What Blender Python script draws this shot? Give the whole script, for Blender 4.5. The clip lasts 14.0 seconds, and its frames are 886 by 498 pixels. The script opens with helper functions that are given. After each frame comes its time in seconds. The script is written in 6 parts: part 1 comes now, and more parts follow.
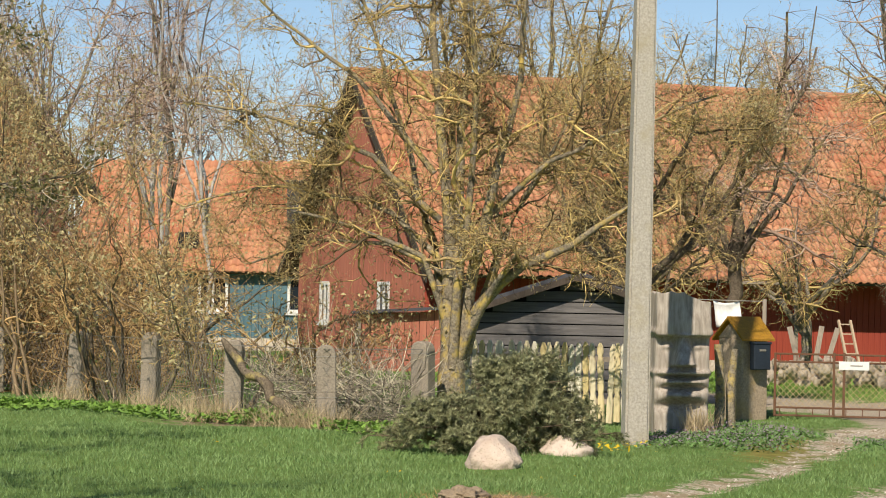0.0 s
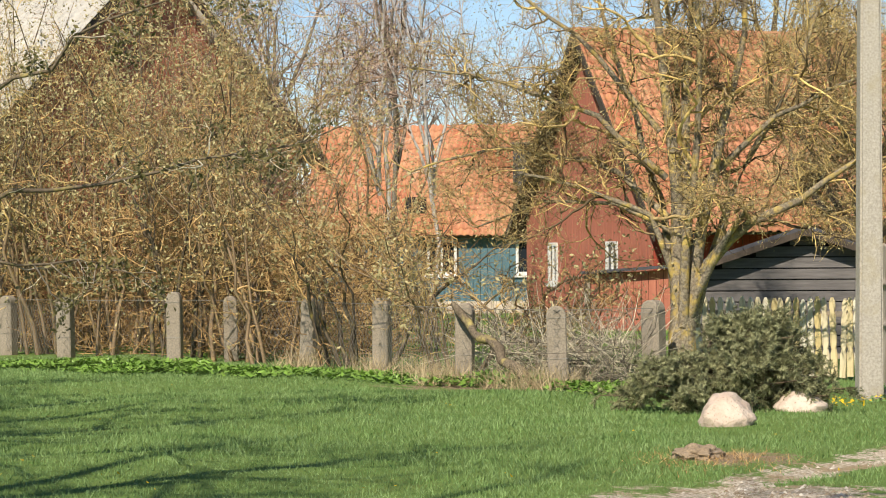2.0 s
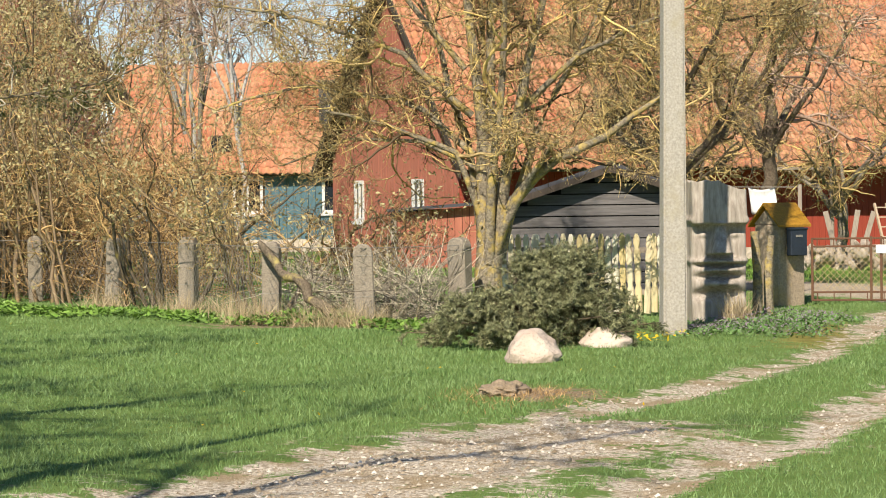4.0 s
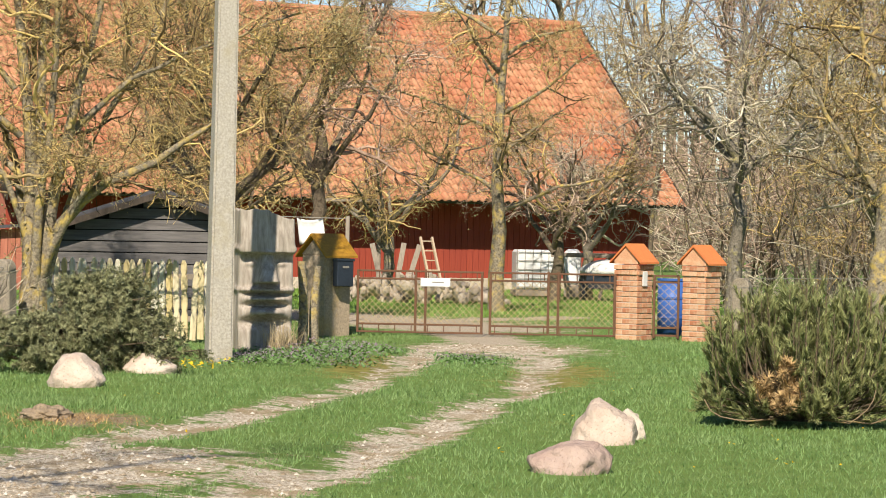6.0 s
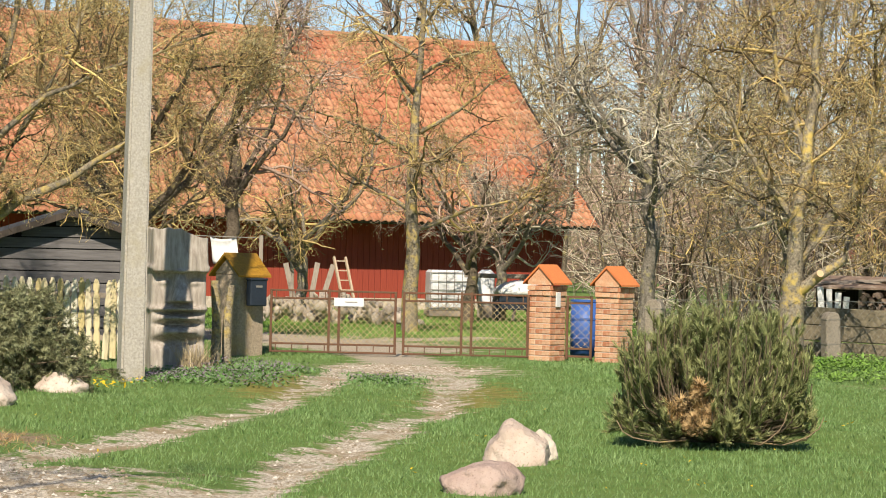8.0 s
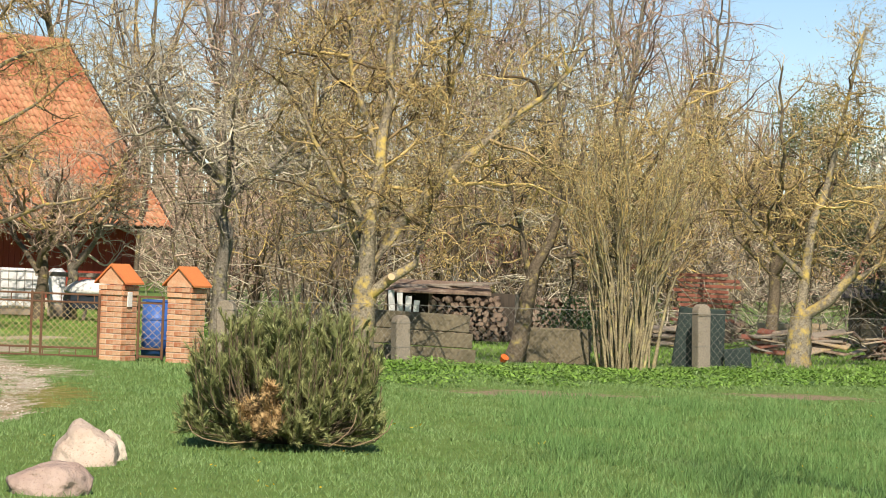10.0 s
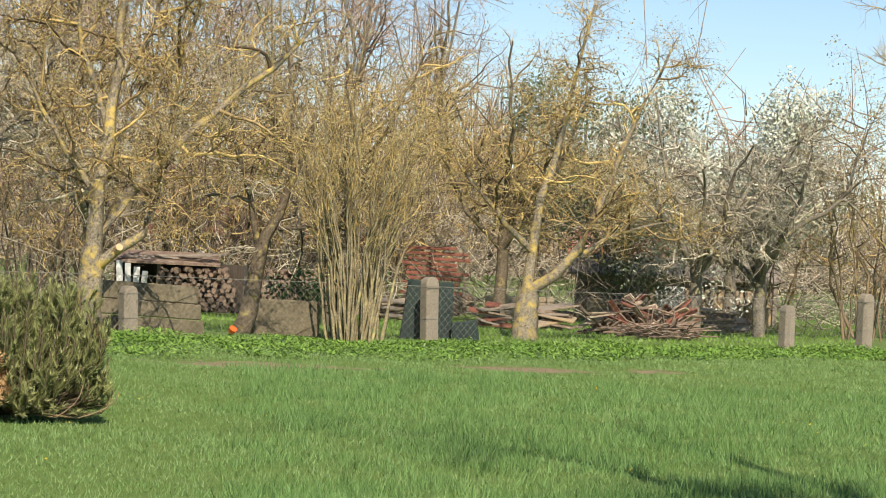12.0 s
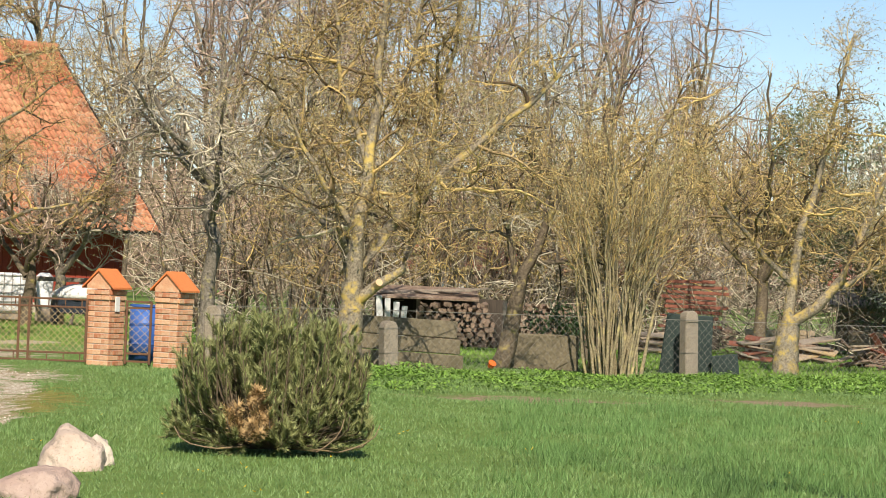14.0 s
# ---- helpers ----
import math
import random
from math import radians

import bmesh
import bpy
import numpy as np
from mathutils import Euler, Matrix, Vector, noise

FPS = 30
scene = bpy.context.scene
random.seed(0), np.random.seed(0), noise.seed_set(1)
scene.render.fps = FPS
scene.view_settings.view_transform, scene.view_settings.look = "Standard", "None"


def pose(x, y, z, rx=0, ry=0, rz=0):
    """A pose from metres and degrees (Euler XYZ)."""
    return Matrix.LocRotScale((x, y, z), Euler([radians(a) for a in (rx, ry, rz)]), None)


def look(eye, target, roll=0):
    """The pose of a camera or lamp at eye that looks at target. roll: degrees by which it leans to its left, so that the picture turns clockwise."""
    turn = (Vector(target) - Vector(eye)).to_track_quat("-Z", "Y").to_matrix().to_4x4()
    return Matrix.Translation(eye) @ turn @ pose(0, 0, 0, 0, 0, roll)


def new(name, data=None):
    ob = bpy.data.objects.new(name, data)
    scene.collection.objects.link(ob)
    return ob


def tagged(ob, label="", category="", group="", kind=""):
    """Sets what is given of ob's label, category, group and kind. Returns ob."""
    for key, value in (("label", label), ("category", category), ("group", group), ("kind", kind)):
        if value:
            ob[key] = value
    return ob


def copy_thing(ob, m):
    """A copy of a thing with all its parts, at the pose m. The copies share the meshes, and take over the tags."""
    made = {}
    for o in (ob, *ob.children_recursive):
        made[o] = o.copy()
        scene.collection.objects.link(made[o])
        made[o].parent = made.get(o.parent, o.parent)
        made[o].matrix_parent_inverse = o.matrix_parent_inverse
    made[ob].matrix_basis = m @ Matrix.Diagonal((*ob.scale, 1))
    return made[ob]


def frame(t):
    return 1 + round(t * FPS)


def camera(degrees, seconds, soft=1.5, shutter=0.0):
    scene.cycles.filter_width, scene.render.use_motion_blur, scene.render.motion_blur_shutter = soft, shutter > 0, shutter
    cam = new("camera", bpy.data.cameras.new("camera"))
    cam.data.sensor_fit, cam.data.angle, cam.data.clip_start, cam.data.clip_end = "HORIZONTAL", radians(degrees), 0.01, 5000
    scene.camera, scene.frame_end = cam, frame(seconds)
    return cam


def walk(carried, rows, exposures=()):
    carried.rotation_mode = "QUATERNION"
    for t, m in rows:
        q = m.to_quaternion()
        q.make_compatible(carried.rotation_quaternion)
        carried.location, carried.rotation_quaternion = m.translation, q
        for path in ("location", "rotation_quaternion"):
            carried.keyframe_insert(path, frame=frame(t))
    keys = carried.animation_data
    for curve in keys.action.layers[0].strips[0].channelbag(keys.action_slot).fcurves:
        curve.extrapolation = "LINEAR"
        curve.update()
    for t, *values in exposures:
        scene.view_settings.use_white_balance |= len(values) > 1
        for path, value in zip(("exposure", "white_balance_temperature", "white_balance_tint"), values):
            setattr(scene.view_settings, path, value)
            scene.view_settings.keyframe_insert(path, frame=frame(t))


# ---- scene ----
# The eye stands still, 1.6 m above the grass, and pans: seconds, yaw, pitch, roll.
TURNS = (
    (0.0, 9.549, 1.007, 1.101), (0.5, 10.750, 0.699, 0.864), (1.0, 11.889, 0.468, 0.471), (1.5, 13.135, 0.309, 0.027),
    (2.0, 14.233, 0.178, -0.397), (2.2, 14.339, 0.094, -0.512), (4.3, 8.820, -1.327, -0.580), (4.5, 7.755, -1.433, -0.455),
    (5.0, 5.083, -1.526, 0.142), (5.5, 2.976, -1.054, 0.814), (6.0, 0.955, -0.538, 1.074), (6.5, 0.000, -0.370, 0.900),
    (7.0, 0.574, -0.272, 0.894), (7.2, 0.531, -0.207, 0.974), (9.3, -5.862, 0.120, 1.991), (9.5, -6.856, 0.149, 2.084),
    (10.0, -9.593, 0.219, 2.307), (10.5, -11.349, 0.197, 2.472), (11.0, -13.018, 0.085, 2.755), (11.5, -14.185, -0.021, 2.920),
    (12.0, -15.186, -0.112, 2.807), (12.5, -15.656, -0.182, 2.862), (13.0, -15.707, -0.137, 2.921), (13.5, -13.072, 0.081, 2.762),
    (14.0, -9.836, 0.348, 2.475))
EYE = Vector((0.0, 0.0, 1.6))


def turned(yaw, pitch, roll):
    fwd = Vector((-math.sin(radians(yaw)) * math.cos(radians(pitch)), math.cos(radians(yaw)) * math.cos(radians(pitch)), math.sin(radians(pitch))))
    return look(EYE, EYE + fwd, roll)


cam = camera(18.11, 14.0, soft=1.0)
walk(cam, [(t, turned(a, b, c)) for t, a, b, c in TURNS], exposures=[(0.0, 0.16), (2.0, 0.36), (5.0, 0.50), (7.0, 0.39), (14.0, 0.41)])

# ---- light: clear spring sky, sun behind the eye and a little to its left ----
SUN_EL, SUN_FROM = 41.0, Vector((-0.09, -1.0, 0.0)).normalized()
world = bpy.data.worlds.new("sky")
scene.world = world
world.use_nodes = True
wn = world.node_tree.nodes
sky = wn.new("ShaderNodeTexSky")
sky.sky_type, sky.sun_disc = "NISHITA", False
sky.sun_elevation, sky.sun_rotation = radians(SUN_EL), math.atan2(SUN_FROM.x, SUN_FROM.y)
sky.altitude, sky.air_density, sky.dust_density, sky.ozone_density = 1200.0, 0.9, 0.05, 2.5
world.node_tree.links.new(sky.outputs[0], wn["Background"].inputs[0])
wn["Background"].inputs[1].default_value = 0.088
sun = new("sun", bpy.data.lights.new("sun", "SUN"))
sun.data.energy, sun.data.angle, sun.data.color = 5.0, radians(0.55), (1.0, 0.90, 0.76)
toward = SUN_FROM * math.cos(radians(SUN_EL)) + Vector((0, 0, math.sin(radians(SUN_EL))))
sun.matrix_world = look(toward * 50, (0, 0, 0))


# ---- materials ----
class Nodes:
    """Short wiring of one node material."""

    def __init__(self, name, rough=0.8, metal=0.0, spec=0.3):
        self.mat = bpy.data.materials.new(name)
        self.mat.use_nodes = True
        self.t = self.mat.node_tree
        self.b = self.t.nodes["Principled BSDF"]
        self.b.inputs["Roughness"].default_value = rough
        self.b.inputs["Metallic"].default_value = metal
        self.b.inputs["Specular IOR Level"].default_value = spec
        self.coord = self.t.nodes.new("ShaderNodeTexCoord").outputs["Object"]

    def put(self, value, socket):
        if isinstance(value, bpy.types.NodeSocket):
            self.t.links.new(value, socket)
        else:
            socket.default_value = value

    def scaled(self, sx, sy, sz):
        n = self.t.nodes.new("ShaderNodeMapping")
        self.put(self.coord, n.inputs[0])
        n.inputs["Scale"].default_value = (sx, sy, sz)
        return n.outputs[0]

    def noise(self, scale, detail=4.0, rough=0.6, at=None):
        n = self.t.nodes.new("ShaderNodeTexNoise")
        self.put(at if at is not None else self.coord, n.inputs["Vector"])
        n.inputs["Scale"].default_value, n.inputs["Detail"].default_value, n.inputs["Roughness"].default_value = scale, detail, rough
        return n.outputs["Fac"]

    def ramp(self, fac, lo, hi):
        n = self.t.nodes.new("ShaderNodeMapRange")
        self.put(fac, n.inputs[0])
        n.inputs[1].default_value, n.inputs[2].default_value = lo, hi
        return n.outputs[0]

    def mix(self, fac, a, b):
        n = self.t.nodes.new("ShaderNodeMix")
        n.data_type = "RGBA"
        self.put(fac, n.inputs[0])
        self.put(a if isinstance(a, bpy.types.NodeSocket) else (*a, 1.0), n.inputs[6])
        self.put(b if isinstance(b, bpy.types.NodeSocket) else (*b, 1.0), n.inputs[7])
        return n.outputs[2]

    def math(self, op, a, b=0.0):
        n = self.t.nodes.new("ShaderNodeMath")
        n.operation = op
        self.put(a, n.inputs[0])
        self.put(b, n.inputs[1])
        return n.outputs[0]

    def attr(self, name):
        n = self.t.nodes.new("ShaderNodeAttribute")
        n.attribute_name = name
        return n.outputs["Fac"]

    def rand(self):
        return self.t.nodes.new("ShaderNodeObjectInfo").outputs["Random"]

    def island(self):
        return self.t.nodes.new("ShaderNodeNewGeometry").outputs["Random Per Island"]

    def bump(self, height, dist=0.01, strength=0.6):
        n = self.t.nodes.new("ShaderNodeBump")
        n.inputs["Strength"].default_value, n.inputs["Distance"].default_value = strength, dist
        self.put(height, n.inputs["Height"])
        self.t.links.new(n.outputs[0], self.b.inputs["Normal"])

    def done(self, colour):
        self.put(colour if isinstance(colour, bpy.types.NodeSocket) else (*colour, 1.0), self.b.inputs["Base Color"])
        return self.mat


def plain(name, colour, dark=0.75, scale=6.0, rough=0.75, metal=0.0, bump=0.004, stain=None, spec=0.3):
    """A weathered one-colour surface: broad stains, fine grain and relief."""
    n = Nodes(name, rough, metal, spec)
    fine, broad = n.noise(scale * 6, 5), n.noise(scale * 0.5, 3)
    low = tuple(c * dark for c in colour)
    c = n.mix(n.ramp(fine, 0.3, 0.7), low, colour)
    c = n.mix(n.math("MULTIPLY", n.ramp(broad, 0.5, 0.75), 0.7), c, stain or tuple(v * 0.6 for v in colour))
    if bump:
        n.bump(fine, bump)
    return n.done(c)


def boards(name, colour, low, stretch=(14, 14, 0.6), rough=0.85, var=0.35):
    """Sawn wood with grain along z and a shade of its own for each piece."""
    n = Nodes(name, rough)
    g = n.noise(3.0, 6, 0.65, n.scaled(*stretch))
    c = n.mix(n.ramp(g, 0.3, 0.72), low, colour)
    c = n.mix(n.math("MULTIPLY", n.rand(), var), c, low)
    n.bump(g, 0.004)
    return n.done(c)


def bark(name, base, dark, lichen, amount):
    n = Nodes(name, 0.9, spec=0.15)
    f, b = n.noise(30, 4), n.noise(2.3, 4)
    c = n.mix(n.ramp(f, 0.3, 0.7), dark, base)
    c = n.mix(n.ramp(n.noise(5.5, 4), 0.62 - amount, 0.78 - amount), c, lichen)
    c = n.mix(n.math("MULTIPLY", n.ramp(b, 0.45, 0.8), 0.5), c, dark)
    c = n.mix(n.math("MULTIPLY", n.rand(), 0.22), c, dark)
    n.bump(f, 0.012)
    return n.done(c)


def twigs_of(name, dark, mid, light, bias=0.5):
    """Thin twigs: each has its own tone; dark imitates shaded bark, light is bleached or lichened."""
    n = Nodes(name, 0.85, spec=0.15)
    own = n.island()
    c = n.mix(n.ramp(own, 0.05, bias), dark, mid)
    c = n.mix(n.ramp(own, bias, 0.97), c, light)
    f = n.noise(9.0, 4)
    c = n.mix(n.math("MULTIPLY", n.ramp(f, 0.5, 0.72), 0.6), c, dark)
    n.bump(n.noise(40, 3), 0.008)
    return n.done(c)


def leafy(name, a, b, rough=0.55, spec=0.3, scale=0.8, vary=0.6):
    n = Nodes(name, rough, spec=spec)
    c = n.mix(n.ramp(n.noise(scale, 3), 0.35, 0.65), a, b)
    c = n.mix(n.ramp(n.noise(scale * 5, 4), 0.52, 0.75), c, tuple(v * 0.72 for v in a))
    own = n.island()
    c = n.mix(n.math("MULTIPLY", n.ramp(own, 0.45, 1.0), vary), c, tuple(v * 0.4 for v in a))
    c = n.mix(n.math("MULTIPLY", n.ramp(own, 0.35, 0.0), vary * 0.8), c, tuple(min(1.0, v * 1.35 + 0.02) for v in b))
    return n.done(c)


def ground_mat():
    n = Nodes("ground_surface", 0.95, spec=0.1)
    fine, mid, big = n.noise(45, 5), n.noise(4, 5), n.noise(0.7, 4)
    grass = n.mix(n.ramp(mid, 0.35, 0.7), (0.115, 0.205, 0.045), (0.17, 0.26, 0.07))
    grass = n.mix(n.ramp(fine, 0.4, 0.75), grass, (0.16, 0.19, 0.055))
    grass = n.mix(n.ramp(big, 0.6, 0.8), grass, (0.19, 0.23, 0.06))
    stone = n.mix(n.ramp(n.noise(28, 5), 0.38, 0.62), (0.30, 0.235, 0.16), (0.74, 0.65, 0.52))
    stone = n.mix(n.math("MULTIPLY", n.ramp(n.noise(1.6, 5), 0.48, 0.62), 0.85), stone, (0.33, 0.245, 0.135))
    dirt = n.mix(n.ramp(fine, 0.35, 0.7), (0.20, 0.145, 0.09), (0.42, 0.32, 0.21))
    yard = n.mix(n.ramp(fine, 0.35, 0.7), (0.33, 0.265, 0.185), (0.58, 0.50, 0.39))
    edge = n.math("MULTIPLY", n.math("SUBTRACT", n.noise(3.0, 6), 0.5), 1.5)
    edge2 = n.math("MULTIPLY", n.math("SUBTRACT", n.noise(16.0, 4), 0.5), 0.9)
    rag = n.math("ADD", edge, edge2)
    c = n.mix(n.ramp(n.math("ADD", n.attr("dirt"), rag), 0.4, 0.6), grass, dirt)
    moss = n.mix(n.ramp(mid, 0.35, 0.65), (0.20, 0.17, 0.045), (0.29, 0.26, 0.07))
    c = n.mix(n.ramp(n.math("ADD", n.attr("moss"), rag), 0.4, 0.6), c, moss)
    c = n.mix(n.ramp(n.math("ADD", n.attr("gravel"), rag), 0.42, 0.58), c, stone)
    c = n.mix(n.ramp(n.math("ADD", n.attr("yard"), rag), 0.42, 0.58), c, yard)
    n.bump(fine, 0.03, 0.8)
    return n.done(c)


def tile_mat():
    n = Nodes("clay_tile", 0.8, spec=0.25)
    c = n.mix(n.rand(), (0.45, 0.195, 0.105), (0.58, 0.30, 0.165))
    c = n.mix(n.ramp(n.noise(0.35, 3), 0.45, 0.7), c, (0.45, 0.14, 0.07))
    c = n.mix(n.ramp(n.noise(3.5, 5), 0.62, 0.8), c, (0.62, 0.33, 0.10))
    c = n.mix(n.math("MULTIPLY", n.ramp(n.noise(25, 4), 0.5, 0.8), 0.5), c, (0.22, 0.09, 0.04))
    n.bump(n.noise(40, 4), 0.006)
    return n.done(c)


def brick_mat():
    n = Nodes("brick_surface", 0.9, spec=0.2)
    c = n.mix(n.rand(), (0.42, 0.165, 0.085), (0.66, 0.37, 0.21))
    c = n.mix(n.ramp(n.noise(7, 5), 0.50, 0.72), c, (0.66, 0.50, 0.33))
    f = n.noise(70, 4)
    c = n.mix(n.math("MULTIPLY", n.ramp(f, 0.45, 0.75), 0.45), c, (0.25, 0.09, 0.05))
    n.bump(f, 0.006)
    return n.done(c)


def stone_mat(name, a, b, spot):
    n = Nodes(name, 0.85, spec=0.25)
    c = n.mix(n.ramp(n.noise(3.5, 5), 0.35, 0.65), a, b)
    c = n.mix(n.math("MULTIPLY", n.rand(), 0.35), c, spot)
    c = n.mix(n.ramp(n.noise(55, 3), 0.58, 0.72), c, spot)
    n.bump(n.noise(11, 8), 0.05, 0.9)
    return n.done(c)


M_GROUND = ground_mat()
M_GRASS = leafy("grass_blade", (0.14, 0.24, 0.07), (0.225, 0.32, 0.125), 0.8, 0.1, 1.5)
M_TUFT = leafy("tuft_blade", (0.12, 0.225, 0.065), (0.17, 0.285, 0.09), 0.7, 0.15, 0.8)
M_WEED = leafy("weed_leaf", (0.14, 0.26, 0.035), (0.21, 0.34, 0.06), 0.45, 0.35, 1.5)
M_STRAW = leafy("dry_stalk", (0.42, 0.32, 0.18), (0.52, 0.42, 0.26), 0.8, 0.2)
M_YELLOW = plain("yellow_petal", (0.80, 0.55, 0.02), bump=0)
M_VIOLET = plain("violet_petal", (0.30, 0.23, 0.27), bump=0)
M_TILE, M_BRICK = tile_mat(), brick_mat()
M_MORTAR = plain("mortar", (0.60, 0.47, 0.36), 0.7, 10)
M_CONCRETE = plain("pole_concrete", (0.50, 0.455, 0.38), 0.62, 7, 0.9, stain=(0.36, 0.31, 0.20))
M_POST = plain("post_concrete", (0.37, 0.315, 0.24), 0.5, 8, 0.95, stain=(0.19, 0.155, 0.10))
M_SLAB = plain("mossy_slab", (0.235, 0.195, 0.125), 0.4, 4, 0.95, stain=(0.09, 0.08, 0.045))
M_DIRT = plain("dry_soil", (0.42, 0.32, 0.21), 0.5, 9, 0.95, bump=0.03, stain=(0.22, 0.16, 0.10))
M_DARK_SLAB = plain("green_slab", (0.042, 0.062, 0.055), 0.5, 5, 0.85)
M_GRANITE = stone_mat("pink_granite", (0.54, 0.42, 0.33), (0.70, 0.59, 0.48), (0.36, 0.25, 0.19))
M_PINKSTONE = stone_mat("dull_pink_granite", (0.43, 0.31, 0.255), (0.58, 0.45, 0.37), (0.28, 0.19, 0.155))
M_FIELDSTONE = stone_mat("field_stone", (0.52, 0.43, 0.33), (0.72, 0.63, 0.51), (0.44, 0.35, 0.27))
M_RED = boards("red_boards", (0.40, 0.075, 0.04), (0.26, 0.045, 0.03))
M_REDWALL = boards("faded_red_boards", (0.47, 0.18, 0.115), (0.34, 0.115, 0.075), (9, 9, 0.5))
M_BLUE = boards("teal_boards", (0.115, 0.20, 0.23), (0.075, 0.14, 0.165), (9, 9, 0.5))
M_GREYWOOD = boards("grey_boards", (0.21, 0.195, 0.185), (0.10, 0.092, 0.088), (0.8, 9, 9))
M_OLDWOOD = boards("old_wood", (0.40, 0.34, 0.27), (0.22, 0.18, 0.14))
M_DARKWOOD = boards("dark_wood", (0.10, 0.075, 0.055), (0.05, 0.04, 0.03))


def picket_mat():
    n = Nodes("picket_paint", 0.85)
    g = n.noise(3.0, 6, 0.65, n.scaled(9, 9, 1.0))
    c = n.mix(n.ramp(n.rand(), 0.35, 0.75), (0.76, 0.71, 0.56), (0.66, 0.53, 0.25))
    c = n.mix(n.ramp(g, 0.5, 0.8), c, (0.42, 0.30, 0.14))
    n.bump(g, 0.004)
    return n.done(c)


M_PICKET = picket_mat()
M_WHITE = plain("white_paint", (0.78, 0.77, 0.73), 0.85, 4, 0.5, bump=0.002, stain=(0.55, 0.53, 0.48))
M_TANK = plain("tank_plastic", (0.80, 0.80, 0.78), 0.92, 2, 0.4, bump=0, stain=(0.66, 0.66, 0.62))
M_FELT = plain("roof_felt", (0.085, 0.085, 0.095), 0.7, 5, 0.8)
M_RUST = plain("rusty_steel", (0.20, 0.105, 0.06), 0.6, 9, 0.75, 0.35, stain=(0.11, 0.06, 0.04))
M_WIRE = plain("fence_wire", (0.36, 0.33, 0.28), 0.7, 9, 0.6, 0.5, bump=0)
M_GATEWIRE = plain("gate_wire", (0.62, 0.47, 0.26), 0.7, 9, 0.7, 0.1, bump=0, stain=(0.22, 0.12, 0.06))
M_BOX = plain("box_paint", (0.03, 0.04, 0.055), 0.8, 6, 0.5, 0.2, bump=0)
M_GLASS = Nodes("window_glass", 0.05, spec=0.5).done((0.02, 0.025, 0.03))
M_BLUEPLASTIC = plain("blue_plastic", (0.05, 0.13, 0.40), 0.9, 3, 0.45, bump=0)
M_PLASTER = plain("old_plaster", (0.46, 0.36, 0.25), 0.55, 5, 0.95, stain=(0.46, 0.31, 0.08))
M_PEBBLE = twigs_of("pebble", (0.27, 0.205, 0.13), (0.44, 0.36, 0.26), (0.78, 0.71, 0.60), 0.65)
M_YELLOWTIN = plain("yellow_tin", (0.50, 0.26, 0.025), 0.6, 5, 0.6, 0.1, stain=(0.26, 0.12, 0.03))
M_SCULPT = boards("carved_wood", (0.62, 0.55, 0.46), (0.22, 0.18, 0.14), (7, 7, 0.9))
M_ORANGE = plain("orange_plastic", (0.85, 0.16, 0.03), 0.9, 4, 0.5, bump=0)
# near-black for solid shed cores: the unlit inside is put into the colour
M_BLACK = plain("dark_inside", (0.02, 0.018, 0.016), 0.8, 4, 0.9, bump=0)
M_LOG = bark("log_bark", (0.36, 0.26, 0.19), (0.15, 0.10, 0.07), (0.45, 0.36, 0.27), 0.1)
M_CUT = plain("cut_wood", (0.66, 0.46, 0.26), 0.85, 8, 0.85)
M_BARK = bark("lichen_bark", (0.22, 0.175, 0.12), (0.075, 0.058, 0.04), (0.43, 0.35, 0.12), 0.07)
M_BARK_YELLOW = bark("yellow_lichen_bark", (0.42, 0.36, 0.25), (0.10, 0.08, 0.058), (0.57, 0.42, 0.12), 0.125)
M_BARK_GREY = bark("grey_bark", (0.31, 0.275, 0.22), (0.09, 0.075, 0.055), (0.44, 0.38, 0.17), 0.07)
M_BARK_TAN = bark("tan_shoots", (0.34, 0.25, 0.15), (0.20, 0.14, 0.085), (0.45, 0.34, 0.13), 0.06)
M_BARK_OLIVE = bark("olive_shoots", (0.45, 0.385, 0.235), (0.15, 0.12, 0.07), (0.56, 0.48, 0.22), 0.08)
M_TWIG_TAN = twigs_of("tan_twigs", (0.10, 0.06, 0.032), (0.46, 0.285, 0.12), (0.74, 0.50, 0.22))
M_TWIG_YELLOW = twigs_of("ochre_twigs", (0.085, 0.06, 0.035), (0.42, 0.305, 0.15), (0.80, 0.585, 0.215))
M_TWIG_GREY = twigs_of("grey_twigs", (0.08, 0.065, 0.05), (0.39, 0.335, 0.25), (0.76, 0.68, 0.50))
M_TWIG_BROWN = twigs_of("brown_twigs", (0.09, 0.06, 0.045), (0.42, 0.29, 0.21), (0.70, 0.53, 0.40))
M_BIRCH = bark("birch_bark", (0.60, 0.57, 0.52), (0.30, 0.28, 0.25), (0.66, 0.64, 0.60), 0.1)
M_BUD = leafy("leaf_bud", (0.38, 0.34, 0.16), (0.46, 0.39, 0.20), 0.7, 0.2, 3.0)
M_BLOSSOM = leafy("white_blossom", (0.70, 0.71, 0.62), (0.60, 0.64, 0.50), 0.7, 0.2, 3.0)
M_BUDLEAF = leafy("unfolding_leaf", (0.13, 0.12, 0.045), (0.20, 0.17, 0.06), 0.5, 0.35, 3.0)
M_LEAFGREY = leafy("silvery_leaf", (0.16, 0.20, 0.10), (0.22, 0.25, 0.14), 0.6, 0.2, 3.0)
M_SPRUCE = leafy("spruce_needles", (0.19, 0.205, 0.10), (0.32, 0.31, 0.155), 0.6, 0.25, 4.0, 0.8)
M_PINE = leafy("pine_needles", (0.225, 0.26, 0.095), (0.37, 0.37, 0.15), 0.6, 0.25, 4.0, 0.7)
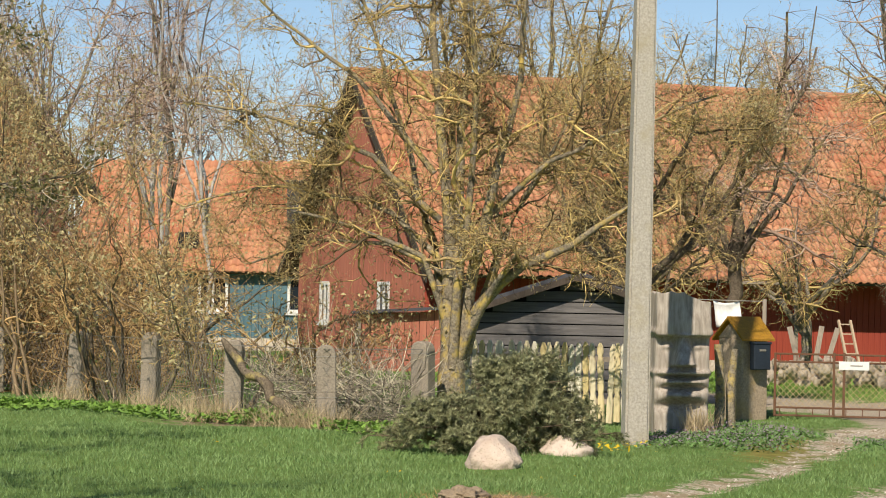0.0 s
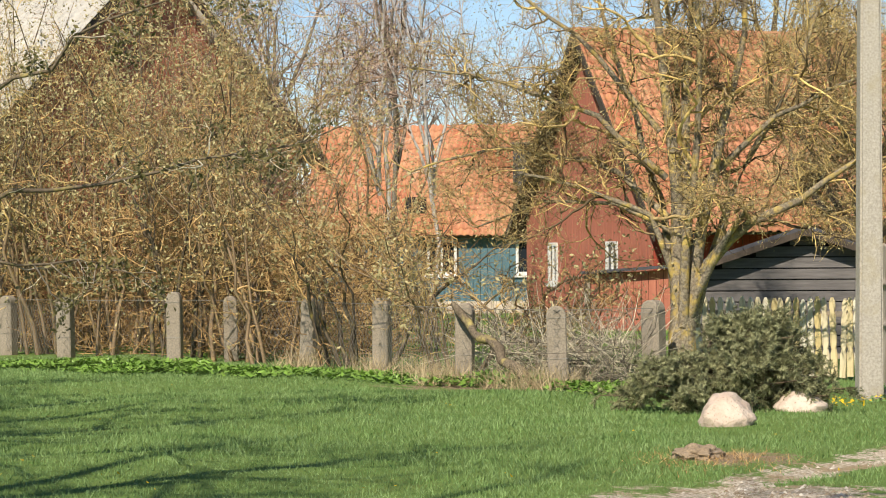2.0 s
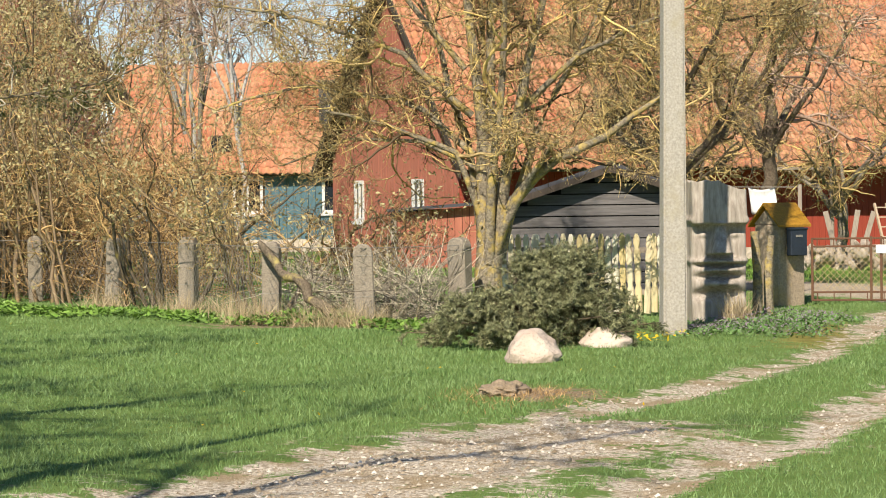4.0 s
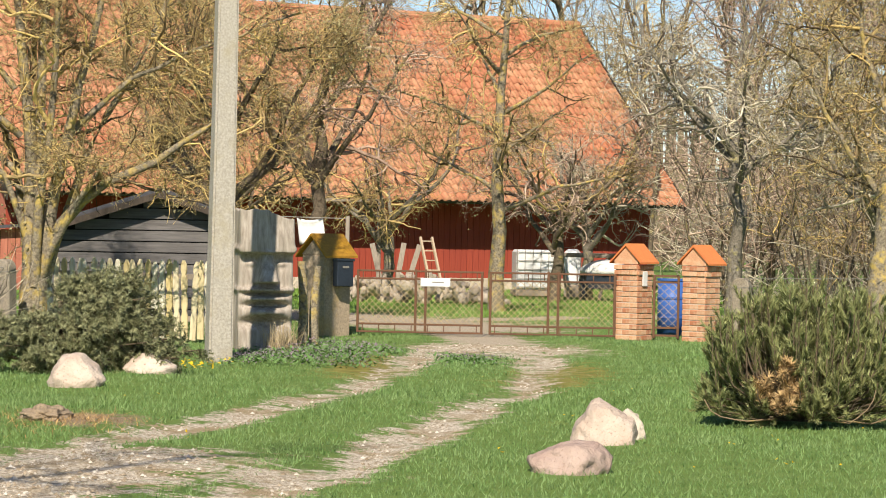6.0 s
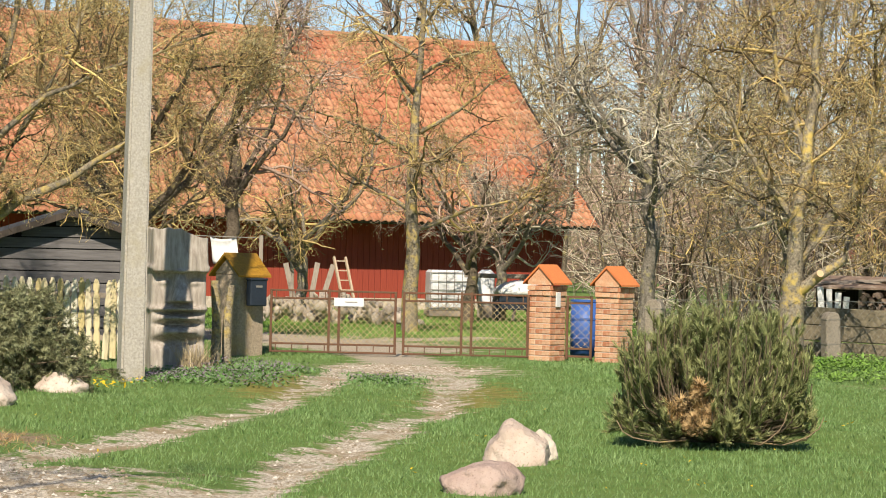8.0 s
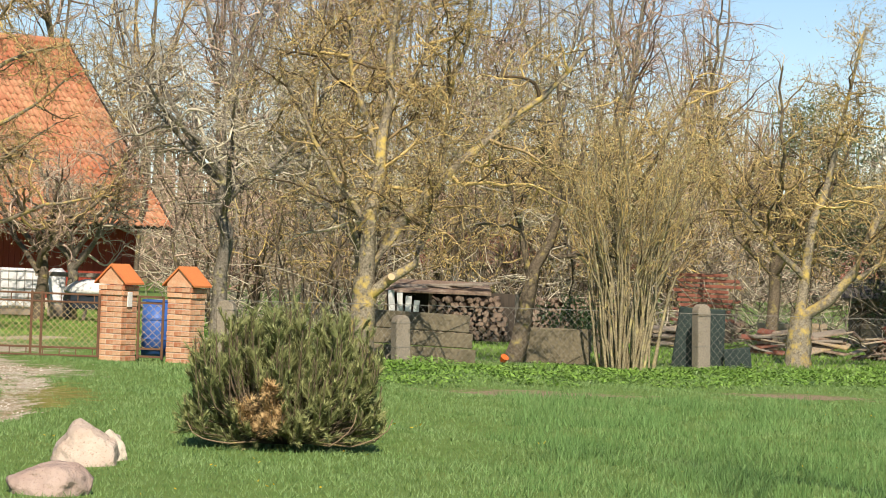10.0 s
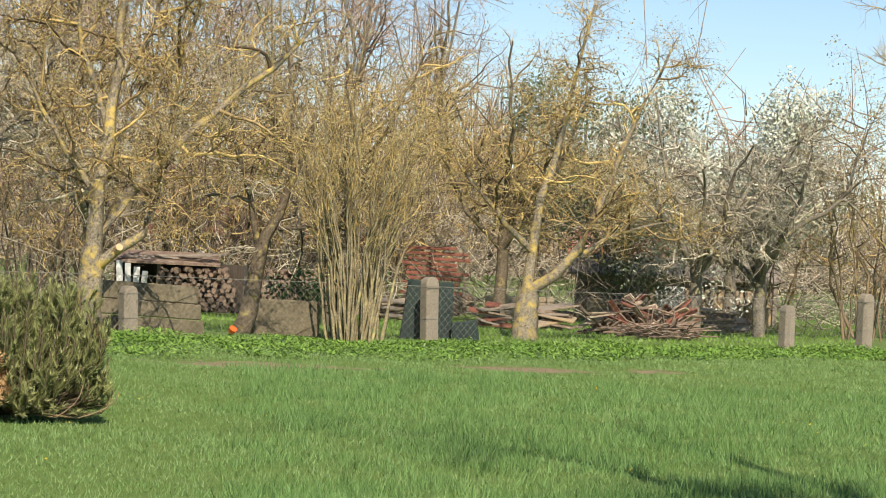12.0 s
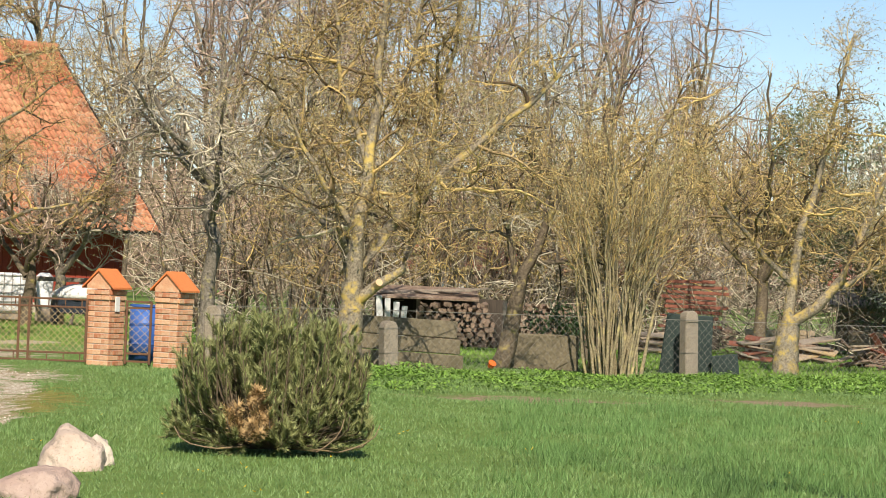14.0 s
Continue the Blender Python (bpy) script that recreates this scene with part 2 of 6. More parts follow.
M_PINE_DRY = leafy("dry_needles", (0.46, 0.30, 0.13), (0.58, 0.40, 0.19), 0.7, 0.2, 4.0)


# ---- mesh helpers ----
def raw_mesh(name, verts, faces):
    """A mesh from arrays: verts (n, 3), faces (m, 3) or (m, 4), or a list of such face arrays."""
    groups = [np.asarray(f, dtype=np.int64) for f in (faces if isinstance(faces, list) else [faces]) if len(f)]
    me = bpy.data.meshes.new(name)
    me.vertices.add(len(verts))
    me.vertices.foreach_set("co", np.asarray(verts, dtype=np.float32).ravel())
    loops = np.concatenate([f.ravel() for f in groups])
    sizes = np.concatenate([np.full(len(f), f.shape[1]) for f in groups])
    me.loops.add(len(loops))
    me.loops.foreach_set("vertex_index", loops.astype(np.int32))
    me.polygons.add(len(sizes))
    me.polygons.foreach_set("loop_start", np.concatenate([[0], np.cumsum(sizes)[:-1]]).astype(np.int32))
    me.update(calc_edges=True)
    return me


def part(name, shape, material, parent=None, label="", smooth=False):
    """Link a bmesh or mesh as one object under a thing or a part."""
    if isinstance(shape, bmesh.types.BMesh):
        bmesh.ops.recalc_face_normals(shape, faces=shape.faces)
        me = bpy.data.meshes.new(name)
        shape.to_mesh(me)
        shape.free()
    else:
        me = shape
    if not me.materials:
        me.materials.append(material)
    if smooth:
        me.polygons.foreach_set("use_smooth", np.ones(len(me.polygons), dtype=bool))
    ob = new(name, me)
    ob.parent = parent
    if label:
        ob["label"] = label
    return ob


def thing(name, label, category, x=0.0, y=0.0, z=0.0, turn=0.0, group="", kind=""):
    ob = new(name)
    ob.matrix_basis = pose(x, y, z, 0, 0, turn)
    return tagged(ob, label, category, group, kind)


def box(bm, x0, y0, z0, x1, y1, z1, bevel=0.0, m=None):
    r = bmesh.ops.create_cube(bm, size=1.0)
    vs = r["verts"]
    bmesh.ops.scale(bm, vec=(x1 - x0, y1 - y0, z1 - z0), verts=vs)
    bmesh.ops.translate(bm, vec=((x0 + x1) / 2, (y0 + y1) / 2, (z0 + z1) / 2), verts=vs)
    if bevel:
        es = list({e for v in vs for e in v.link_edges})
        out = bmesh.ops.bevel(bm, geom=es, offset=bevel, segments=1, affect="EDGES")
        vs = list({v for f in out["faces"] for v in f.verts} | {v for v in vs if v.is_valid})
    if m is not None:
        bmesh.ops.transform(bm, matrix=m, verts=vs)
    return bm


def boxed(x0, y0, z0, x1, y1, z1, bevel=0.0, m=None):
    return box(bmesh.new(), x0, y0, z0, x1, y1, z1, bevel, m)


def prism(outline, y0, y1):
    """An outline in x and z, carried from y0 to y1."""
    bm = bmesh.new()
    a = [bm.verts.new((x, y0, z)) for x, z in outline]
    b = [bm.verts.new((x, y1, z)) for x, z in outline]
    bm.faces.new(a)
    bm.faces.new(b[::-1])
    for i in range(len(a)):
        j = (i + 1) % len(a)
        bm.faces.new((a[i], b[i], b[j], a[j]))
    return bm


def beam(a, b, w, h=None, bevel=0.0):
    """A bar from a to b."""
    a, b = Vector(a), Vector(b)
    d = b - a
    m = Matrix.Translation(a) @ d.to_track_quat("Y", "Z").to_matrix().to_4x4()
    return boxed(-w / 2, 0, -(h or w) / 2, w / 2, d.length, (h or w) / 2, bevel, m)


def tubes(P, R, sides):
    """Tapered tubes round polylines. P (n, k, 3), R (n, k). Returns verts and quads."""
    n, k, _ = P.shape
    T = np.gradient(P, axis=1)
    T /= np.linalg.norm(T, axis=2, keepdims=True) + 1e-9
    ref = np.where(np.abs(T[..., 2:3]) < 0.9, np.array([0.0, 0.0, 1.0]), np.array([1.0, 0.0, 0.0]))
    A = np.cross(T, ref)
    A /= np.linalg.norm(A, axis=2, keepdims=True) + 1e-9
    B = np.cross(T, A)
    ang = np.arange(sides) * 2 * np.pi / sides
    V = P[:, :, None] + R[:, :, None, None] * (np.cos(ang)[:, None] * A[:, :, None] + np.sin(ang)[:, None] * B[:, :, None])
    base = (np.arange(n) * k * sides)[:, None, None] + (np.arange(k - 1) * sides)[None, :, None]
    s = np.arange(sides)[None, None, :]
    s2 = (s + 1) % sides
    F = np.stack([base + s, base + s2, base + sides + s2, base + sides + s], -1).reshape(-1, 4)
    return V.reshape(-1, 3), F


def sprout(rng, P, R, per, length, angle, k, thin, up=0.0, wiggle=0.25, umin=0.25, tip=0.25, lenvar=0.5):
    """Side branches of the branches P, R: per of them on each."""
    n, kp, _ = P.shape
    idx = np.repeat(np.arange(n), per)
    m = len(idx)
    u = umin + (1 - umin) * rng.random(m) ** 0.8
    f = u * (kp - 1)
    i0 = np.minimum(f.astype(int), kp - 2)
    w = (f - i0)[:, None]
    start = P[idx, i0] * (1 - w) + P[idx, i0 + 1] * w
    rad = R[idx, i0] * (1 - w[:, 0]) + R[idx, i0 + 1] * w[:, 0]
    t = P[idx, i0 + 1] - P[idx, i0]
    t /= np.linalg.norm(t, axis=1, keepdims=True) + 1e-9
    side = rng.normal(size=(m, 3))
    side -= t * (side * t).sum(1, keepdims=True)
    side /= np.linalg.norm(side, axis=1, keepdims=True) + 1e-9
    a = np.radians(angle * (0.6 + 0.8 * rng.random(m)))[:, None]
    d = t * np.cos(a) + side * np.sin(a)
    L = length * (1 - lenvar * rng.random(m)) * (1.15 - 0.55 * u)
    pts = [start]
    for _ in range(k - 1):
        d = d + rng.normal(size=(m, 3)) * wiggle + np.array([0, 0, up])
        d /= np.linalg.norm(d, axis=1, keepdims=True)
        pts.append(pts[-1] + d * (L / (k - 1))[:, None])
    r0 = np.minimum(rad * 0.75, thin * (0.75 + 0.5 * rng.random(m)))
    taper = np.linspace(1, tip, k)[None]
    return np.stack(pts, 1), r0[:, None] * taper


def resample(points, k):
    p = np.asarray(points, dtype=float)
    s = np.concatenate([[0], np.cumsum(np.linalg.norm(np.diff(p, axis=0), axis=1))])
    q = np.linspace(0, s[-1], k)
    return np.stack([np.interp(q, s, p[:, i]) for i in range(3)], 1)


def merged(name, sets):
    vs, fs, off = [], [], 0
    for v, f in sets:
        vs.append(v)
        fs.append(f + off)
        off += len(v)
    return raw_mesh(name, np.concatenate(vs), np.concatenate(fs))


def leaflets(rng, P, per, size, spread):
    """Small folded leaves round the branches P, as pairs of triangles."""
    n, k, _ = P.shape
    c = P[rng.integers(0, n, n * per), rng.integers(1, k, n * per)] + rng.normal(size=(n * per, 3)) * spread
    a = rng.normal(size=c.shape)
    a /= np.linalg.norm(a, axis=1, keepdims=True)
    b = np.cross(a, rng.normal(size=c.shape))
    b /= np.linalg.norm(b, axis=1, keepdims=True) + 1e-9
    s = (size * (0.6 + 0.8 * rng.random(len(c))))[:, None]
    lift = np.cross(a, b) * s * 0.3
    V = np.stack([c - a * s, c - b * s * 0.5 + lift, c + a * s, c + b * s * 0.5 + lift], 1).reshape(-1, 3)
    i = np.arange(len(c))[:, None] * 4
    return V, np.concatenate([i + [[0, 1, 2]], i + [[0, 2, 3]]])


# ---- the ground ----
def smooth01(v):
    v = np.clip(v, 0, 1)
    return v * v * (3 - 2 * v)


def lie(x, y):
    """Height of the ground: level grass that falls a little towards the yard."""
    x, y = np.asarray(x, dtype=float), np.asarray(y, dtype=float)
    bumps = 0.025 * np.sin(0.9 * x + 1.3 * np.sin(0.5 * y)) * np.sin(0.7 * y + 0.4 * x) + 0.012 * np.sin(2.9 * x + 1.1 * y)
    return bumps * smooth01((y - 4) / 6) - 0.22 * smooth01((y - 45) / 25) * smooth01((30 - x) / 20)


def along(x, y, path, half):
    """1 on a strip round a path, falling to 0 at its edges."""
    best = np.full(np.shape(x), 1e9)
    for (x0, y0), (x1, y1) in zip(path, path[1:]):
        dx, dy = x1 - x0, y1 - y0
        u = np.clip(((x - x0) * dx + (y - y0) * dy) / (dx * dx + dy * dy), 0, 1)
        best = np.minimum(best, np.hypot(x - x0 - u * dx, y - y0 - u * dy))
    return np.clip(1.0 - 0.5 * best / half, 0, 1)


def blob(x, y, cx, cy, rx, ry):
    return np.clip(1.0 - 0.5 * np.hypot((x - cx) / rx, (y - cy) / ry), 0, 1)


TRACK_A = ((-6.5, 9.0), (-4.3, 14.5), (-2.9, 18.8), (-2.3, 21.5), (-1.7, 24.2), (-1.2, 27.2), (-0.95, 31.0), (-0.6, 34.5))
TRACK_B = ((-3.2, 9.0), (-1.9, 14.0), (-1.1, 17.5), (-0.7, 20.2), (-0.2, 23.2), (0.35, 26.9), (0.6, 31.0), (0.6, 34.5))


def gravel_at(x, y):
    g = np.maximum(along(x, y, TRACK_A, 0.27), along(x, y, TRACK_B, 0.28))
    g = np.maximum(g, along(x, y, ((-6.0, 9.0), (-3.3, 14.5), (-2.35, 18.2)), 1.15) * 0.9)
    g = np.where((y > 24.0) & (y < 31.5), g * 0.82, g)
    worn = np.sin(2.1 * x + 1.3 * np.sin(1.1 * y)) * np.sin(1.3 * y + 0.9 * np.sin(1.7 * x))
    g = g - 0.16 * smooth01((worn - 0.15) / 0.5)
    g = np.maximum(g, blob(x, y, 0.12, 35.4, 1.1, 1.8))
    return g


def yard_at(x, y):
    g = along(x, y, ((0.1, 37.2), (-0.6, 42.0)), 0.55)
    g = np.maximum(g, along(x, y, ((-0.6, 43.0), (-2.8, 47.5), (-9.0, 52.0), (-16.0, 57.0), (-30.0, 60.0)), 1.7))
    return np.maximum(g, along(x, y, ((-1.0, 46.0), (3.0, 50.0), (5.5, 53.0)), 0.6))


def dirt_at(x, y):
    d = np.zeros(np.shape(x))
    for cx, cy, rx, ry in ((-3.1, 21.6, 0.45, 0.7), (7.0, 33.7, 1.3, 0.9), (10.6, 35.0, 1.0, 0.85), (12.6, 35.3, 0.4, 0.4), (-7.6, 33.6, 1.6, 0.6)):
        d = np.maximum(d, blob(x, y, cx, cy, rx, ry) * 0.9)
    return d


def moss_at(x, y):
    return np.maximum(blob(x, y, -1.3, 30.6, 0.55, 2.6), np.maximum(blob(x, y, 0.75, 30.4, 0.6, 2.4), blob(x, y, 0.6, 28.0, 0.5, 1.0))) * 0.9


def build_ground():
    far = (60, 80, 110, 160, 250, 420, 800, 1500)
    xs = np.concatenate([[-v for v in far[::-1]], np.arange(-40, 44, 0.4), far])
    ys = np.concatenate([[-v for v in far[::-1]], np.arange(-40, 10, 2.0), np.arange(10, 46, 0.3), np.arange(46, 100, 1.0), [110, 140, 200, 320, 600, 1500]])
    X, Y = np.meshgrid(xs, ys, indexing="ij")
    x, y = X.ravel(), Y.ravel()
    z = lie(x, y)
    tr = np.maximum(along(x, y, TRACK_A, 0.35), along(x, y, TRACK_B, 0.35))
    z = z - 0.05 * smooth01((tr - 0.4) / 0.5)
    nx, ny = len(xs), len(ys)
    i = (np.arange(nx - 1)[:, None] * ny + np.arange(ny - 1)[None]).ravel()
    me = raw_mesh("ground", np.stack([x, y, z], 1), np.stack([i, i + ny, i + ny + 1, i + 1], 1))
    for name, values in (("gravel", gravel_at(x, y)), ("yard", yard_at(x, y)), ("dirt", dirt_at(x, y)), ("moss", moss_at(x, y))):
        me.attributes.new(name, "FLOAT", "POINT").data.foreach_set("value", values.astype(np.float32))
    ob = part("ground", me, M_GROUND, smooth=True)
    tagged(ob, "short spring grass with two worn gravel wheel tracks", "ground", kind="structure")


build_ground()


def blades(rng, x, y, h, w, lean=0.45):
    """One bent blade of grass at each place."""
    n = len(x)
    z = lie(x, y)
    a = rng.random(n) * 2 * np.pi
    d = np.stack([np.cos(a), np.sin(a), np.zeros(n)], 1)
    b = rng.random(n) * 2 * np.pi
    l = np.stack([np.cos(b), np.sin(b), np.zeros(n)], 1) * (h * lean * rng.random(n))[:, None]
    p = np.stack([x, y, z - 0.01], 1)
    up = np.array([0, 0, 1.0])
    V = np.stack([p - d * w[:, None] / 2, p + d * w[:, None] / 2, p + l + up * h[:, None]], 1).reshape(-1, 3)
    return V, np.arange(n)[:, None] * 3 + [[0, 1, 2]]


def wedge(rng, n, r0, r1, a0=-25.5, a1=25.5, power=1.0):
    """Places in the sector in front of the eye, thinner with distance."""
    r = r0 + (r1 - r0) * rng.random(n) ** power
    a = np.radians(a0 + (a1 - a0) * rng.random(n))
    return r * np.sin(a), r * np.cos(a), r


def build_grass():
    rng = np.random.default_rng(3)
    x, y, r = wedge(rng, 400000, 12.5, 46.0)
    bare = np.maximum(gravel_at(x, y), np.maximum(yard_at(x, y), dirt_at(x, y) * 0.9))
    bare = np.maximum(bare, moss_at(x, y) * 0.85)
    keep = rng.random(len(x)) > smooth01((bare - 0.28) / 0.3) * 0.97
    x, y, r, bare = x[keep], y[keep], r[keep], bare[keep]
    patch = 0.5 + 0.5 * np.sin(0.8 * x + 1.7 * np.sin(0.35 * y)) * np.sin(0.55 * y + 0.9 * np.sin(0.6 * x))
    h = (0.018 + 0.022 * patch + 0.03 * rng.random(len(x))) * (1 - 0.7 * np.clip(bare * 1.6, 0, 1))
    w = 0.0028 + 0.00032 * r
    me = raw_mesh("grass", *blades(rng, x, y, h, w, 1.25))
    tagged(part("grass", me, M_GRASS), "short green spring lawn grass", "grass", kind="stuff")
    x, y, r = wedge(rng, 90000, 46.0, 84.0, -20.0, 24.0)
    k = rng.random(len(x)) > smooth01((yard_at(x, y) - 0.28) / 0.3) * 0.97
    x, y, r = x[k], y[k], r[k]
    me = raw_mesh("yard_grass", *blades(rng, x, y, 0.04 + 0.06 * rng.random(len(x)), 0.004 + 0.0004 * r, 1.1))
    tagged(part("yard_grass", me, M_WEED), "yellow-green spring grass in the yard", "grass", kind="stuff")
    # rank tufts in the open meadow
    cx, cy, r = wedge(rng, 620, 13.5, 34.0, 11.0, 25.5)
    k = gravel_at(cx, cy) < 0.1
    cx, cy = np.repeat(cx[k], 70), np.repeat(cy[k], 70)
    x, y = cx + rng.normal(size=len(cx)) * 0.13, cy + rng.normal(size=len(cx)) * 0.13
    me = raw_mesh("grass_tufts", *blades(rng, x, y, 0.05 + 0.10 * rng.random(len(x)), np.full(len(x), 0.0085), 1.0))
    tagged(part("grass_tufts", me, M_TUFT), "taller rank tufts of fresh meadow grass", "grass", kind="stuff")


build_grass()


def leaf_patch(name, label, category, material, places, size, height, rng, per=26):
    """Low leafy plants: folded leaves on short stems."""
    cx, cy = np.repeat(places[0], per), np.repeat(places[1], per)
    n = len(cx)
    x, y = cx + rng.normal(size=n) * 0.14, cy + rng.normal(size=n) * 0.14
    z = lie(x, y) + height * (0.45 + 0.75 * (0.5 + 0.5 * np.sin(2.3 * x + 1.1 * np.sin(1.7 * y))) * (0.5 + 0.5 * np.sin(0.9 * x + 2.0))) * rng.random(n) ** 0.7
    c = np.stack([x, y, z], 1)
    a = rng.normal(size=(n, 3)) * [1, 1, 0.35]
    a /= np.linalg.norm(a, axis=1, keepdims=True)
    b = np.cross(a, [0, 0, 1.0]) + rng.normal(size=(n, 3)) * 0.25
    b /= np.linalg.norm(b, axis=1, keepdims=True)
    s = (size * (0.6 + 0.8 * rng.random(n)))[:, None]
    V = np.stack([c - a * s, c - b * s * 0.6, c + a * s + [0, 0, 0.01], c + b * s * 0.6], 1).reshape(-1, 3)
    i = np.arange(n)[:, None] * 4
    me = raw_mesh(name, V, np.concatenate([i + [[0, 1, 2]], i + [[0, 2, 3]]]))
    tagged(part(name, me, material), label, category, kind="stuff")


def build_pebbles():
    """Loose stones on the wheel tracks."""
    rng = np.random.default_rng(14)
    x, y = -6.0 + 8.0 * rng.random(90000), 12.0 + 26.0 * rng.random(90000)
    k = (gravel_at(x, y) > 0.45 + 0.3 * rng.random(len(x)))
    x, y = x[k][:9000], y[k][:9000]
    n = len(x)
    s = 0.005 + 0.018 * rng.random(n) ** 4 + 0.006 * rng.random(n)
    c = np.stack([x, y, lie(x, y) - 0.04 + s * 0.3], 1)
    tr = np.maximum(along(x, y, TRACK_A, 0.35), along(x, y, TRACK_B, 0.35))
    c[:, 2] += 0.04 - 0.05 * smooth01((tr - 0.4) / 0.5)
    a = rng.random(n) * 6.28
    u = np.stack([np.cos(a), np.sin(a), 0 * a], 1) * s[:, None]
    v = np.stack([-np.sin(a), np.cos(a), 0 * a], 1) * (s * (0.6 + 0.3 * rng.random(n)))[:, None]
    w = np.array([0, 0, 1.0]) * (s * 0.7)[:, None]
    V = np.stack([c + u, c + v, c - u, c - v, c + w, c - w], 1).reshape(-1, 3)
    i = np.arange(n)[:, None] * 6
    F = np.concatenate([i + [t] for t in ([0, 1, 4], [1, 2, 4], [2, 3, 4], [3, 0, 4])])
    tagged(part("pebbles", raw_mesh("pebbles", V, F), M_PEBBLE), "loose pale pebbles on the wheel tracks", "gravel", kind="stuff")


build_pebbles()


def build_weeds():
    rng = np.random.default_rng(8)
    u = rng.random(900)
    x = 4.6 + 18.5 * u
    y = 39.8 + 8.0 * u ** 1.2 - 5.6 * rng.random(900) ** 1.5 * (1 - 0.5 * u)
    k = np.sin(1.9 * x) * np.sin(2.3 * y + x) > -0.55
    x, y = x[k], y[k]
    leaf_patch("nettle_bed", "bright green bed of young nettles along the fence", "weeds", M_WEED, (x, y), 0.028, 0.15, rng, 40)
    x = np.concatenate([-5.2 - 12.0 * rng.random(500), -5.0 - 1.5 * rng.random(60)])
    y = np.concatenate([33.2 + (-5.2 - x[:500]) * 0.62 - 1.6 * rng.random(500), 31.5 + rng.random(60) * 1.5])
    leaf_patch("ground_elder", "fresh green ground elder along the old fence", "weeds", M_WEED, (x, y), 0.045, 0.14, rng)
    x, y = -2.9 + 3.0 * rng.random(260), 30.6 + 4.4 * rng.random(260)
    k = gravel_at(x, y) < 0.3
    leaf_patch("dead_nettle", "low dead nettle with dull violet tops", "weeds", M_TUFT, (x[k], y[k]), 0.024, 0.11, rng, 20)
    leaf_patch("dead_nettle_tops", "dull violet flower tops of dead nettle", "flowers", M_VIOLET, (x[k][:150], y[k][:150]), 0.014, 0.17, rng, 14)
    x, y = np.array([-2.95, -3.2, -3.35, -3.1, -3.6]), np.array([30.3, 30.5, 30.2, 30.0, 30.6])
    leaf_patch("yellow_flowers", "yellow spring flowers at the foot of the pole", "flowers", M_YELLOW, (x, y), 0.03, 0.16, rng, 12)
    x, y, r = wedge(rng, 60, 18.0, 40.0)
    k = gravel_at(x, y) < 0.1
    leaf_patch("dandelions", "scattered yellow dandelion heads in the grass", "flowers", M_YELLOW, (x[k], y[k]), 0.016, 0.07, rng, 2)
    # bleached stalks
    cx = np.repeat(np.array([-7.2, -7.6, -8.5, -8.9, -9.4, -6.9, -10.3, -12.0]), 260)
    cy = np.repeat(np.array([33.0, 33.2, 34.0, 34.6, 35.6, 32.9, 36.6, 38.8]), 260)
    n = len(cx)
    V, F = blades(rng, cx + rng.normal(size=n) * 0.18, cy + rng.normal(size=n) * 0.18, 0.12 + 0.3 * rng.random(n), np.full(n, 0.010), 1.3)
    tagged(part("dry_grass", raw_mesh("dry_grass", V, F), M_STRAW), "bleached dry grass tufts at the old fence", "grass", kind="stuff")


build_weeds()


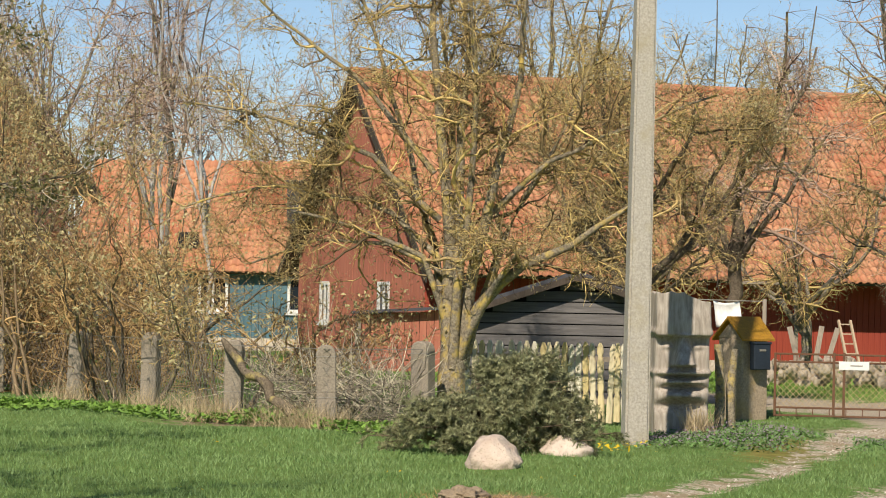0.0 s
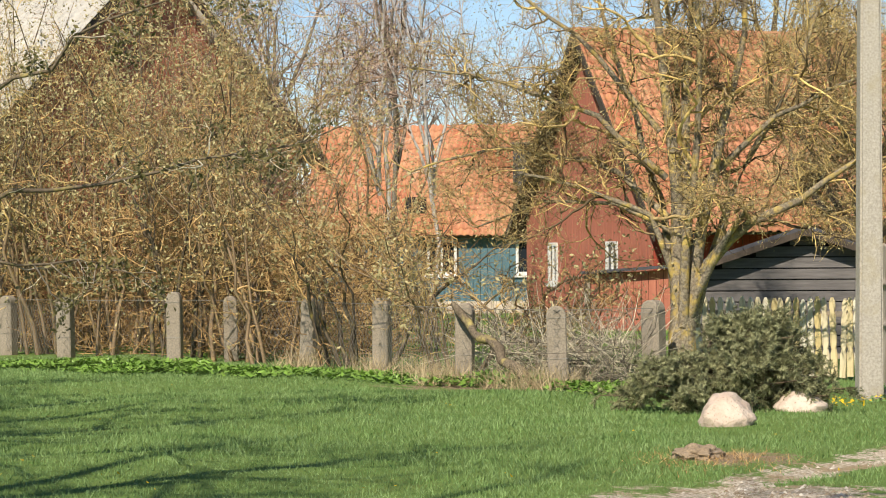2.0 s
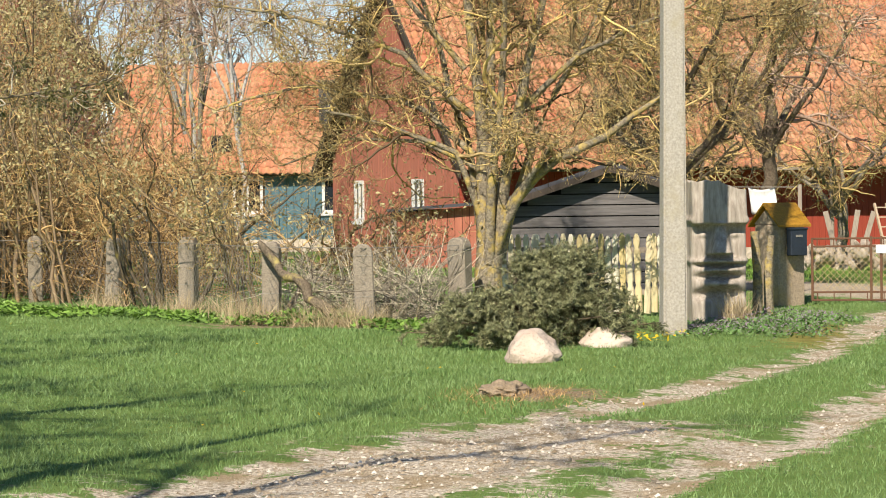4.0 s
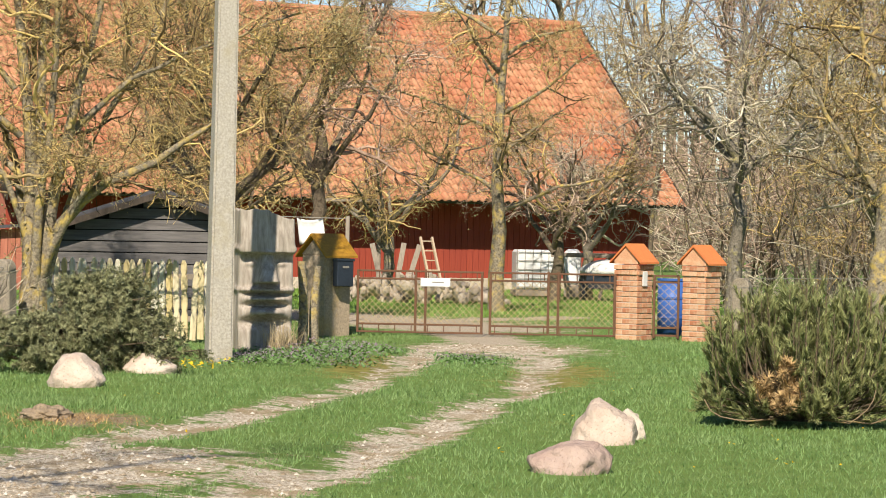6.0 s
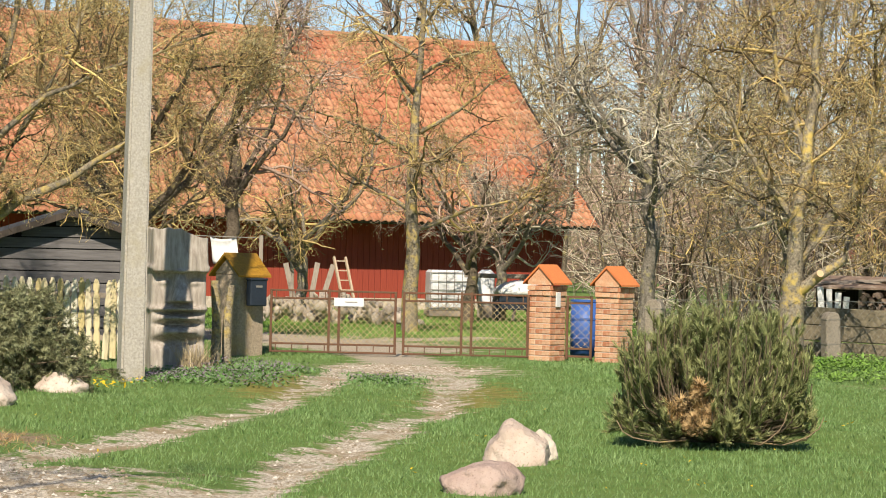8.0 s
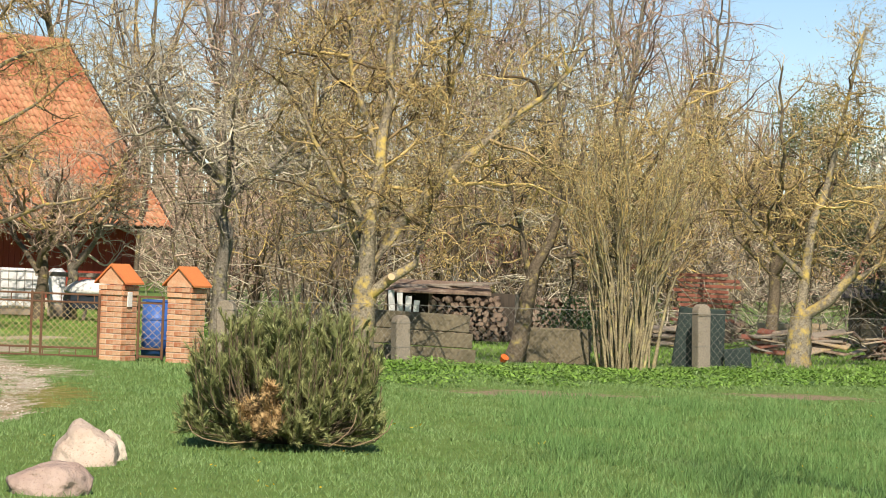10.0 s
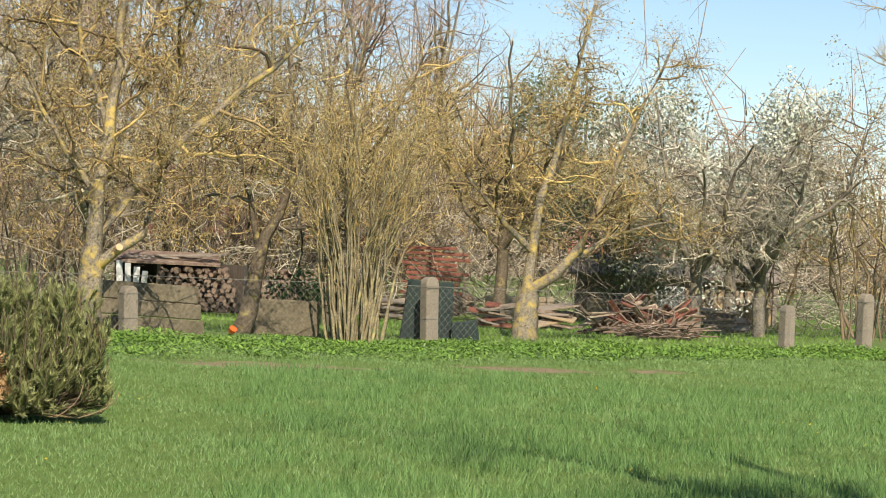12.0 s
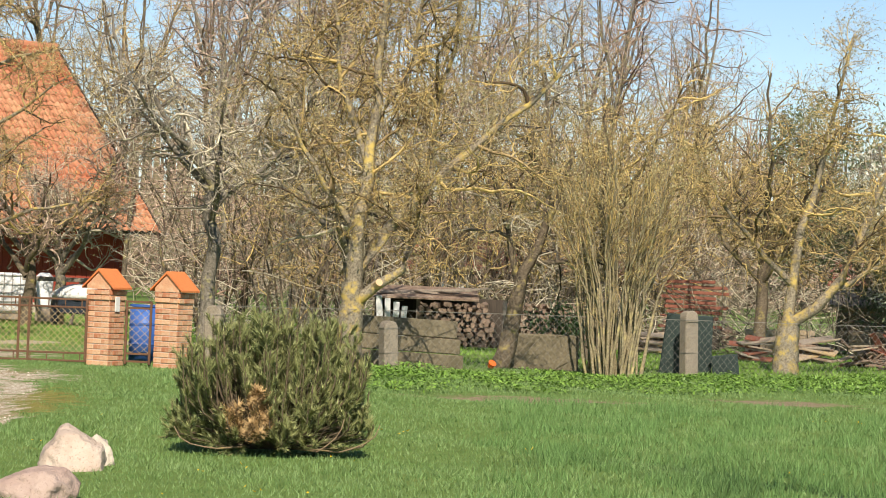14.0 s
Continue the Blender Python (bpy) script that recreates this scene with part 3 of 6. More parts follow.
# ---- trees ----
def tree(name, label, category, stems, seed, wood, twig, plan, at=(0, 0, 0), group="", leaves=None, leaf_mat=None, sides=7, bend=0.07, buds=0.0, spurs=0, low=0.0):
    """stems: polylines (points, thick, thin). plan: one dict for each order of side branches, which make the crown."""
    rng = np.random.default_rng(seed)
    P = np.stack([resample(s[0], 10) for s in stems])
    long = np.array([np.linalg.norm(np.subtract(s[0][-1], s[0][0])) for s in stems])[:, None, None] / 5
    P[:, 1:] += np.cumsum(rng.normal(size=P[:, 1:].shape) * bend * [1, 1, 0.4], axis=1) * 0.45 * long
    P[:, 2:] += rng.normal(size=P[:, 2:].shape) * bend * 0.5 * long
    R = np.stack([np.linspace(1, 0, 10) ** 1.25 * (s[1] - s[2]) + s[2] for s in stems])
    root = thing(name, label, category, *at, group=group)
    if category == "tree" or name == "coppiced_hazel":
        for i in range(len(P)):
            part("stem" if category != "tree" else "trunk" if i == 0 else "limb", merged("limb", [tubes(P[i:i + 1], R[i:i + 1], sides)]), wood, root, smooth=True)
    else:
        part("stem_clump", merged("stem_clump", [tubes(P, R, 4)]), wood, root, smooth=True)
    twigs, last, tips = [], [(P, R)], P
    for i, d in enumerate(plan):
        src, srr = np.concatenate([a for a, _ in last]), np.concatenate([b for _, b in last])
        if i == 0 and category == "tree" and len(P) > 3:
            src, srr = P[1:], R[1:]
        q, r = sprout(rng, src, srr, d["per"], d["len"], d["angle"], 10 if i == 0 else d.get("k", 3), d["thin"],
                      d.get("up", 0.0), d.get("wiggle", 0.22), d.get("umin", 0.25))
        k = (q[:, 0, 2] > low) & (q[:, -1, 2] > low * 0.85)
        q, r = q[k], r[k]
        twigs.append(tubes(q, r, 4 if i == 0 else 3))
        last, tips = [(q, r)], q
        if i == 0:
            last.append((P, R))
        if i < 2 and spurs:
            twigs.append(tubes(*sprout(rng, q, r, spurs, 0.2, 70, 2, 0.008, 0.0, 0.5, 0.05), 3))
    part("crown", merged("crown", twigs), twig, root)
    if buds:
        V, F = leaflets(rng, tips, 1, buds, 0.02)
        part("bud_cover", raw_mesh("bud_cover", V, F), M_BUD, root)["kind"] = "stuff"
    if leaves:
        V, F = leaflets(rng, tips, leaves[0], leaves[1], leaves[2])
        part("foliage", raw_mesh("foliage", V, F), leaf_mat, root)
    return root


def crown(thick=1.0, dense=1.0, reach=1.0, up=0.02, umin=0.18):
    """A usual plan: boughs, branches, twigs, shoots."""
    return [dict(per=7, len=2.1 * reach, angle=66, thin=0.03 * thick, up=up, wiggle=0.3, umin=umin),
            dict(per=8, len=1.1 * reach, angle=60, thin=0.0165 * thick, k=6, up=up, wiggle=0.46, umin=0.1),
            dict(per=max(2, round(5 * dense)), len=0.55 * reach, angle=60, thin=0.0115 * thick, k=4, up=up, wiggle=0.5, umin=0.06),
            dict(per=max(2, round(3 * dense)), len=0.26 * reach, angle=60, thin=0.009 * thick, k=2, up=up, wiggle=0.5, umin=0.06)]


def shrub_stems(rng, n, spread, height, lean, thick):
    out = []
    for _ in range(n):
        a, s, h = rng.random() * 6.283, spread * rng.random() ** 0.6, height * (0.65 + 0.45 * rng.random())
        o = lean * (0.3 + 0.9 * rng.random())
        x, y, b = s * math.cos(a), s * math.sin(a), a + rng.normal() * 0.5
        out.append(([(x, y, -0.05), (x + o * 0.25 * math.cos(b), y + o * 0.25 * math.sin(b), h * 0.45), (x + o * math.cos(b), y + o * math.sin(b), h)],
                    thick * (0.6 + 0.8 * rng.random()), 0.006))
    return out


def build_trees():
    rng = np.random.default_rng(21)
    # the many-stemmed tree by the picket fence
    z = 1.15
    stems = [([(0, 0, -0.05), (-0.02, 0, 0.6), (0.02, 0, z)], 0.20, 0.17),
             ([(0.0, 0, 0.3), (-0.07, 0, 1.1), (-0.22, 0, 2.4), (-0.35, 0.1, 4.2), (-0.5, 0, 6.4)], 0.125, 0.03),
             ([(0.0, 0.05, 0.4), (0.06, 0.05, 1.3), (-0.05, 0.1, 2.6), (0.05, 0.3, 4.4), (0.0, 0.3, 6.8)], 0.11, 0.02),
             ([(0.06, 0, 0.8), (0.16, -0.05, 1.5), (0.35, -0.1, 2.6), (0.7, 0, 4.0), (0.9, 0, 6.3)], 0.10, 0.02),
             ([(0.06, -0.02, 0.95), (0.28, -0.15, 1.45), (0.75, -0.3, 1.95), (1.45, -0.4, 2.3), (2.35, -0.3, 2.9)], 0.10, 0.03),
             ([(0.08, -0.05, 0.85), (0.3, -0.2, 1.35), (0.62, -0.4, 1.9), (0.95, -0.5, 2.3)], 0.07, 0.03),
             ([(-0.12, 0, 1.3), (-0.35, -0.2, 2.1), (-1.2, -0.3, 2.5), (-2.1, -0.3, 2.7)], 0.05, 0.02),
             ([(-0.2, 0, 2.1), (-1.0, 0.2, 2.75), (-2.4, 0.4, 3.05), (-3.8, 0.6, 2.75)], 0.05, 0.014),
             ([(-0.22, 0, 2.6), (-1.2, -0.3, 3.5), (-2.4, -0.5, 3.9), (-3.4, -0.6, 4.1)], 0.05, 0.014),
             ([(-0.3, 0, 3.2), (-1.2, -0.1, 4.4), (-2.2, -0.1, 5.1), (-3.0, 0, 5.7)], 0.045, 0.014),
             ([(0.35, 0, 2.6), (1.1, 0.3, 3.4), (2.1, 0.5, 3.9), (3.2, 0.5, 4.3)], 0.045, 0.014),
             ([(-0.15, 0.1, 1.9), (-0.9, 0.5, 2.3), (-2.0, 0.7, 2.35), (-2.9, 0.8, 2.0)], 0.04, 0.012),
             ([(-0.05, 0.1, 0.7), (-0.35, 0.4, 2.2), (-0.9, 0.6, 4.0), (-1.4, 0.7, 5.6)], 0.07, 0.02),
             ([(0.1, 0.1, 0.7), (0.5, 0.4, 2.2), (1.3, 0.7, 3.8), (1.9, 0.8, 5.6)], 0.07, 0.02),
             ([(0.0, -0.1, 0.7), (0.1, -0.3, 2.0), (0.3, -0.5, 3.6), (0.2, -0.8, 5.8)], 0.075, 0.02),
             ([(-0.02, 0.1, 0.6), (-0.1, 0.3, 2.0), (-0.15, 0.5, 3.8), (-0.5, 0.8, 6.0)], 0.07, 0.02)]
    tree("garden_tree", "many-stemmed bare tree with yellow lichen on its bark", "tree", stems, 1, M_BARK_YELLOW, M_TWIG_YELLOW, crown(1.05, 1.4, 0.95, umin=0.26), (-5.75, 35.2, 0), buds=0.015, spurs=4, bend=0.045, low=1.75)

    # hedge of tan shrubs along the left fence
    mats = ((M_BARK_TAN, M_TWIG_TAN), (M_BARK_TAN, M_TWIG_YELLOW), (M_BARK, M_TWIG_TAN))
    spots = ((-7.7, 36.2, 1.5, 0.8), (-9.4, 37.6, 2.2, 0.7), (-11.4, 39.6, 2.7, 0.7), (-12.9, 41.0, 4.3, 0.9), (-14.0, 42.0, 4.6, 1.2), (-15.4, 43.0, 5.6, 1.3), (-16.8, 43.8, 5.2, 1.3),
             (-18.2, 44.8, 6.0, 1.2), (-19.8, 45.5, 5.4, 1.2), (-14.6, 44.6, 5.4, 1.2), (-16.2, 46.2, 6.4, 1.0), (-18.6, 47.5, 5.6, 1.0), (-20.9, 49.2, 6.4, 1.0), (-17.4, 50.0, 6.9, 1.0), (-15.6, 48.0, 5.8, 0.8), (-13.0, 47.4, 5.2, 0.75), (24.0, 54.5, 5.6, 1.1), (25.6, 56.5, 6.0, 1.0), (23.4, 58.5, 5.2, 1.0))
    for i, (x, y, h, dense) in enumerate(spots):
        w, t = mats[i % 3]
        plan = [dict(per=round(6 * dense), len=h * 0.3, angle=58, thin=0.018, up=0.02, wiggle=0.3, umin=0.2),
                dict(per=6, len=0.72, angle=56, thin=0.012, k=5, up=0.02, wiggle=0.45, umin=0.12),
                dict(per=round(5 * dense), len=0.3, angle=58, thin=0.009, k=2, up=0.0, wiggle=0.5, umin=0.08)]
        tree("shrub", "dense leafless tan shrub with many thin shoots", "shrub", shrub_stems(rng, 9, 0.6, h, 1.9, 0.036), 40 + i, w, t, plan, (x, y, float(lie(x, y))), "hedge along the old fence", bend=0.16, buds=0.03)

    # tall bushes behind the orchard and the hedge
    plan = [dict(per=7, len=2.2, angle=56, thin=0.024, up=0.02, wiggle=0.28, umin=0.15),
            dict(per=5, len=1.1, angle=56, thin=0.016, k=4, up=0.01, wiggle=0.45, umin=0.1),
            dict(per=4, len=0.45, angle=58, thin=0.012, k=2, up=0.0, wiggle=0.5, umin=0.08)]
    tall_bushes = [tree("tall_bush", "tall dense leafless bush with %s twigs" % c, "shrub", shrub_stems(np.random.default_rng(130 + i), 18, 0.9, 6.8, 2.6, 0.034), 131 + i, M_BARK, t, plan,
                        (x, y, 0), "tall bushes", bend=0.18, buds=0.03) for i, (c, t, x, y) in enumerate((("ochre", M_TWIG_YELLOW, 13.0, 62.6), ("pinkish brown", M_TWIG_BROWN, 8.6, 61.5)))]
    for k, x, y, a, s in ((1, 5.6, 60.5, 80, 0.95), (0, 16.4, 63.6, 200, 1.0), (1, 11.4, 62.5, 140, 1.05), (1, 14.2, 65.0, 260, 1.1), (0, 7.0, 58.4, 300, 0.9), (0, 10.6, 60.6, 170, 1.0), (1, 17.2, 66.5, 20, 0.85),
                          (0, -17.6, 52.0, 50, 0.9), (1, -18.8, 52.6, 190, 1.05), (0, -20.2, 48.4, 110, 1.1), (1, -16.6, 49.2, 20, 0.95)):
        copy_thing(tall_bushes[k], pose(x, y, float(lie(x, y)), 0, 0, a) @ Matrix.Diagonal((s, s, s, 1)))

    # apple trees by the barn
    def apple(seed, tall=1.0):
        r = np.random.default_rng(seed)
        s = [([(0, 0, -0.1), (0.03, 0, 1.0 * tall), (0.0, 0.05, 1.9 * tall)], 0.15, 0.11)]
        for j in range(7):
            a = 6.283 * j / 7 + r.random()
            c, d = math.cos(a), math.sin(a)
            h = (1.1 + 0.8 * r.random()) * tall
            s.append(([(0, 0, h), (c * 0.7, d * 0.7, h + 0.7), (c * 1.5, d * 1.5, h + 1.1 + r.random()), (c * 2.1, d * 2.1, h + 1.4 + 2.0 * r.random())], 0.075, 0.02))
        return s

    for i, (x, y, k, w, t) in enumerate(((-2.4, 66.0, 0.95, M_BARK_GREY, M_TWIG_YELLOW),
                                         (1.5, 64.0, 1.0, M_BARK, M_TWIG_BROWN), (2.3, 66.0, 1.0, M_BARK_GREY, M_TWIG_GREY), (-5.6, 60.0, 1.1, M_BARK, M_TWIG_YELLOW),
                                         (4.4, 50.0, 1.6, M_BARK_GREY, M_TWIG_GREY), (-4.3, 44.6, 1.45, M_BARK, M_TWIG_YELLOW), (-3.1, 49.0, 1.75, M_BARK, M_TWIG_BROWN),
                                         (7.2, 52.0, 1.3, M_BARK_GREY, M_TWIG_GREY), (11.6, 50.5, 1.3, M_BARK, M_TWIG_YELLOW), (16.2, 55.0, 1.4, M_BARK, M_TWIG_YELLOW))):
        tree("apple_tree", "bare old apple tree with crooked lichened limbs", "tree", apple(70 + i, k), 80 + i, w, t, crown(1.2, 1.6 if y < 45 else 0.45 if y > 58 else 0.6, 1.0, -0.005), (x, y, float(lie(x, y))), "orchard trees", bend=0.1, buds=0.02, spurs=2, low=1.35)

    # the straight tree behind the gate
    r = np.random.default_rng(61)
    stems = [([(0, 0, -0.1), (0.03, 0, 1.2), (0.0, 0, 2.6), (0.08, 0, 4.4), (0.05, 0, 7.4)], 0.17, 0.03)]
    for j in range(12):
        a, z = 2.4 * j, 1.9 + 0.36 * j
        c, d, l = math.cos(a), math.sin(a), 2.6 - 0.1 * j
        stems.append(([(0.03, 0, z), (0.45 * l * c, 0.45 * l * d, z + 0.45), (l * c, l * d, z + 0.5 + 0.7 * r.random())], 0.05, 0.013))
    tree("lichened_tree", "straight young tree with yellow lichen along its trunk", "tree", stems, 62, M_BARK_YELLOW, M_TWIG_YELLOW, crown(1.0, 0.8, 0.75), (0.15, 52.0, float(lie(0.15, 52.0))), bend=0.05, buds=0.02, spurs=2, low=1.8)

    # the forked tree with the sawn stub
    stems = [([(0, 0, -0.05), (0.02, 0, 0.6), (0.05, 0, 1.3)], 0.24, 0.17),
             ([(0.03, 0, 1.0), (0.1, 0, 1.8), (0.18, 0, 2.85), (0.3, 0.1, 4.0), (0.52, 0.1, 6.4)], 0.14, 0.03),
             ([(0.06, 0, 1.3), (0.4, -0.05, 2.0), (1.1, -0.1, 2.8), (1.85, 0, 3.5), (2.7, 0.1, 4.1), (3.4, 0.2, 4.9)], 0.11, 0.03),
             ([(0.05, 0, 1.0), (0.4, -0.15, 1.28), (0.75, -0.15, 1.55), (0.95, -0.1, 2.1), (1.05, 0, 2.6)], 0.10, 0.03),
             ([(0.08, 0, 1.9), (-0.4, 0.2, 2.7), (-0.9, 0.3, 3.4), (-1.5, 0.3, 4.6)], 0.06, 0.02),
             ([(1.1, -0.1, 2.8), (1.2, 0.2, 3.8), (1.5, 0.4, 5.0), (1.6, 0.4, 6.2)], 0.06, 0.02),
             ([(0.2, 0.1, 3.0), (-0.2, 0.4, 4.2), (-0.5, 0.6, 6.0)], 0.06, 0.02),
             ([(0.25, 0.1, 3.4), (0.8, 0.3, 4.6), (1.0, 0.3, 6.2)], 0.06, 0.02)]
    t = tree("forked_tree", "thick yellow-lichened tree with a freshly sawn stub", "tree", stems, 2, M_BARK_YELLOW, M_TWIG_YELLOW, crown(1.0, 1.3, 1.05), (5.75, 41.0, 0), buds=0.019, spurs=5, low=1.45)
    bm = bmesh.new()
    bmesh.ops.create_cone(bm, cap_ends=True, segments=12, radius1=0.06, radius2=0.055, depth=0.14, matrix=pose(0.36, -0.22, 1.29, 68, 0, 12))
    part("sawn_stub", bm, M_CUT, t, "pale sawn branch stub")

    # leaning dark tree, the coppice, the fork further on
    stems = [([(-0.15, 0, -0.05), (0.0, 0, 0.7), (0.12, 0, 1.6), (0.55, 0, 2.5), (0.8, 0, 3.6)], 0.17, 0.03),
             ([(0.1, 0, 1.4), (-0.1, 0.1, 2.4), (-0.4, 0.1, 3.8)], 0.06, 0.02), ([(0.2, 0, 1.7), (0.9, -0.1, 1.75), (1.6, 0, 2.1)], 0.05, 0.02),
             ([(0.5, 0, 2.4), (0.6, 0.1, 3.4), (0.4, 0, 4.8)], 0.05, 0.015)]
    tree("leaning_tree", "dark leaning old fruit tree without leaves", "tree", stems, 3, M_BARK, M_TWIG_GREY, crown(1.0, 1.0, 0.9), (8.6, 43.2, 0), buds=0.019)
    plan = [dict(per=4, len=0.9, angle=22, thin=0.011, up=0.05, wiggle=0.1, umin=0.45), dict(per=5, len=0.5, angle=35, thin=0.007, k=4, up=0.03), dict(per=4, len=0.25, angle=45, thin=0.005, k=3)]
    tree("coppiced_hazel", "tall coppiced clump of straight pale stems", "shrub", shrub_stems(np.random.default_rng(5), 60, 0.45, 3.8, 1.0, 0.026), 4, M_BARK_OLIVE, M_TWIG_YELLOW, plan, (10.2, 42.6, 0), buds=0.019)
    stems = [([(0, 0, -0.05), (0, 0, 0.5), (0.05, 0, 0.95)], 0.25, 0.20),
             ([(0.0, 0, 0.8), (0.13, 0, 1.6), (0.15, 0, 2.3), (0.55, 0, 3.4), (0.75, 0.1, 4.6), (0.9, 0, 5.8)], 0.11, 0.02),
             ([(0.05, 0, 0.85), (0.6, -0.1, 1.2), (1.05, -0.1, 1.8), (1.35, 0, 2.8), (1.8, 0, 3.9), (2.5, 0.1, 5.2)], 0.11, 0.02),
             ([(0.9, -0.1, 1.5), (1.6, 0, 1.9), (2.5, 0, 2.2), (3.1, 0, 2.2)], 0.05, 0.015), ([(0.1, 0, 1.5), (-0.5, 0.1, 2.2), (-1.2, 0.1, 2.9), (-1.7, 0, 3.9)], 0.06, 0.015)]
    tree("twin_stemmed_tree", "pale forked fruit tree with two sunlit stems", "tree", stems, 6, M_BARK_YELLOW, M_TWIG_YELLOW, crown(1.0, 1.2, 1.05), (14.2, 46.6, 0), buds=0.019, spurs=5, low=1.3)
    tree("old_apple_tree", "crooked grey apple tree with drooping twigs", "tree", apple(90, 0.9), 7, M_BARK_GREY, M_TWIG_GREY, crown(1.1, 0.8, 0.9, -0.03), (21.2, 53.2, 0), low=1.0)
    tree("old_apple_tree", "crooked grey apple tree with drooping twigs", "tree", apple(91, 0.9), 8, M_BARK_GREY, M_TWIG_GREY, crown(1.1, 0.8, 0.9, -0.02), (19.2, 51.6, 0), low=1.0)
    tree("blossoming_pear", "pear tree with white blossom and young leaves", "tree", apple(92, 1.15), 9, M_BARK_GREY, M_TWIG_GREY, crown(1.1, 0.8, 1.0), (21.8, 56.5, 0),
         leaves=(7, 0.045, 0.1), leaf_mat=M_BLOSSOM)
    tree("grey_leaved_tree", "tree with small silvery green young leaves", "tree", apple(93, 1.05), 10, M_BARK_GREY, M_TWIG_GREY, crown(1.1, 0.6, 1.1), (20.8, 60.5, 0),
         leaves=(7, 0.05, 0.16), leaf_mat=M_LEAFGREY)

    # distant wood: a few trees, repeated
    def tall(seed, h, w, t, name, label, thick=2.0):
        r = np.random.default_rng(seed)
        s = [([(0, 0, -0.3), (0.1, 0, h * 0.4), (r.normal() * 0.3, r.normal() * 0.3, h)], h * 0.0085, 0.02)]
        for j in range(5):
            a = r.random() * 6.283
            k = h * (0.25 + 0.3 * r.random())
            s.append(([(0, 0, k), (math.cos(a) * h * 0.07, math.sin(a) * h * 0.07, k + h * 0.2), (math.cos(a) * h * 0.15, math.sin(a) * h * 0.15, k + h * 0.42)], h * 0.0048, 0.02))
        plan = [dict(per=10, len=h * 0.22, angle=58, thin=0.018 * thick, up=0.04, wiggle=0.22, umin=0.1),
                dict(per=6, len=h * 0.11, angle=54, thin=0.0115 * thick, k=4, up=0.0, wiggle=0.42, umin=0.08),
                dict(per=4, len=h * 0.055, angle=56, thin=0.01 * thick, k=2, up=-0.02, wiggle=0.45, umin=0.05)]
        return tree(name, label, "tree", s, seed, w, t, plan, (0, 0, 0), "distant wood", sides=5)

    kinds = [tall(101, 13, M_BARK_GREY, M_TWIG_BROWN, "alder", "tall leafless brown-twigged tree behind the yard"),
             tall(102, 14, M_BIRCH, M_TWIG_BROWN, "birch", "tall white-stemmed birch without leaves"),
             tall(103, 12, M_BARK_GREY, M_TWIG_GREY, "maple", "tall grey leafless tree behind the yard"),
             tall(104, 11, M_BARK, M_TWIG_YELLOW, "willow", "tall ochre-twigged leafless willow")]
    places = []
    for x in np.arange(-44, -18, 5.2):
        places.append((x, 112 + 8 * rng.random(), 1 if rng.random() < 0.6 else 0, 1.0))
    for x in np.arange(-17, 14, 3.3):
        places.append((x, 98 + 9 * rng.random(), (0, 2, 3)[rng.integers(3)], 1.15 + 0.25 * rng.random()))
    for x in np.arange(6, 26, 2.1):
        places.append((x, 62 + 6 * rng.random() + x * 0.4, (0, 0, 2)[rng.integers(3)], 0.85 if x < 19 else 0.5))
    for x in np.arange(4.5, 24, 2.6):
        places.append((x, 76 + 8 * rng.random(), (0, 0, 3)[rng.integers(3)], 0.95 if x < 18 else 0.6))
    places += [(-26.5, 74.0, 1, 0.9), (-21.0, 67.0, 0, 0.85), (-17.5, 63.0, 1, 0.78), (-22.5, 66.0, 1, 0.85), (-15.4, 60.0, 1, 0.62), (-19.0, 70.0, 0, 0.9)]
    for i, (x, y, k, s) in enumerate(places):
        m = pose(x, y, float(lie(x, y)), 0, 0, 360 * rng.random()) @ Matrix.Diagonal((s, s, s * (0.9 + 0.25 * rng.random()), 1))
        copy_thing(kinds[k], m)
    for k, (x, y) in zip(kinds, ((9.0, 71.0), (-30.0, 108.0), (4.5, 108.0), (31.0, 66.0))):
        k.matrix_basis = pose(x, y, 0)

    # trees beside and behind the eye, which shade the near grass
    big = tree("roadside_tree", "tall roadside tree with drooping bare twigs", "tree", [([(0, 0, -0.2), (0.1, 0, 4), (0.2, 0.1, 8.5), (0.1, 0, 13)], 0.26, 0.03),
               ([(0.1, 0, 4.5), (1.2, 0.8, 7), (2.6, 1.6, 9.5)], 0.14, 0.03), ([(0.1, 0, 5.5), (-1.2, 0.8, 8), (-2.4, 1.5, 10)], 0.13, 0.03), ([(0.1, 0, 5), (0.2, -1.5, 7.5), (0.2, -3, 9.5)], 0.13, 0.03),
               ([(0.1, 0, 3.2), (2.5, 1.0, 4.4), (5.2, 2.2, 4.2)], 0.09, 0.02)],
               111, M_BARK_GREY, M_TWIG_GREY, [dict(per=9, len=3.0, angle=60, thin=0.07, up=0.02, umin=0.2), dict(per=6, len=1.6, angle=50, thin=0.03, k=4, up=-0.05, umin=0.15),
                                             dict(per=5, len=0.8, angle=48, thin=0.012, k=2, up=-0.1, umin=0.1)], (-11.8, 15.5, 0), "roadside trees")
    for x, y, a in ((-5.7, 6.6, 100), (-8.8, 9.6, 250), (-1.5, -2.5, 10), (6.9, 9.2, 220), (-15.5, 20.5, 160)):
        copy_thing(big, pose(x, y, 0, 0, 0, a))
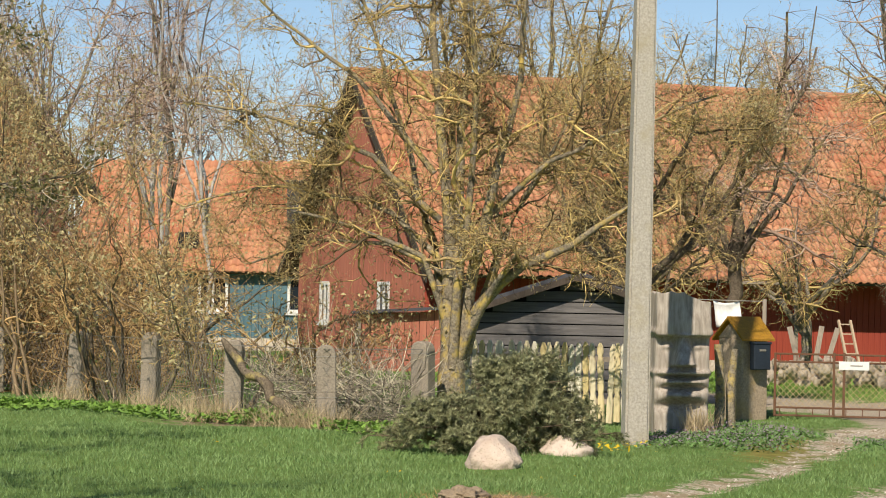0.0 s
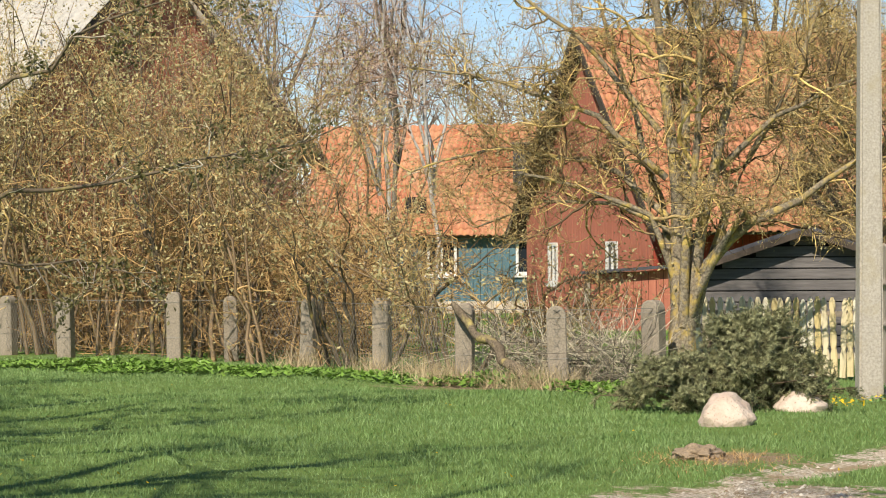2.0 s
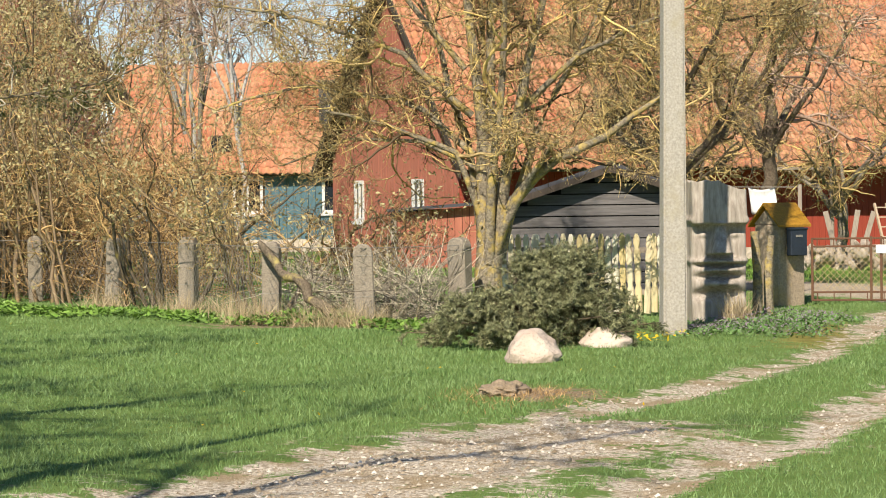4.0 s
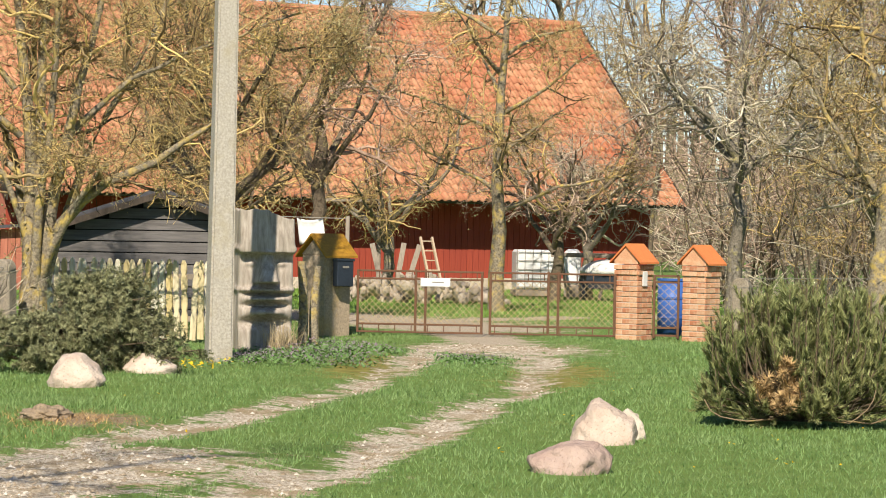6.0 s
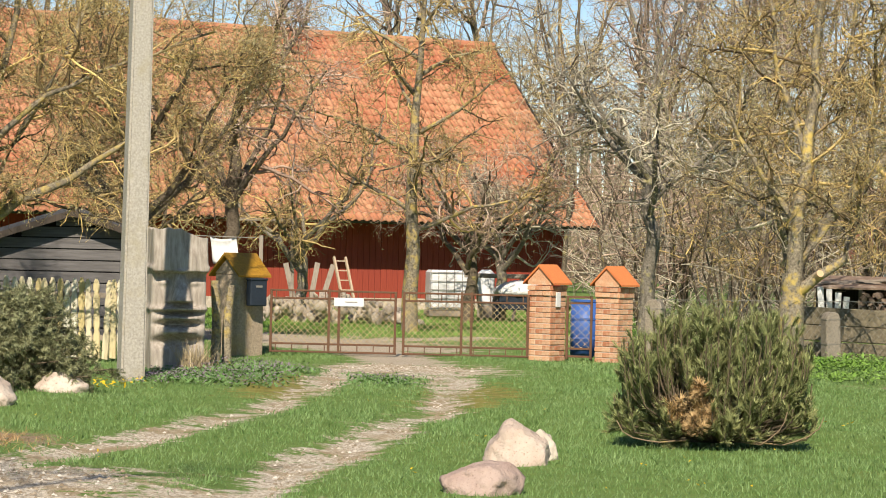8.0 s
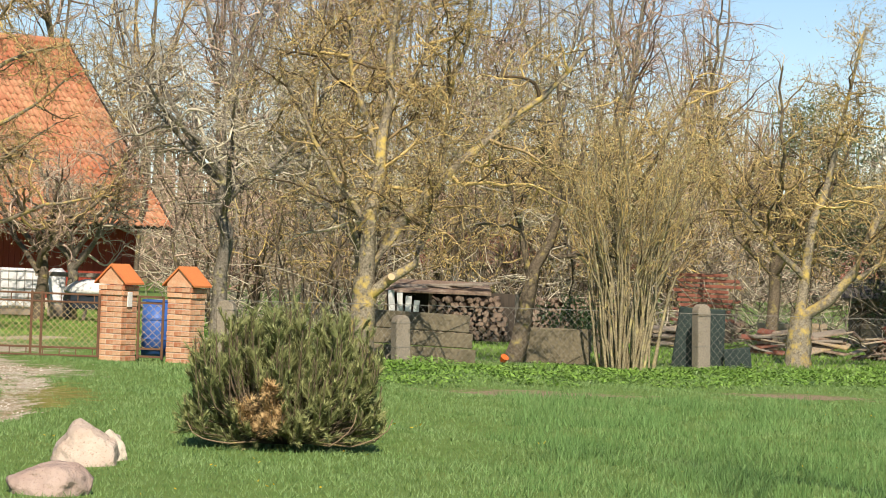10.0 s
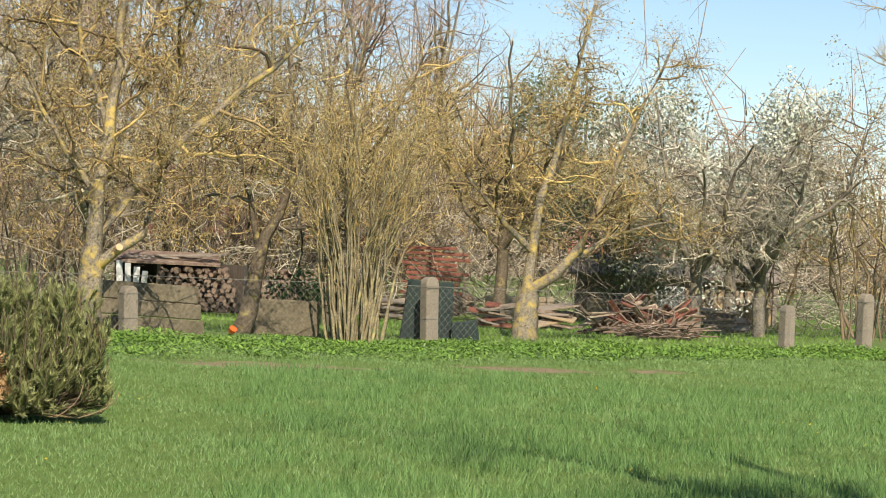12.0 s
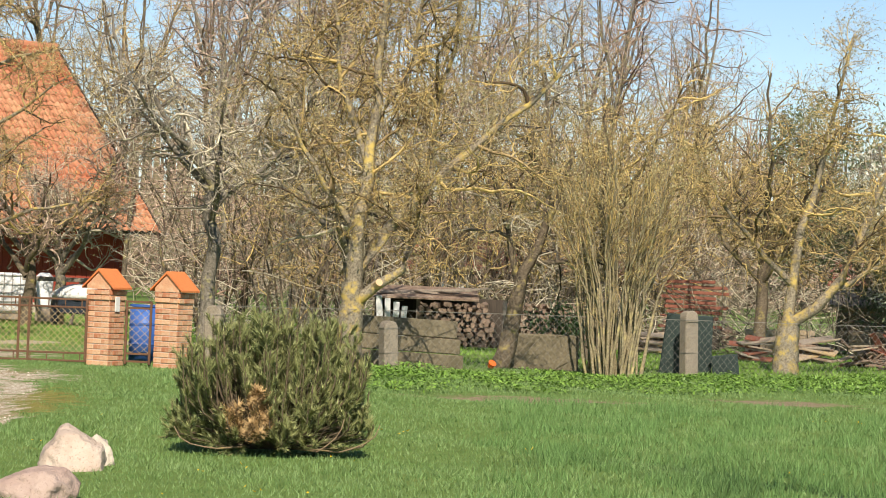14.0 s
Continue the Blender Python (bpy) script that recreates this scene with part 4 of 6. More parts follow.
    # budding tree outside the hedge, whose boughs reach across it
    stems = [([(0, 0, -0.1), (0.1, 0, 1.6), (0.0, 0.1, 3.2), (0.2, 0, 6.5)], 0.16, 0.03),
             ([(0.1, 0, 1.7), (0.9, 0.3, 2.3), (2.1, 0.7, 2.4), (3.5, 1.0, 2.7), (4.4, 1.2, 2.95)], 0.05, 0.012),
             ([(0.0, 0, 2.7), (0.8, -0.2, 3.3), (1.9, -0.4, 3.75), (2.9, -0.4, 4.1), (3.7, -0.3, 4.2)], 0.05, 0.012),
             ([(0.1, 0, 1.3), (0.8, 0.0, 1.6), (1.6, 0.2, 1.55), (2.5, 0.3, 1.5)], 0.04, 0.01),
             ([(0.0, 0, 3.3), (0.9, 0.2, 4.3), (2.1, 0.4, 4.9), (3.4, 0.5, 4.9)], 0.05, 0.012),
             ([(0.0, 0, 3.0), (-1.0, 0.2, 4.0), (-2.2, 0.4, 4.8)], 0.05, 0.012),
             ([(0.0, 0, 2.4), (-0.9, -0.4, 3.2), (-2.2, -0.8, 3.6)], 0.05, 0.012)]
    plan = [dict(per=8, len=1.0, angle=50, thin=0.011, up=-0.01, wiggle=0.25, umin=0.2), dict(per=6, len=0.42, angle=50, thin=0.0055, k=4, up=-0.02, wiggle=0.4, umin=0.12)]
    tree("budding_tree", "tree with dark boughs and small unfolding leaves", "tree", [(p, a * 0.62, b * 0.6) for p, a, b in stems], 141, M_BARK, M_TWIG_GREY, plan, (-12.05, 25.9, 0), leaves=(14, 0.028, 0.04), leaf_mat=M_BUDLEAF, bend=0.1)
    # weeping birch beside the eye, whose twigs hang into the view
    w = tree("weeping_birch", "weeping birch with thin hanging bare twigs", "tree", [([(0, 0, -0.2), (0.0, 0, 3), (0.1, 0, 7)], 0.16, 0.03), ([(0, 0, 3.2), (-1.2, 0.6, 4.6), (-3.2, 1.3, 4.3)], 0.06, 0.01)],
             121, M_BIRCH, M_TWIG_BROWN, [dict(per=5, len=0.7, angle=40, thin=0.006, up=0.02, umin=0.3), dict(per=3, len=0.4, angle=45, thin=0.003, k=3, up=-0.1, umin=0.2)], (6.9, 7.3, 0))
    rng3 = np.random.default_rng(123)
    n = 13
    x0 = -2.5 - 1.5 * rng3.random(n)
    P = np.stack([np.stack([x0 + 0.05 * k * np.sin(x0 * 9) + 0.05 * np.sin(k * 1.1 + x0 * 7) + 0.05 * rng3.normal(size=n), 1.15 + 0.1 * rng3.normal(size=n), 4.35 - (4.35 - (2.15 + 0.55 * rng3.random(n))) * k / 7], 1) for k in range(8)], 1)
    P[:, :, 2] = 4.35 + (P[:, -1:, 2] - 4.35) * np.linspace(0, 1, 8)
    R = np.tile(np.linspace(0.004, 0.0018, 8), (n, 1))
    q, r = sprout(rng3, P, R, 10, 0.34, 45, 5, 0.002, -0.12, 0.2, 0.35)
    part("hanging_twigs", merged("hanging_twigs", [tubes(P, R, 3), tubes(q, r, 3)]), M_TWIG_BROWN, w)["kind"] = "stuff"


def build_brush():
    """Thickets too fine and far to count."""
    rng = np.random.default_rng(77)
    for name, label, mat, n, x0, x1, y0, y1, slope, top, size, thick in (
            ("thicket", "tangled bare undergrowth behind the yard fence", M_TWIG_GREY, 10000, 4.5, 46.0, 57.0, 75.0, 0.0, 3.4, 1.0, 0.011),
            ("brushwood", "leafless tan brush behind the shrub hedge", M_TWIG_TAN, 11000, -25.0, -11.0, 31.4, 37.5, -0.72, 2.6, 0.6, 0.0075),
            ("dead_stems", "thin grey dead stems in front of the garden tree", M_TWIG_GREY, 900, -8.6, -6.1, 28.9, 30.6, -0.72, 1.0, 0.7, 0.006),
            ("far_brush", "distant grey-brown edge of the bare wood", M_TWIG_BROWN, 6000, -60.0, 70.0, 118.0, 135.0, 0.0, 10.0, 3.0, 0.04)):
        x = x0 + (x1 - x0) * rng.random(n)
        y = y0 + (y1 - y0) * rng.random(n) + slope * x
        z = lie(x, y) + top * (0.75 + 0.25 * np.sin(x * 0.7) * np.sin(x * 0.31 + 1)) * rng.random(n) ** 1.3
        d = rng.normal(size=(n, 3)) * [0.8, 0.8, 0.6] + [0, 0, 0.4]
        d /= np.linalg.norm(d, axis=1, keepdims=True)
        p0 = np.stack([x, y, z], 1)
        L = (size * (0.5 + rng.random(n)))[:, None]
        p1 = p0 + d * L * 0.5
        p2 = p1 + (d + rng.normal(size=(n, 3)) * 0.35) * L * 0.5
        P = np.stack([p0, p1, p2], 1)
        V, F = tubes(P, np.tile([1.0, 0.8, 0.35], (n, 1)) * thick, 3)
        tagged(part(name, raw_mesh(name, V, F), mat), label, "thicket", kind="stuff")


build_brush()
build_trees()


def build_distant_wood():
    """The far edge of the wood, all round the view: an uneven wall of close-set stems."""
    rng = np.random.default_rng(55)
    n = 1500
    a = np.radians(np.linspace(-62, 62, n))
    r = 150 + 6 * rng.random(n)
    h = 7.0 + 1.6 * np.sin(a * 9) + 1.2 * np.sin(a * 23 + 1) + 2.2 * rng.random(n) ** 2
    w = 0.34
    c, s = np.sin(a), np.cos(a)
    x, y = r * c, r * s
    z = np.full(n, -0.6)
    V = np.stack([np.stack([x - w * s, y + w * c, z], 1), np.stack([x + w * s, y - w * c, z], 1), np.stack([x, y + 0.5, z], 1), np.stack([x + 0.1 * rng.normal(size=n), y, h], 1)], 1).reshape(-1, 3)
    i = np.arange(n)[:, None] * 4
    F = np.concatenate([i + [[0, 1, 3]], i + [[1, 2, 3]], i + [[2, 0, 3]]])
    m = Nodes("far_wood", 0.95, spec=0.05)
    col = m.mix(m.ramp(m.noise(0.9, 6), 0.35, 0.65), (0.11, 0.085, 0.06), (0.30, 0.235, 0.165))
    col = m.mix(m.ramp(m.noise(0.12, 3), 0.4, 0.65), col, (0.20, 0.17, 0.10))
    tagged(part("backdrop", raw_mesh("backdrop", V, F), m.done(col)), "far brown edge of a leafless wood", "wood", kind="structure")


build_distant_wood()


# ---- the barn ----
BARN = (-11.9, 69.5, -0.22)          # its near corner; x runs along the long wall, y along the gable
BARN_TURN = 32.0
LONG, DEEP, EAVE, RIDGE = 19.8, 10.2, 3.0, 7.85
PORCH = 0.62                          # how far the long wall stands back under the roof


def sheathing(name, x0, x1, z0, z1, step, material, parent, gaps=(), top=None):
    """Upright boards on the plane y = 0, each a piece of its own; gaps: openings (x0, x1, z0, z1)."""
    w = step - 0.012
    cache = {}
    x = x0
    while x < x1 - 0.02:
        hi = z1 if top is None else top(x + step / 2)
        spans = [(z0, hi)]
        for g0, g1, h0, h1 in gaps:
            if x + w > g0 and x < g1:
                spans = [s for a, b in spans for s in ((a, min(b, h0)), (max(a, h1), b)) if s[1] - s[0] > 0.03]
        for a, b in spans:
            key = (round(a, 2), round(b, 2))
            if key not in cache:
                me = bpy.data.meshes.new("board")
                bm = boxed(0, -0.03, a, w, 0.0, b, 0.004)
                bmesh.ops.recalc_face_normals(bm, faces=bm.faces)
                bm.to_mesh(me)
                bm.free()
                me.materials.append(material)
                cache[key] = me
            ob = new("board", cache[key])
            ob.parent = parent
            ob.location = (x, -0.006 * ((hash(round(x * 50)) % 3) == 0), 0)
        x += step


def window(parent, x0, x1, z0, z1, name="window", panes=2, m=None):
    """A white casement on the plane y = 0, with a sill."""
    root = new(name)
    root.parent = parent
    if m is not None:
        root.matrix_basis = m
    f = 0.07
    bm = boxed(x0 - f, -0.06, z0 - f, x0 + 0.02, 0.04, z1 + f)
    box(bm, x1 - 0.02, -0.06, z0 - f, x1 + f, 0.04, z1 + f)
    box(bm, x0 + 0.02, -0.055, z1 - 0.02, x1 - 0.02, 0.04, z1 + f)
    box(bm, x0 + 0.02, -0.055, z0 - f, x1 - 0.02, 0.04, z0 + 0.02)
    part("window_frame", bm, M_WHITE, root)
    for i in range(1, panes):
        c = x0 + (x1 - x0) * i / panes
        part("mullion", boxed(c - 0.035, -0.05, z0 + 0.02, c + 0.035, 0.03, z1 - 0.02), M_WHITE, root)
    part("sill", boxed(x0 - 0.14, -0.12, z0 - f - 0.09, x1 + 0.14, 0.02, z0 - f), M_WHITE, root)
    part("pane", boxed(x0 + 0.01, 0.0, z0 + 0.01, x1 - 0.01, 0.012, z1 - 0.01), M_GLASS, root)
    return root


def tile_mesh(w, l):
    """One S-shaped pantile, y up the slope."""
    xs = np.linspace(0, w, 7)
    prof = 0.035 * np.sin(np.linspace(0, 2 * np.pi, 7))
    V, F = [], []
    for y, dz in ((0.0, 0.028), (l, 0.0)):
        for x, p in zip(xs, prof):
            V.append((x, y, p + dz))
    for x, p in zip(xs, prof):
        V.append((x, 0.0, p + 0.006))
    F = [(i, i + 1, i + 8, i + 7) for i in range(6)] + [(i, i + 14, i + 15, i + 1) for i in range(6)]
    me = raw_mesh("roof_tile", V, np.array(F))
    me.materials.append(M_TILE)
    return me


def tiled_slope(parent, length, rise, tw, tl, m, near=(0, 0), sag=0.0):
    """Rows of tiles on a slope; those in the near stretch are pieces, the rest is one part."""
    rng = np.random.default_rng(int(length * 100))
    me = tile_mesh(tw * 1.06, tl * 1.18)
    base = np.empty(len(me.vertices) * 3, dtype=np.float32)
    me.vertices.foreach_get("co", base)
    base = base.reshape(-1, 3)
    faces = np.array([p.vertices[:] for p in me.polygons])
    cols, rows = round(length / tw), round(rise / tl)
    V, F, off, count = [], [], 0, 0
    for r in range(rows):
        for c in range(cols):
            x, y = c * length / cols, r * rise / rows
            dz = -sag * math.sin(math.pi * x / length) + 0.012 * rng.normal() * 0.6
            tilt = rng.normal() * 0.012
            if near[0] <= c < near[1] and 3 <= r < 3 + 300 // max(1, near[1] - near[0]) and count < 300:
                ob = new("roof_tile", me)
                ob.parent = parent
                ob.matrix_basis = m @ pose(x, y, dz + 0.02, 0, 0, math.degrees(tilt))
                count += 1
            else:
                p = base + [x, y, dz + 0.02]
                p[:, 2] += (base[:, 0] - tw / 2) * tilt * 2
                V.append(p)
                F.append(faces + off)
                off += len(base)
    rest = raw_mesh("roof_tiles", np.concatenate(V), np.concatenate(F))
    ob = part("roof_tiles", rest, M_TILE_REST, parent)
    ob.matrix_basis = m
    ob["kind"] = "stuff"


def island_tiles():
    n = Nodes("clay_tiles_joined", 0.8, spec=0.25)
    c = n.mix(n.island(), (0.45, 0.195, 0.105), (0.58, 0.30, 0.165))
    c = n.mix(n.ramp(n.noise(0.35, 3), 0.45, 0.7), c, (0.45, 0.14, 0.07))
    c = n.mix(n.ramp(n.noise(1.5, 5), 0.6, 0.8), c, (0.62, 0.33, 0.10))
    c = n.mix(n.math("MULTIPLY", n.ramp(n.noise(25, 4), 0.5, 0.8), 0.5), c, (0.22, 0.09, 0.04))
    n.bump(n.noise(40, 4), 0.006)
    return n.done(c)


M_TILE_REST = island_tiles()


def slope_pose(x, y, z, run, rise, back=False):
    """Pose of a roof slope: x along the eave, y up the slope."""
    a = math.degrees(math.atan2(rise, run))
    return pose(x, y, z, a, 0, 0) if not back else pose(x, y, z, 0, 0, 180) @ pose(0, 0, 0, a, 0, 0)


def build_barn():
    b = thing("barn", "long red wooden barn with an orange pantile roof", "barn", *BARN, BARN_TURN)
    part("foundation", boxed(-0.05, PORCH - 0.05, -0.3, LONG + 0.05, DEEP + 0.05, 0.3), M_FIELDSTONE, b)
    mid = DEEP * 0.5
    shell = prism([(PORCH + 0.02, 0.3), (PORCH + 0.02, EAVE + 0.5), (mid, RIDGE - 0.25), (DEEP - 0.02, EAVE - 0.05), (DEEP - 0.02, 0.3)], 0.02, LONG - 0.02)
    bmesh.ops.transform(shell, matrix=Matrix(((0, 1, 0, 0), (1, 0, 0, 0), (0, 0, 1, 0), (0, 0, 0, 1))), verts=shell.verts)
    part("core", shell, M_DARKWOOD, b)
    wall = new("long_wall")
    wall.parent = b
    wall.matrix_basis = pose(0, PORCH, 0)
    sheathing("board", 0.0, LONG, 0.3, EAVE + 0.42, 0.19, M_RED, wall)
    gable = new("gable_wall")
    gable.parent = b
    gable.matrix_basis = pose(0, DEEP, 0, 0, 0, -90)
    wins = ((1.9, 2.5, 1.15, 2.15), (6.4, 7.1, 1.15, 2.15))
    rise = (RIDGE - EAVE) / mid
    sheathing("board", 0.0, DEEP - PORCH, 0.3, 0, 0.2, M_REDWALL, gable, [(a - 0.05, c + 0.05, d - 0.05, e + 0.05) for a, c, d, e in wins],
              top=lambda x: EAVE - 0.1 + rise * min(x, DEEP - x))
    for w in wins:
        window(b, *w, panes=2, m=gable.matrix_basis)
    # roof: deck, tiles, verge boards
    over, side = 0.62, 0.45
    s = math.hypot(mid + over, (mid + over) * rise)
    for back in (False, True):
        x, y = (-side, -over) if not back else (LONG + side, DEEP + over)
        m = slope_pose(x, y, EAVE - over * rise, mid + over, (mid + over) * rise, back)
        deck = part("roof_deck", boxed(0, 0.02, -0.10, LONG + 2 * side, s, -0.02), M_DARKWOOD, b)
        deck.matrix_basis = m
        if not back:
            tiled_slope(b, LONG + 2 * side, s, 0.235, 0.31, m, (40, 58))
        else:
            cover = part("rear_roof", boxed(0, 0, -0.015, LONG + 2 * side, s, 0.03), M_TILE_REST, b)
            cover.matrix_basis = m
    ridge = bmesh.new()
    bmesh.ops.create_cone(ridge, cap_ends=True, segments=10, radius1=0.15, radius2=0.15, depth=LONG + 2 * side, matrix=pose(LONG / 2, mid, RIDGE + 0.02, 0, 90, 0))
    part("ridge_tiles", ridge, M_TILE_REST, b)
    for x in (-side - 0.04, LONG + side):
        for sgn in (-1, 1):
            y0 = mid + sgn * (mid + over)
            bm = prism([(y0, EAVE - over * rise - 0.22), (mid, RIDGE - 0.2), (mid, RIDGE + 0.1), (y0, EAVE - over * rise + 0.08)], x, x + 0.04)
            bmesh.ops.transform(bm, matrix=Matrix(((0, 1, 0, 0), (1, 0, 0, 0), (0, 0, 1, 0), (0, 0, 0, 1))), verts=bm.verts)
            part("verge_board", bm, M_DARKWOOD, b)


build_barn()


# ---- the pale-roofed outbuilding behind the hedge ----
def build_outbuilding():
    m_sheet = plain("pale_sheet", (0.56, 0.53, 0.46), 0.8, 2.0, 0.85, stain=(0.40, 0.37, 0.29))
    b = thing("outbuilding", "red boarded outbuilding with a pale sheet roof", "barn", -21.8, 49.4, -0.12, 64.0)
    W, L, E, A = 9.0, 11.0, 4.2, 8.1                       # x along the gable, y away from it
    half = W / 2
    part("foundation", boxed(-0.05, -0.05, -0.3, W + 0.05, L, 0.3), M_WHITE, b)
    part("core", prism([(0.03, 0.3), (W - 0.03, 0.3), (W - 0.03, E - 0.1), (half, A - 0.15), (0.03, E - 0.1)], 0.03, L), M_DARKWOOD, b)
    gable = new("gable_wall")
    gable.parent = b
    sheathing("board", 0.0, W, 0.3, 0, 0.2, M_REDWALL, gable, top=lambda x: E - 0.12 + (A - E) / half * min(x, W - x))
    side = new("side_wall")
    side.parent = b
    side.matrix_basis = pose(0, L, 0, 0, 0, -90)
    sheathing("board", 0.0, L, 0.3, E - 0.1, 0.2, M_REDWALL, side)
    rise = (A - E) / half
    for sgn in (-1, 1):
        x1, z1 = half + sgn * (half + 0.5), E - 0.5 * rise
        n = 40
        V = []
        for i in range(n * 4 + 1):
            y, w = -0.55 + (L + 1.0) * i / (n * 4), 0.025 * math.sin(i * math.pi / 2)
            V += [(half, y, A + w + 0.03), (x1, y, z1 + w + 0.03)]
        F = [(2 * i, 2 * i + 1, 2 * i + 3, 2 * i + 2) for i in range(n * 4)]
        ob = part("roof_sheet", raw_mesh("roof_sheet", V, np.array(F)), m_sheet, b)
        ob.modifiers.new("thickness", "SOLIDIFY").thickness = 0.012
        part("barge_board", prism([(half, A - 0.25), (x1, z1 - 0.25), (x1, z1 - 0.02), (half, A - 0.02)], -0.52, -0.47), M_DARKWOOD, b)


build_outbuilding()


# ---- the teal house behind ----
def build_house():
    h = thing("house", "teal boarded house with an orange tile roof", "house", -26.9, 88.0, -0.25, 4.0)
    L, D, E, R = 9.5, 8.0, 2.9, 6.35
    part("foundation", boxed(-0.05, -0.06, -0.2, L, D, 0.42), M_FIELDSTONE, h)
    part("core", boxed(0, 0.03, 0.4, L, D, E), M_DARKWOOD, h)
    wall = new("wall")
    wall.parent = h
    wins = ((4.05, 4.9, 1.35, 2.35), (7.0, 7.85, 1.35, 2.35), (1.0, 1.85, 1.35, 2.35))
    sheathing("board", 0.0, L, 0.4, E, 0.24, M_BLUE, wall, [(a - 0.05, c + 0.05, d - 0.05, e + 0.05) for a, c, d, e in wins])
    for w in wins:
        window(h, *w)
    m = slope_pose(-0.4, -0.5, E - 0.35, 4.5, R - E + 0.35)
    s = math.hypot(4.5, R - E + 0.35)
    part("roof_deck", boxed(0, 0.02, -0.1, L + 0.8, s, -0.02), M_DARKWOOD, h).matrix_basis = m
    tiled_slope(h, L + 0.8, s, 0.24, 0.32, m, (30, 42))
    m2 = slope_pose(L + 0.4, D + 0.5, E - 0.35, 4.5, R - E + 0.35, True)
    part("rear_roof", boxed(0, 0, -0.1, L + 0.8, s, 0.03), M_TILE_REST, h).matrix_basis = m2
    d = new("dormer")
    d.parent = h
    part("dormer_roof", beam((6.6, 1.7, R - 0.75), (9.3, 1.7, R - 0.75), 1.9, 0.06), M_FELT, d)
    part("dormer_wall", boxed(6.7, 0.95, E + 1.3, 9.2, 1.05, R - 0.8), M_FELT, d)
    part("skylight", boxed(3.2, 0.28, E + 0.42, 3.9, 0.36, E + 0.95, 0.0), M_GLASS, h)
    part("chimney", boxed(7.2, 3.8, R - 0.4, 7.8, 4.4, R + 0.45), M_BRICK, h)


build_house()


# ---- sheds ----
def build_sheds():
    s = thing("garden_shed", "weathered grey board shed with a felt roof", "shed", -6.75, 42.0, 0, 6.0)
    W, D, E, A = 3.5, 2.6, 1.42, 2.0
    part("core", prism([(0.03, 0), (W - 0.03, 0), (W - 0.03, E - 0.05), (W / 2, A - 0.08), (0.03, E - 0.05)], 0.03, D), M_BLACK, s)
    z = 0.05
    rng = random.Random(4)
    while z < A - 0.1:
        hi = min(z + 0.165, A - 0.06)
        half = W / 2 if hi < E else W / 2 * (A - hi) / (A - E)
        if half > 0.12:
            part("board", boxed(W / 2 - half, -0.03 + rng.random() * 0.01, z, W / 2 + half, 0.02, hi - 0.012, 0.004), M_GREYWOOD, s)
        z += 0.17
    for x in (0.0, W - 0.1, W * 0.72):
        part("corner_board", boxed(x, -0.055, 0, x + 0.1, -0.03, E - 0.05), M_GREYWOOD, s)
    for sgn in (-1, 1):
        x1 = W / 2 + sgn * (W / 2 + 0.25)
        z1 = E - 0.25 * (A - E) / (W / 2)
        part("roof_sheet", prism([(W / 2, A), (x1, z1), (x1, z1 + 0.06), (W / 2, A + 0.06)], -0.3, D + 0.2), M_FELT, s)
        part("barge_board", prism([(W / 2, A - 0.1), (x1, z1 - 0.1), (x1, z1), (W / 2, A)], -0.33, -0.29), M_DARKWOOD, s)
    r = thing("lean_to", "low red board lean-to with a dark felt roof", "shed", -13.1, 66.0, -0.2, 12.0)
    part("core", boxed(0.03, 0.03, 0, 2.5, 2.0, 1.42), M_BLACK, r)
    for i in range(14):
        part("board", boxed(i * 0.18, -0.02, 0.0, i * 0.18 + 0.17, 0.02, 1.36 + 0.012 * i, 0.004), M_REDWALL, r)
    part("roof", beam((-0.2, 0.9, 1.40), (2.75, 0.9, 1.60), 2.4, 0.06), M_FELT, r)
    part("post", boxed(-0.12, -0.1, 0, 0.02, 0.02, 1.36), M_OLDWOOD, r)


build_sheds()


# ---- pole, gate, fences ----
def build_pole():
    p = thing("utility_pole", "tall grey concrete utility pole with rough faces", "utility pole", -3.03, 31.25, 0, 18.0)
    bm = bmesh.new()
    r = bmesh.ops.create_cone(bm, cap_ends=True, segments=4, radius1=0.195, radius2=0.13, depth=9.5, matrix=pose(0, 0, 4.55, 0, 0, 45))
    bmesh.ops.bevel(bm, geom=bm.edges[:], offset=0.025, segments=2, affect="EDGES")
    part("shaft", bm, M_CONCRETE, p)
    p.matrix_basis = pose(-3.03, 31.25, 0, 0, 0.4, 18)


build_pole()


def brick_mesh(w):
    me = bpy.data.meshes.new("brick")
    bm = boxed(-w / 2, -0.057, 0.0, w / 2, 0.057, 0.064, 0.006)
    bmesh.ops.recalc_face_normals(bm, faces=bm.faces)
    bm.to_mesh(me)
    bm.free()
    me.materials.append(M_BRICK)
    return me


BRICK, HALF_BRICK = brick_mesh(0.246), brick_mesh(0.122)


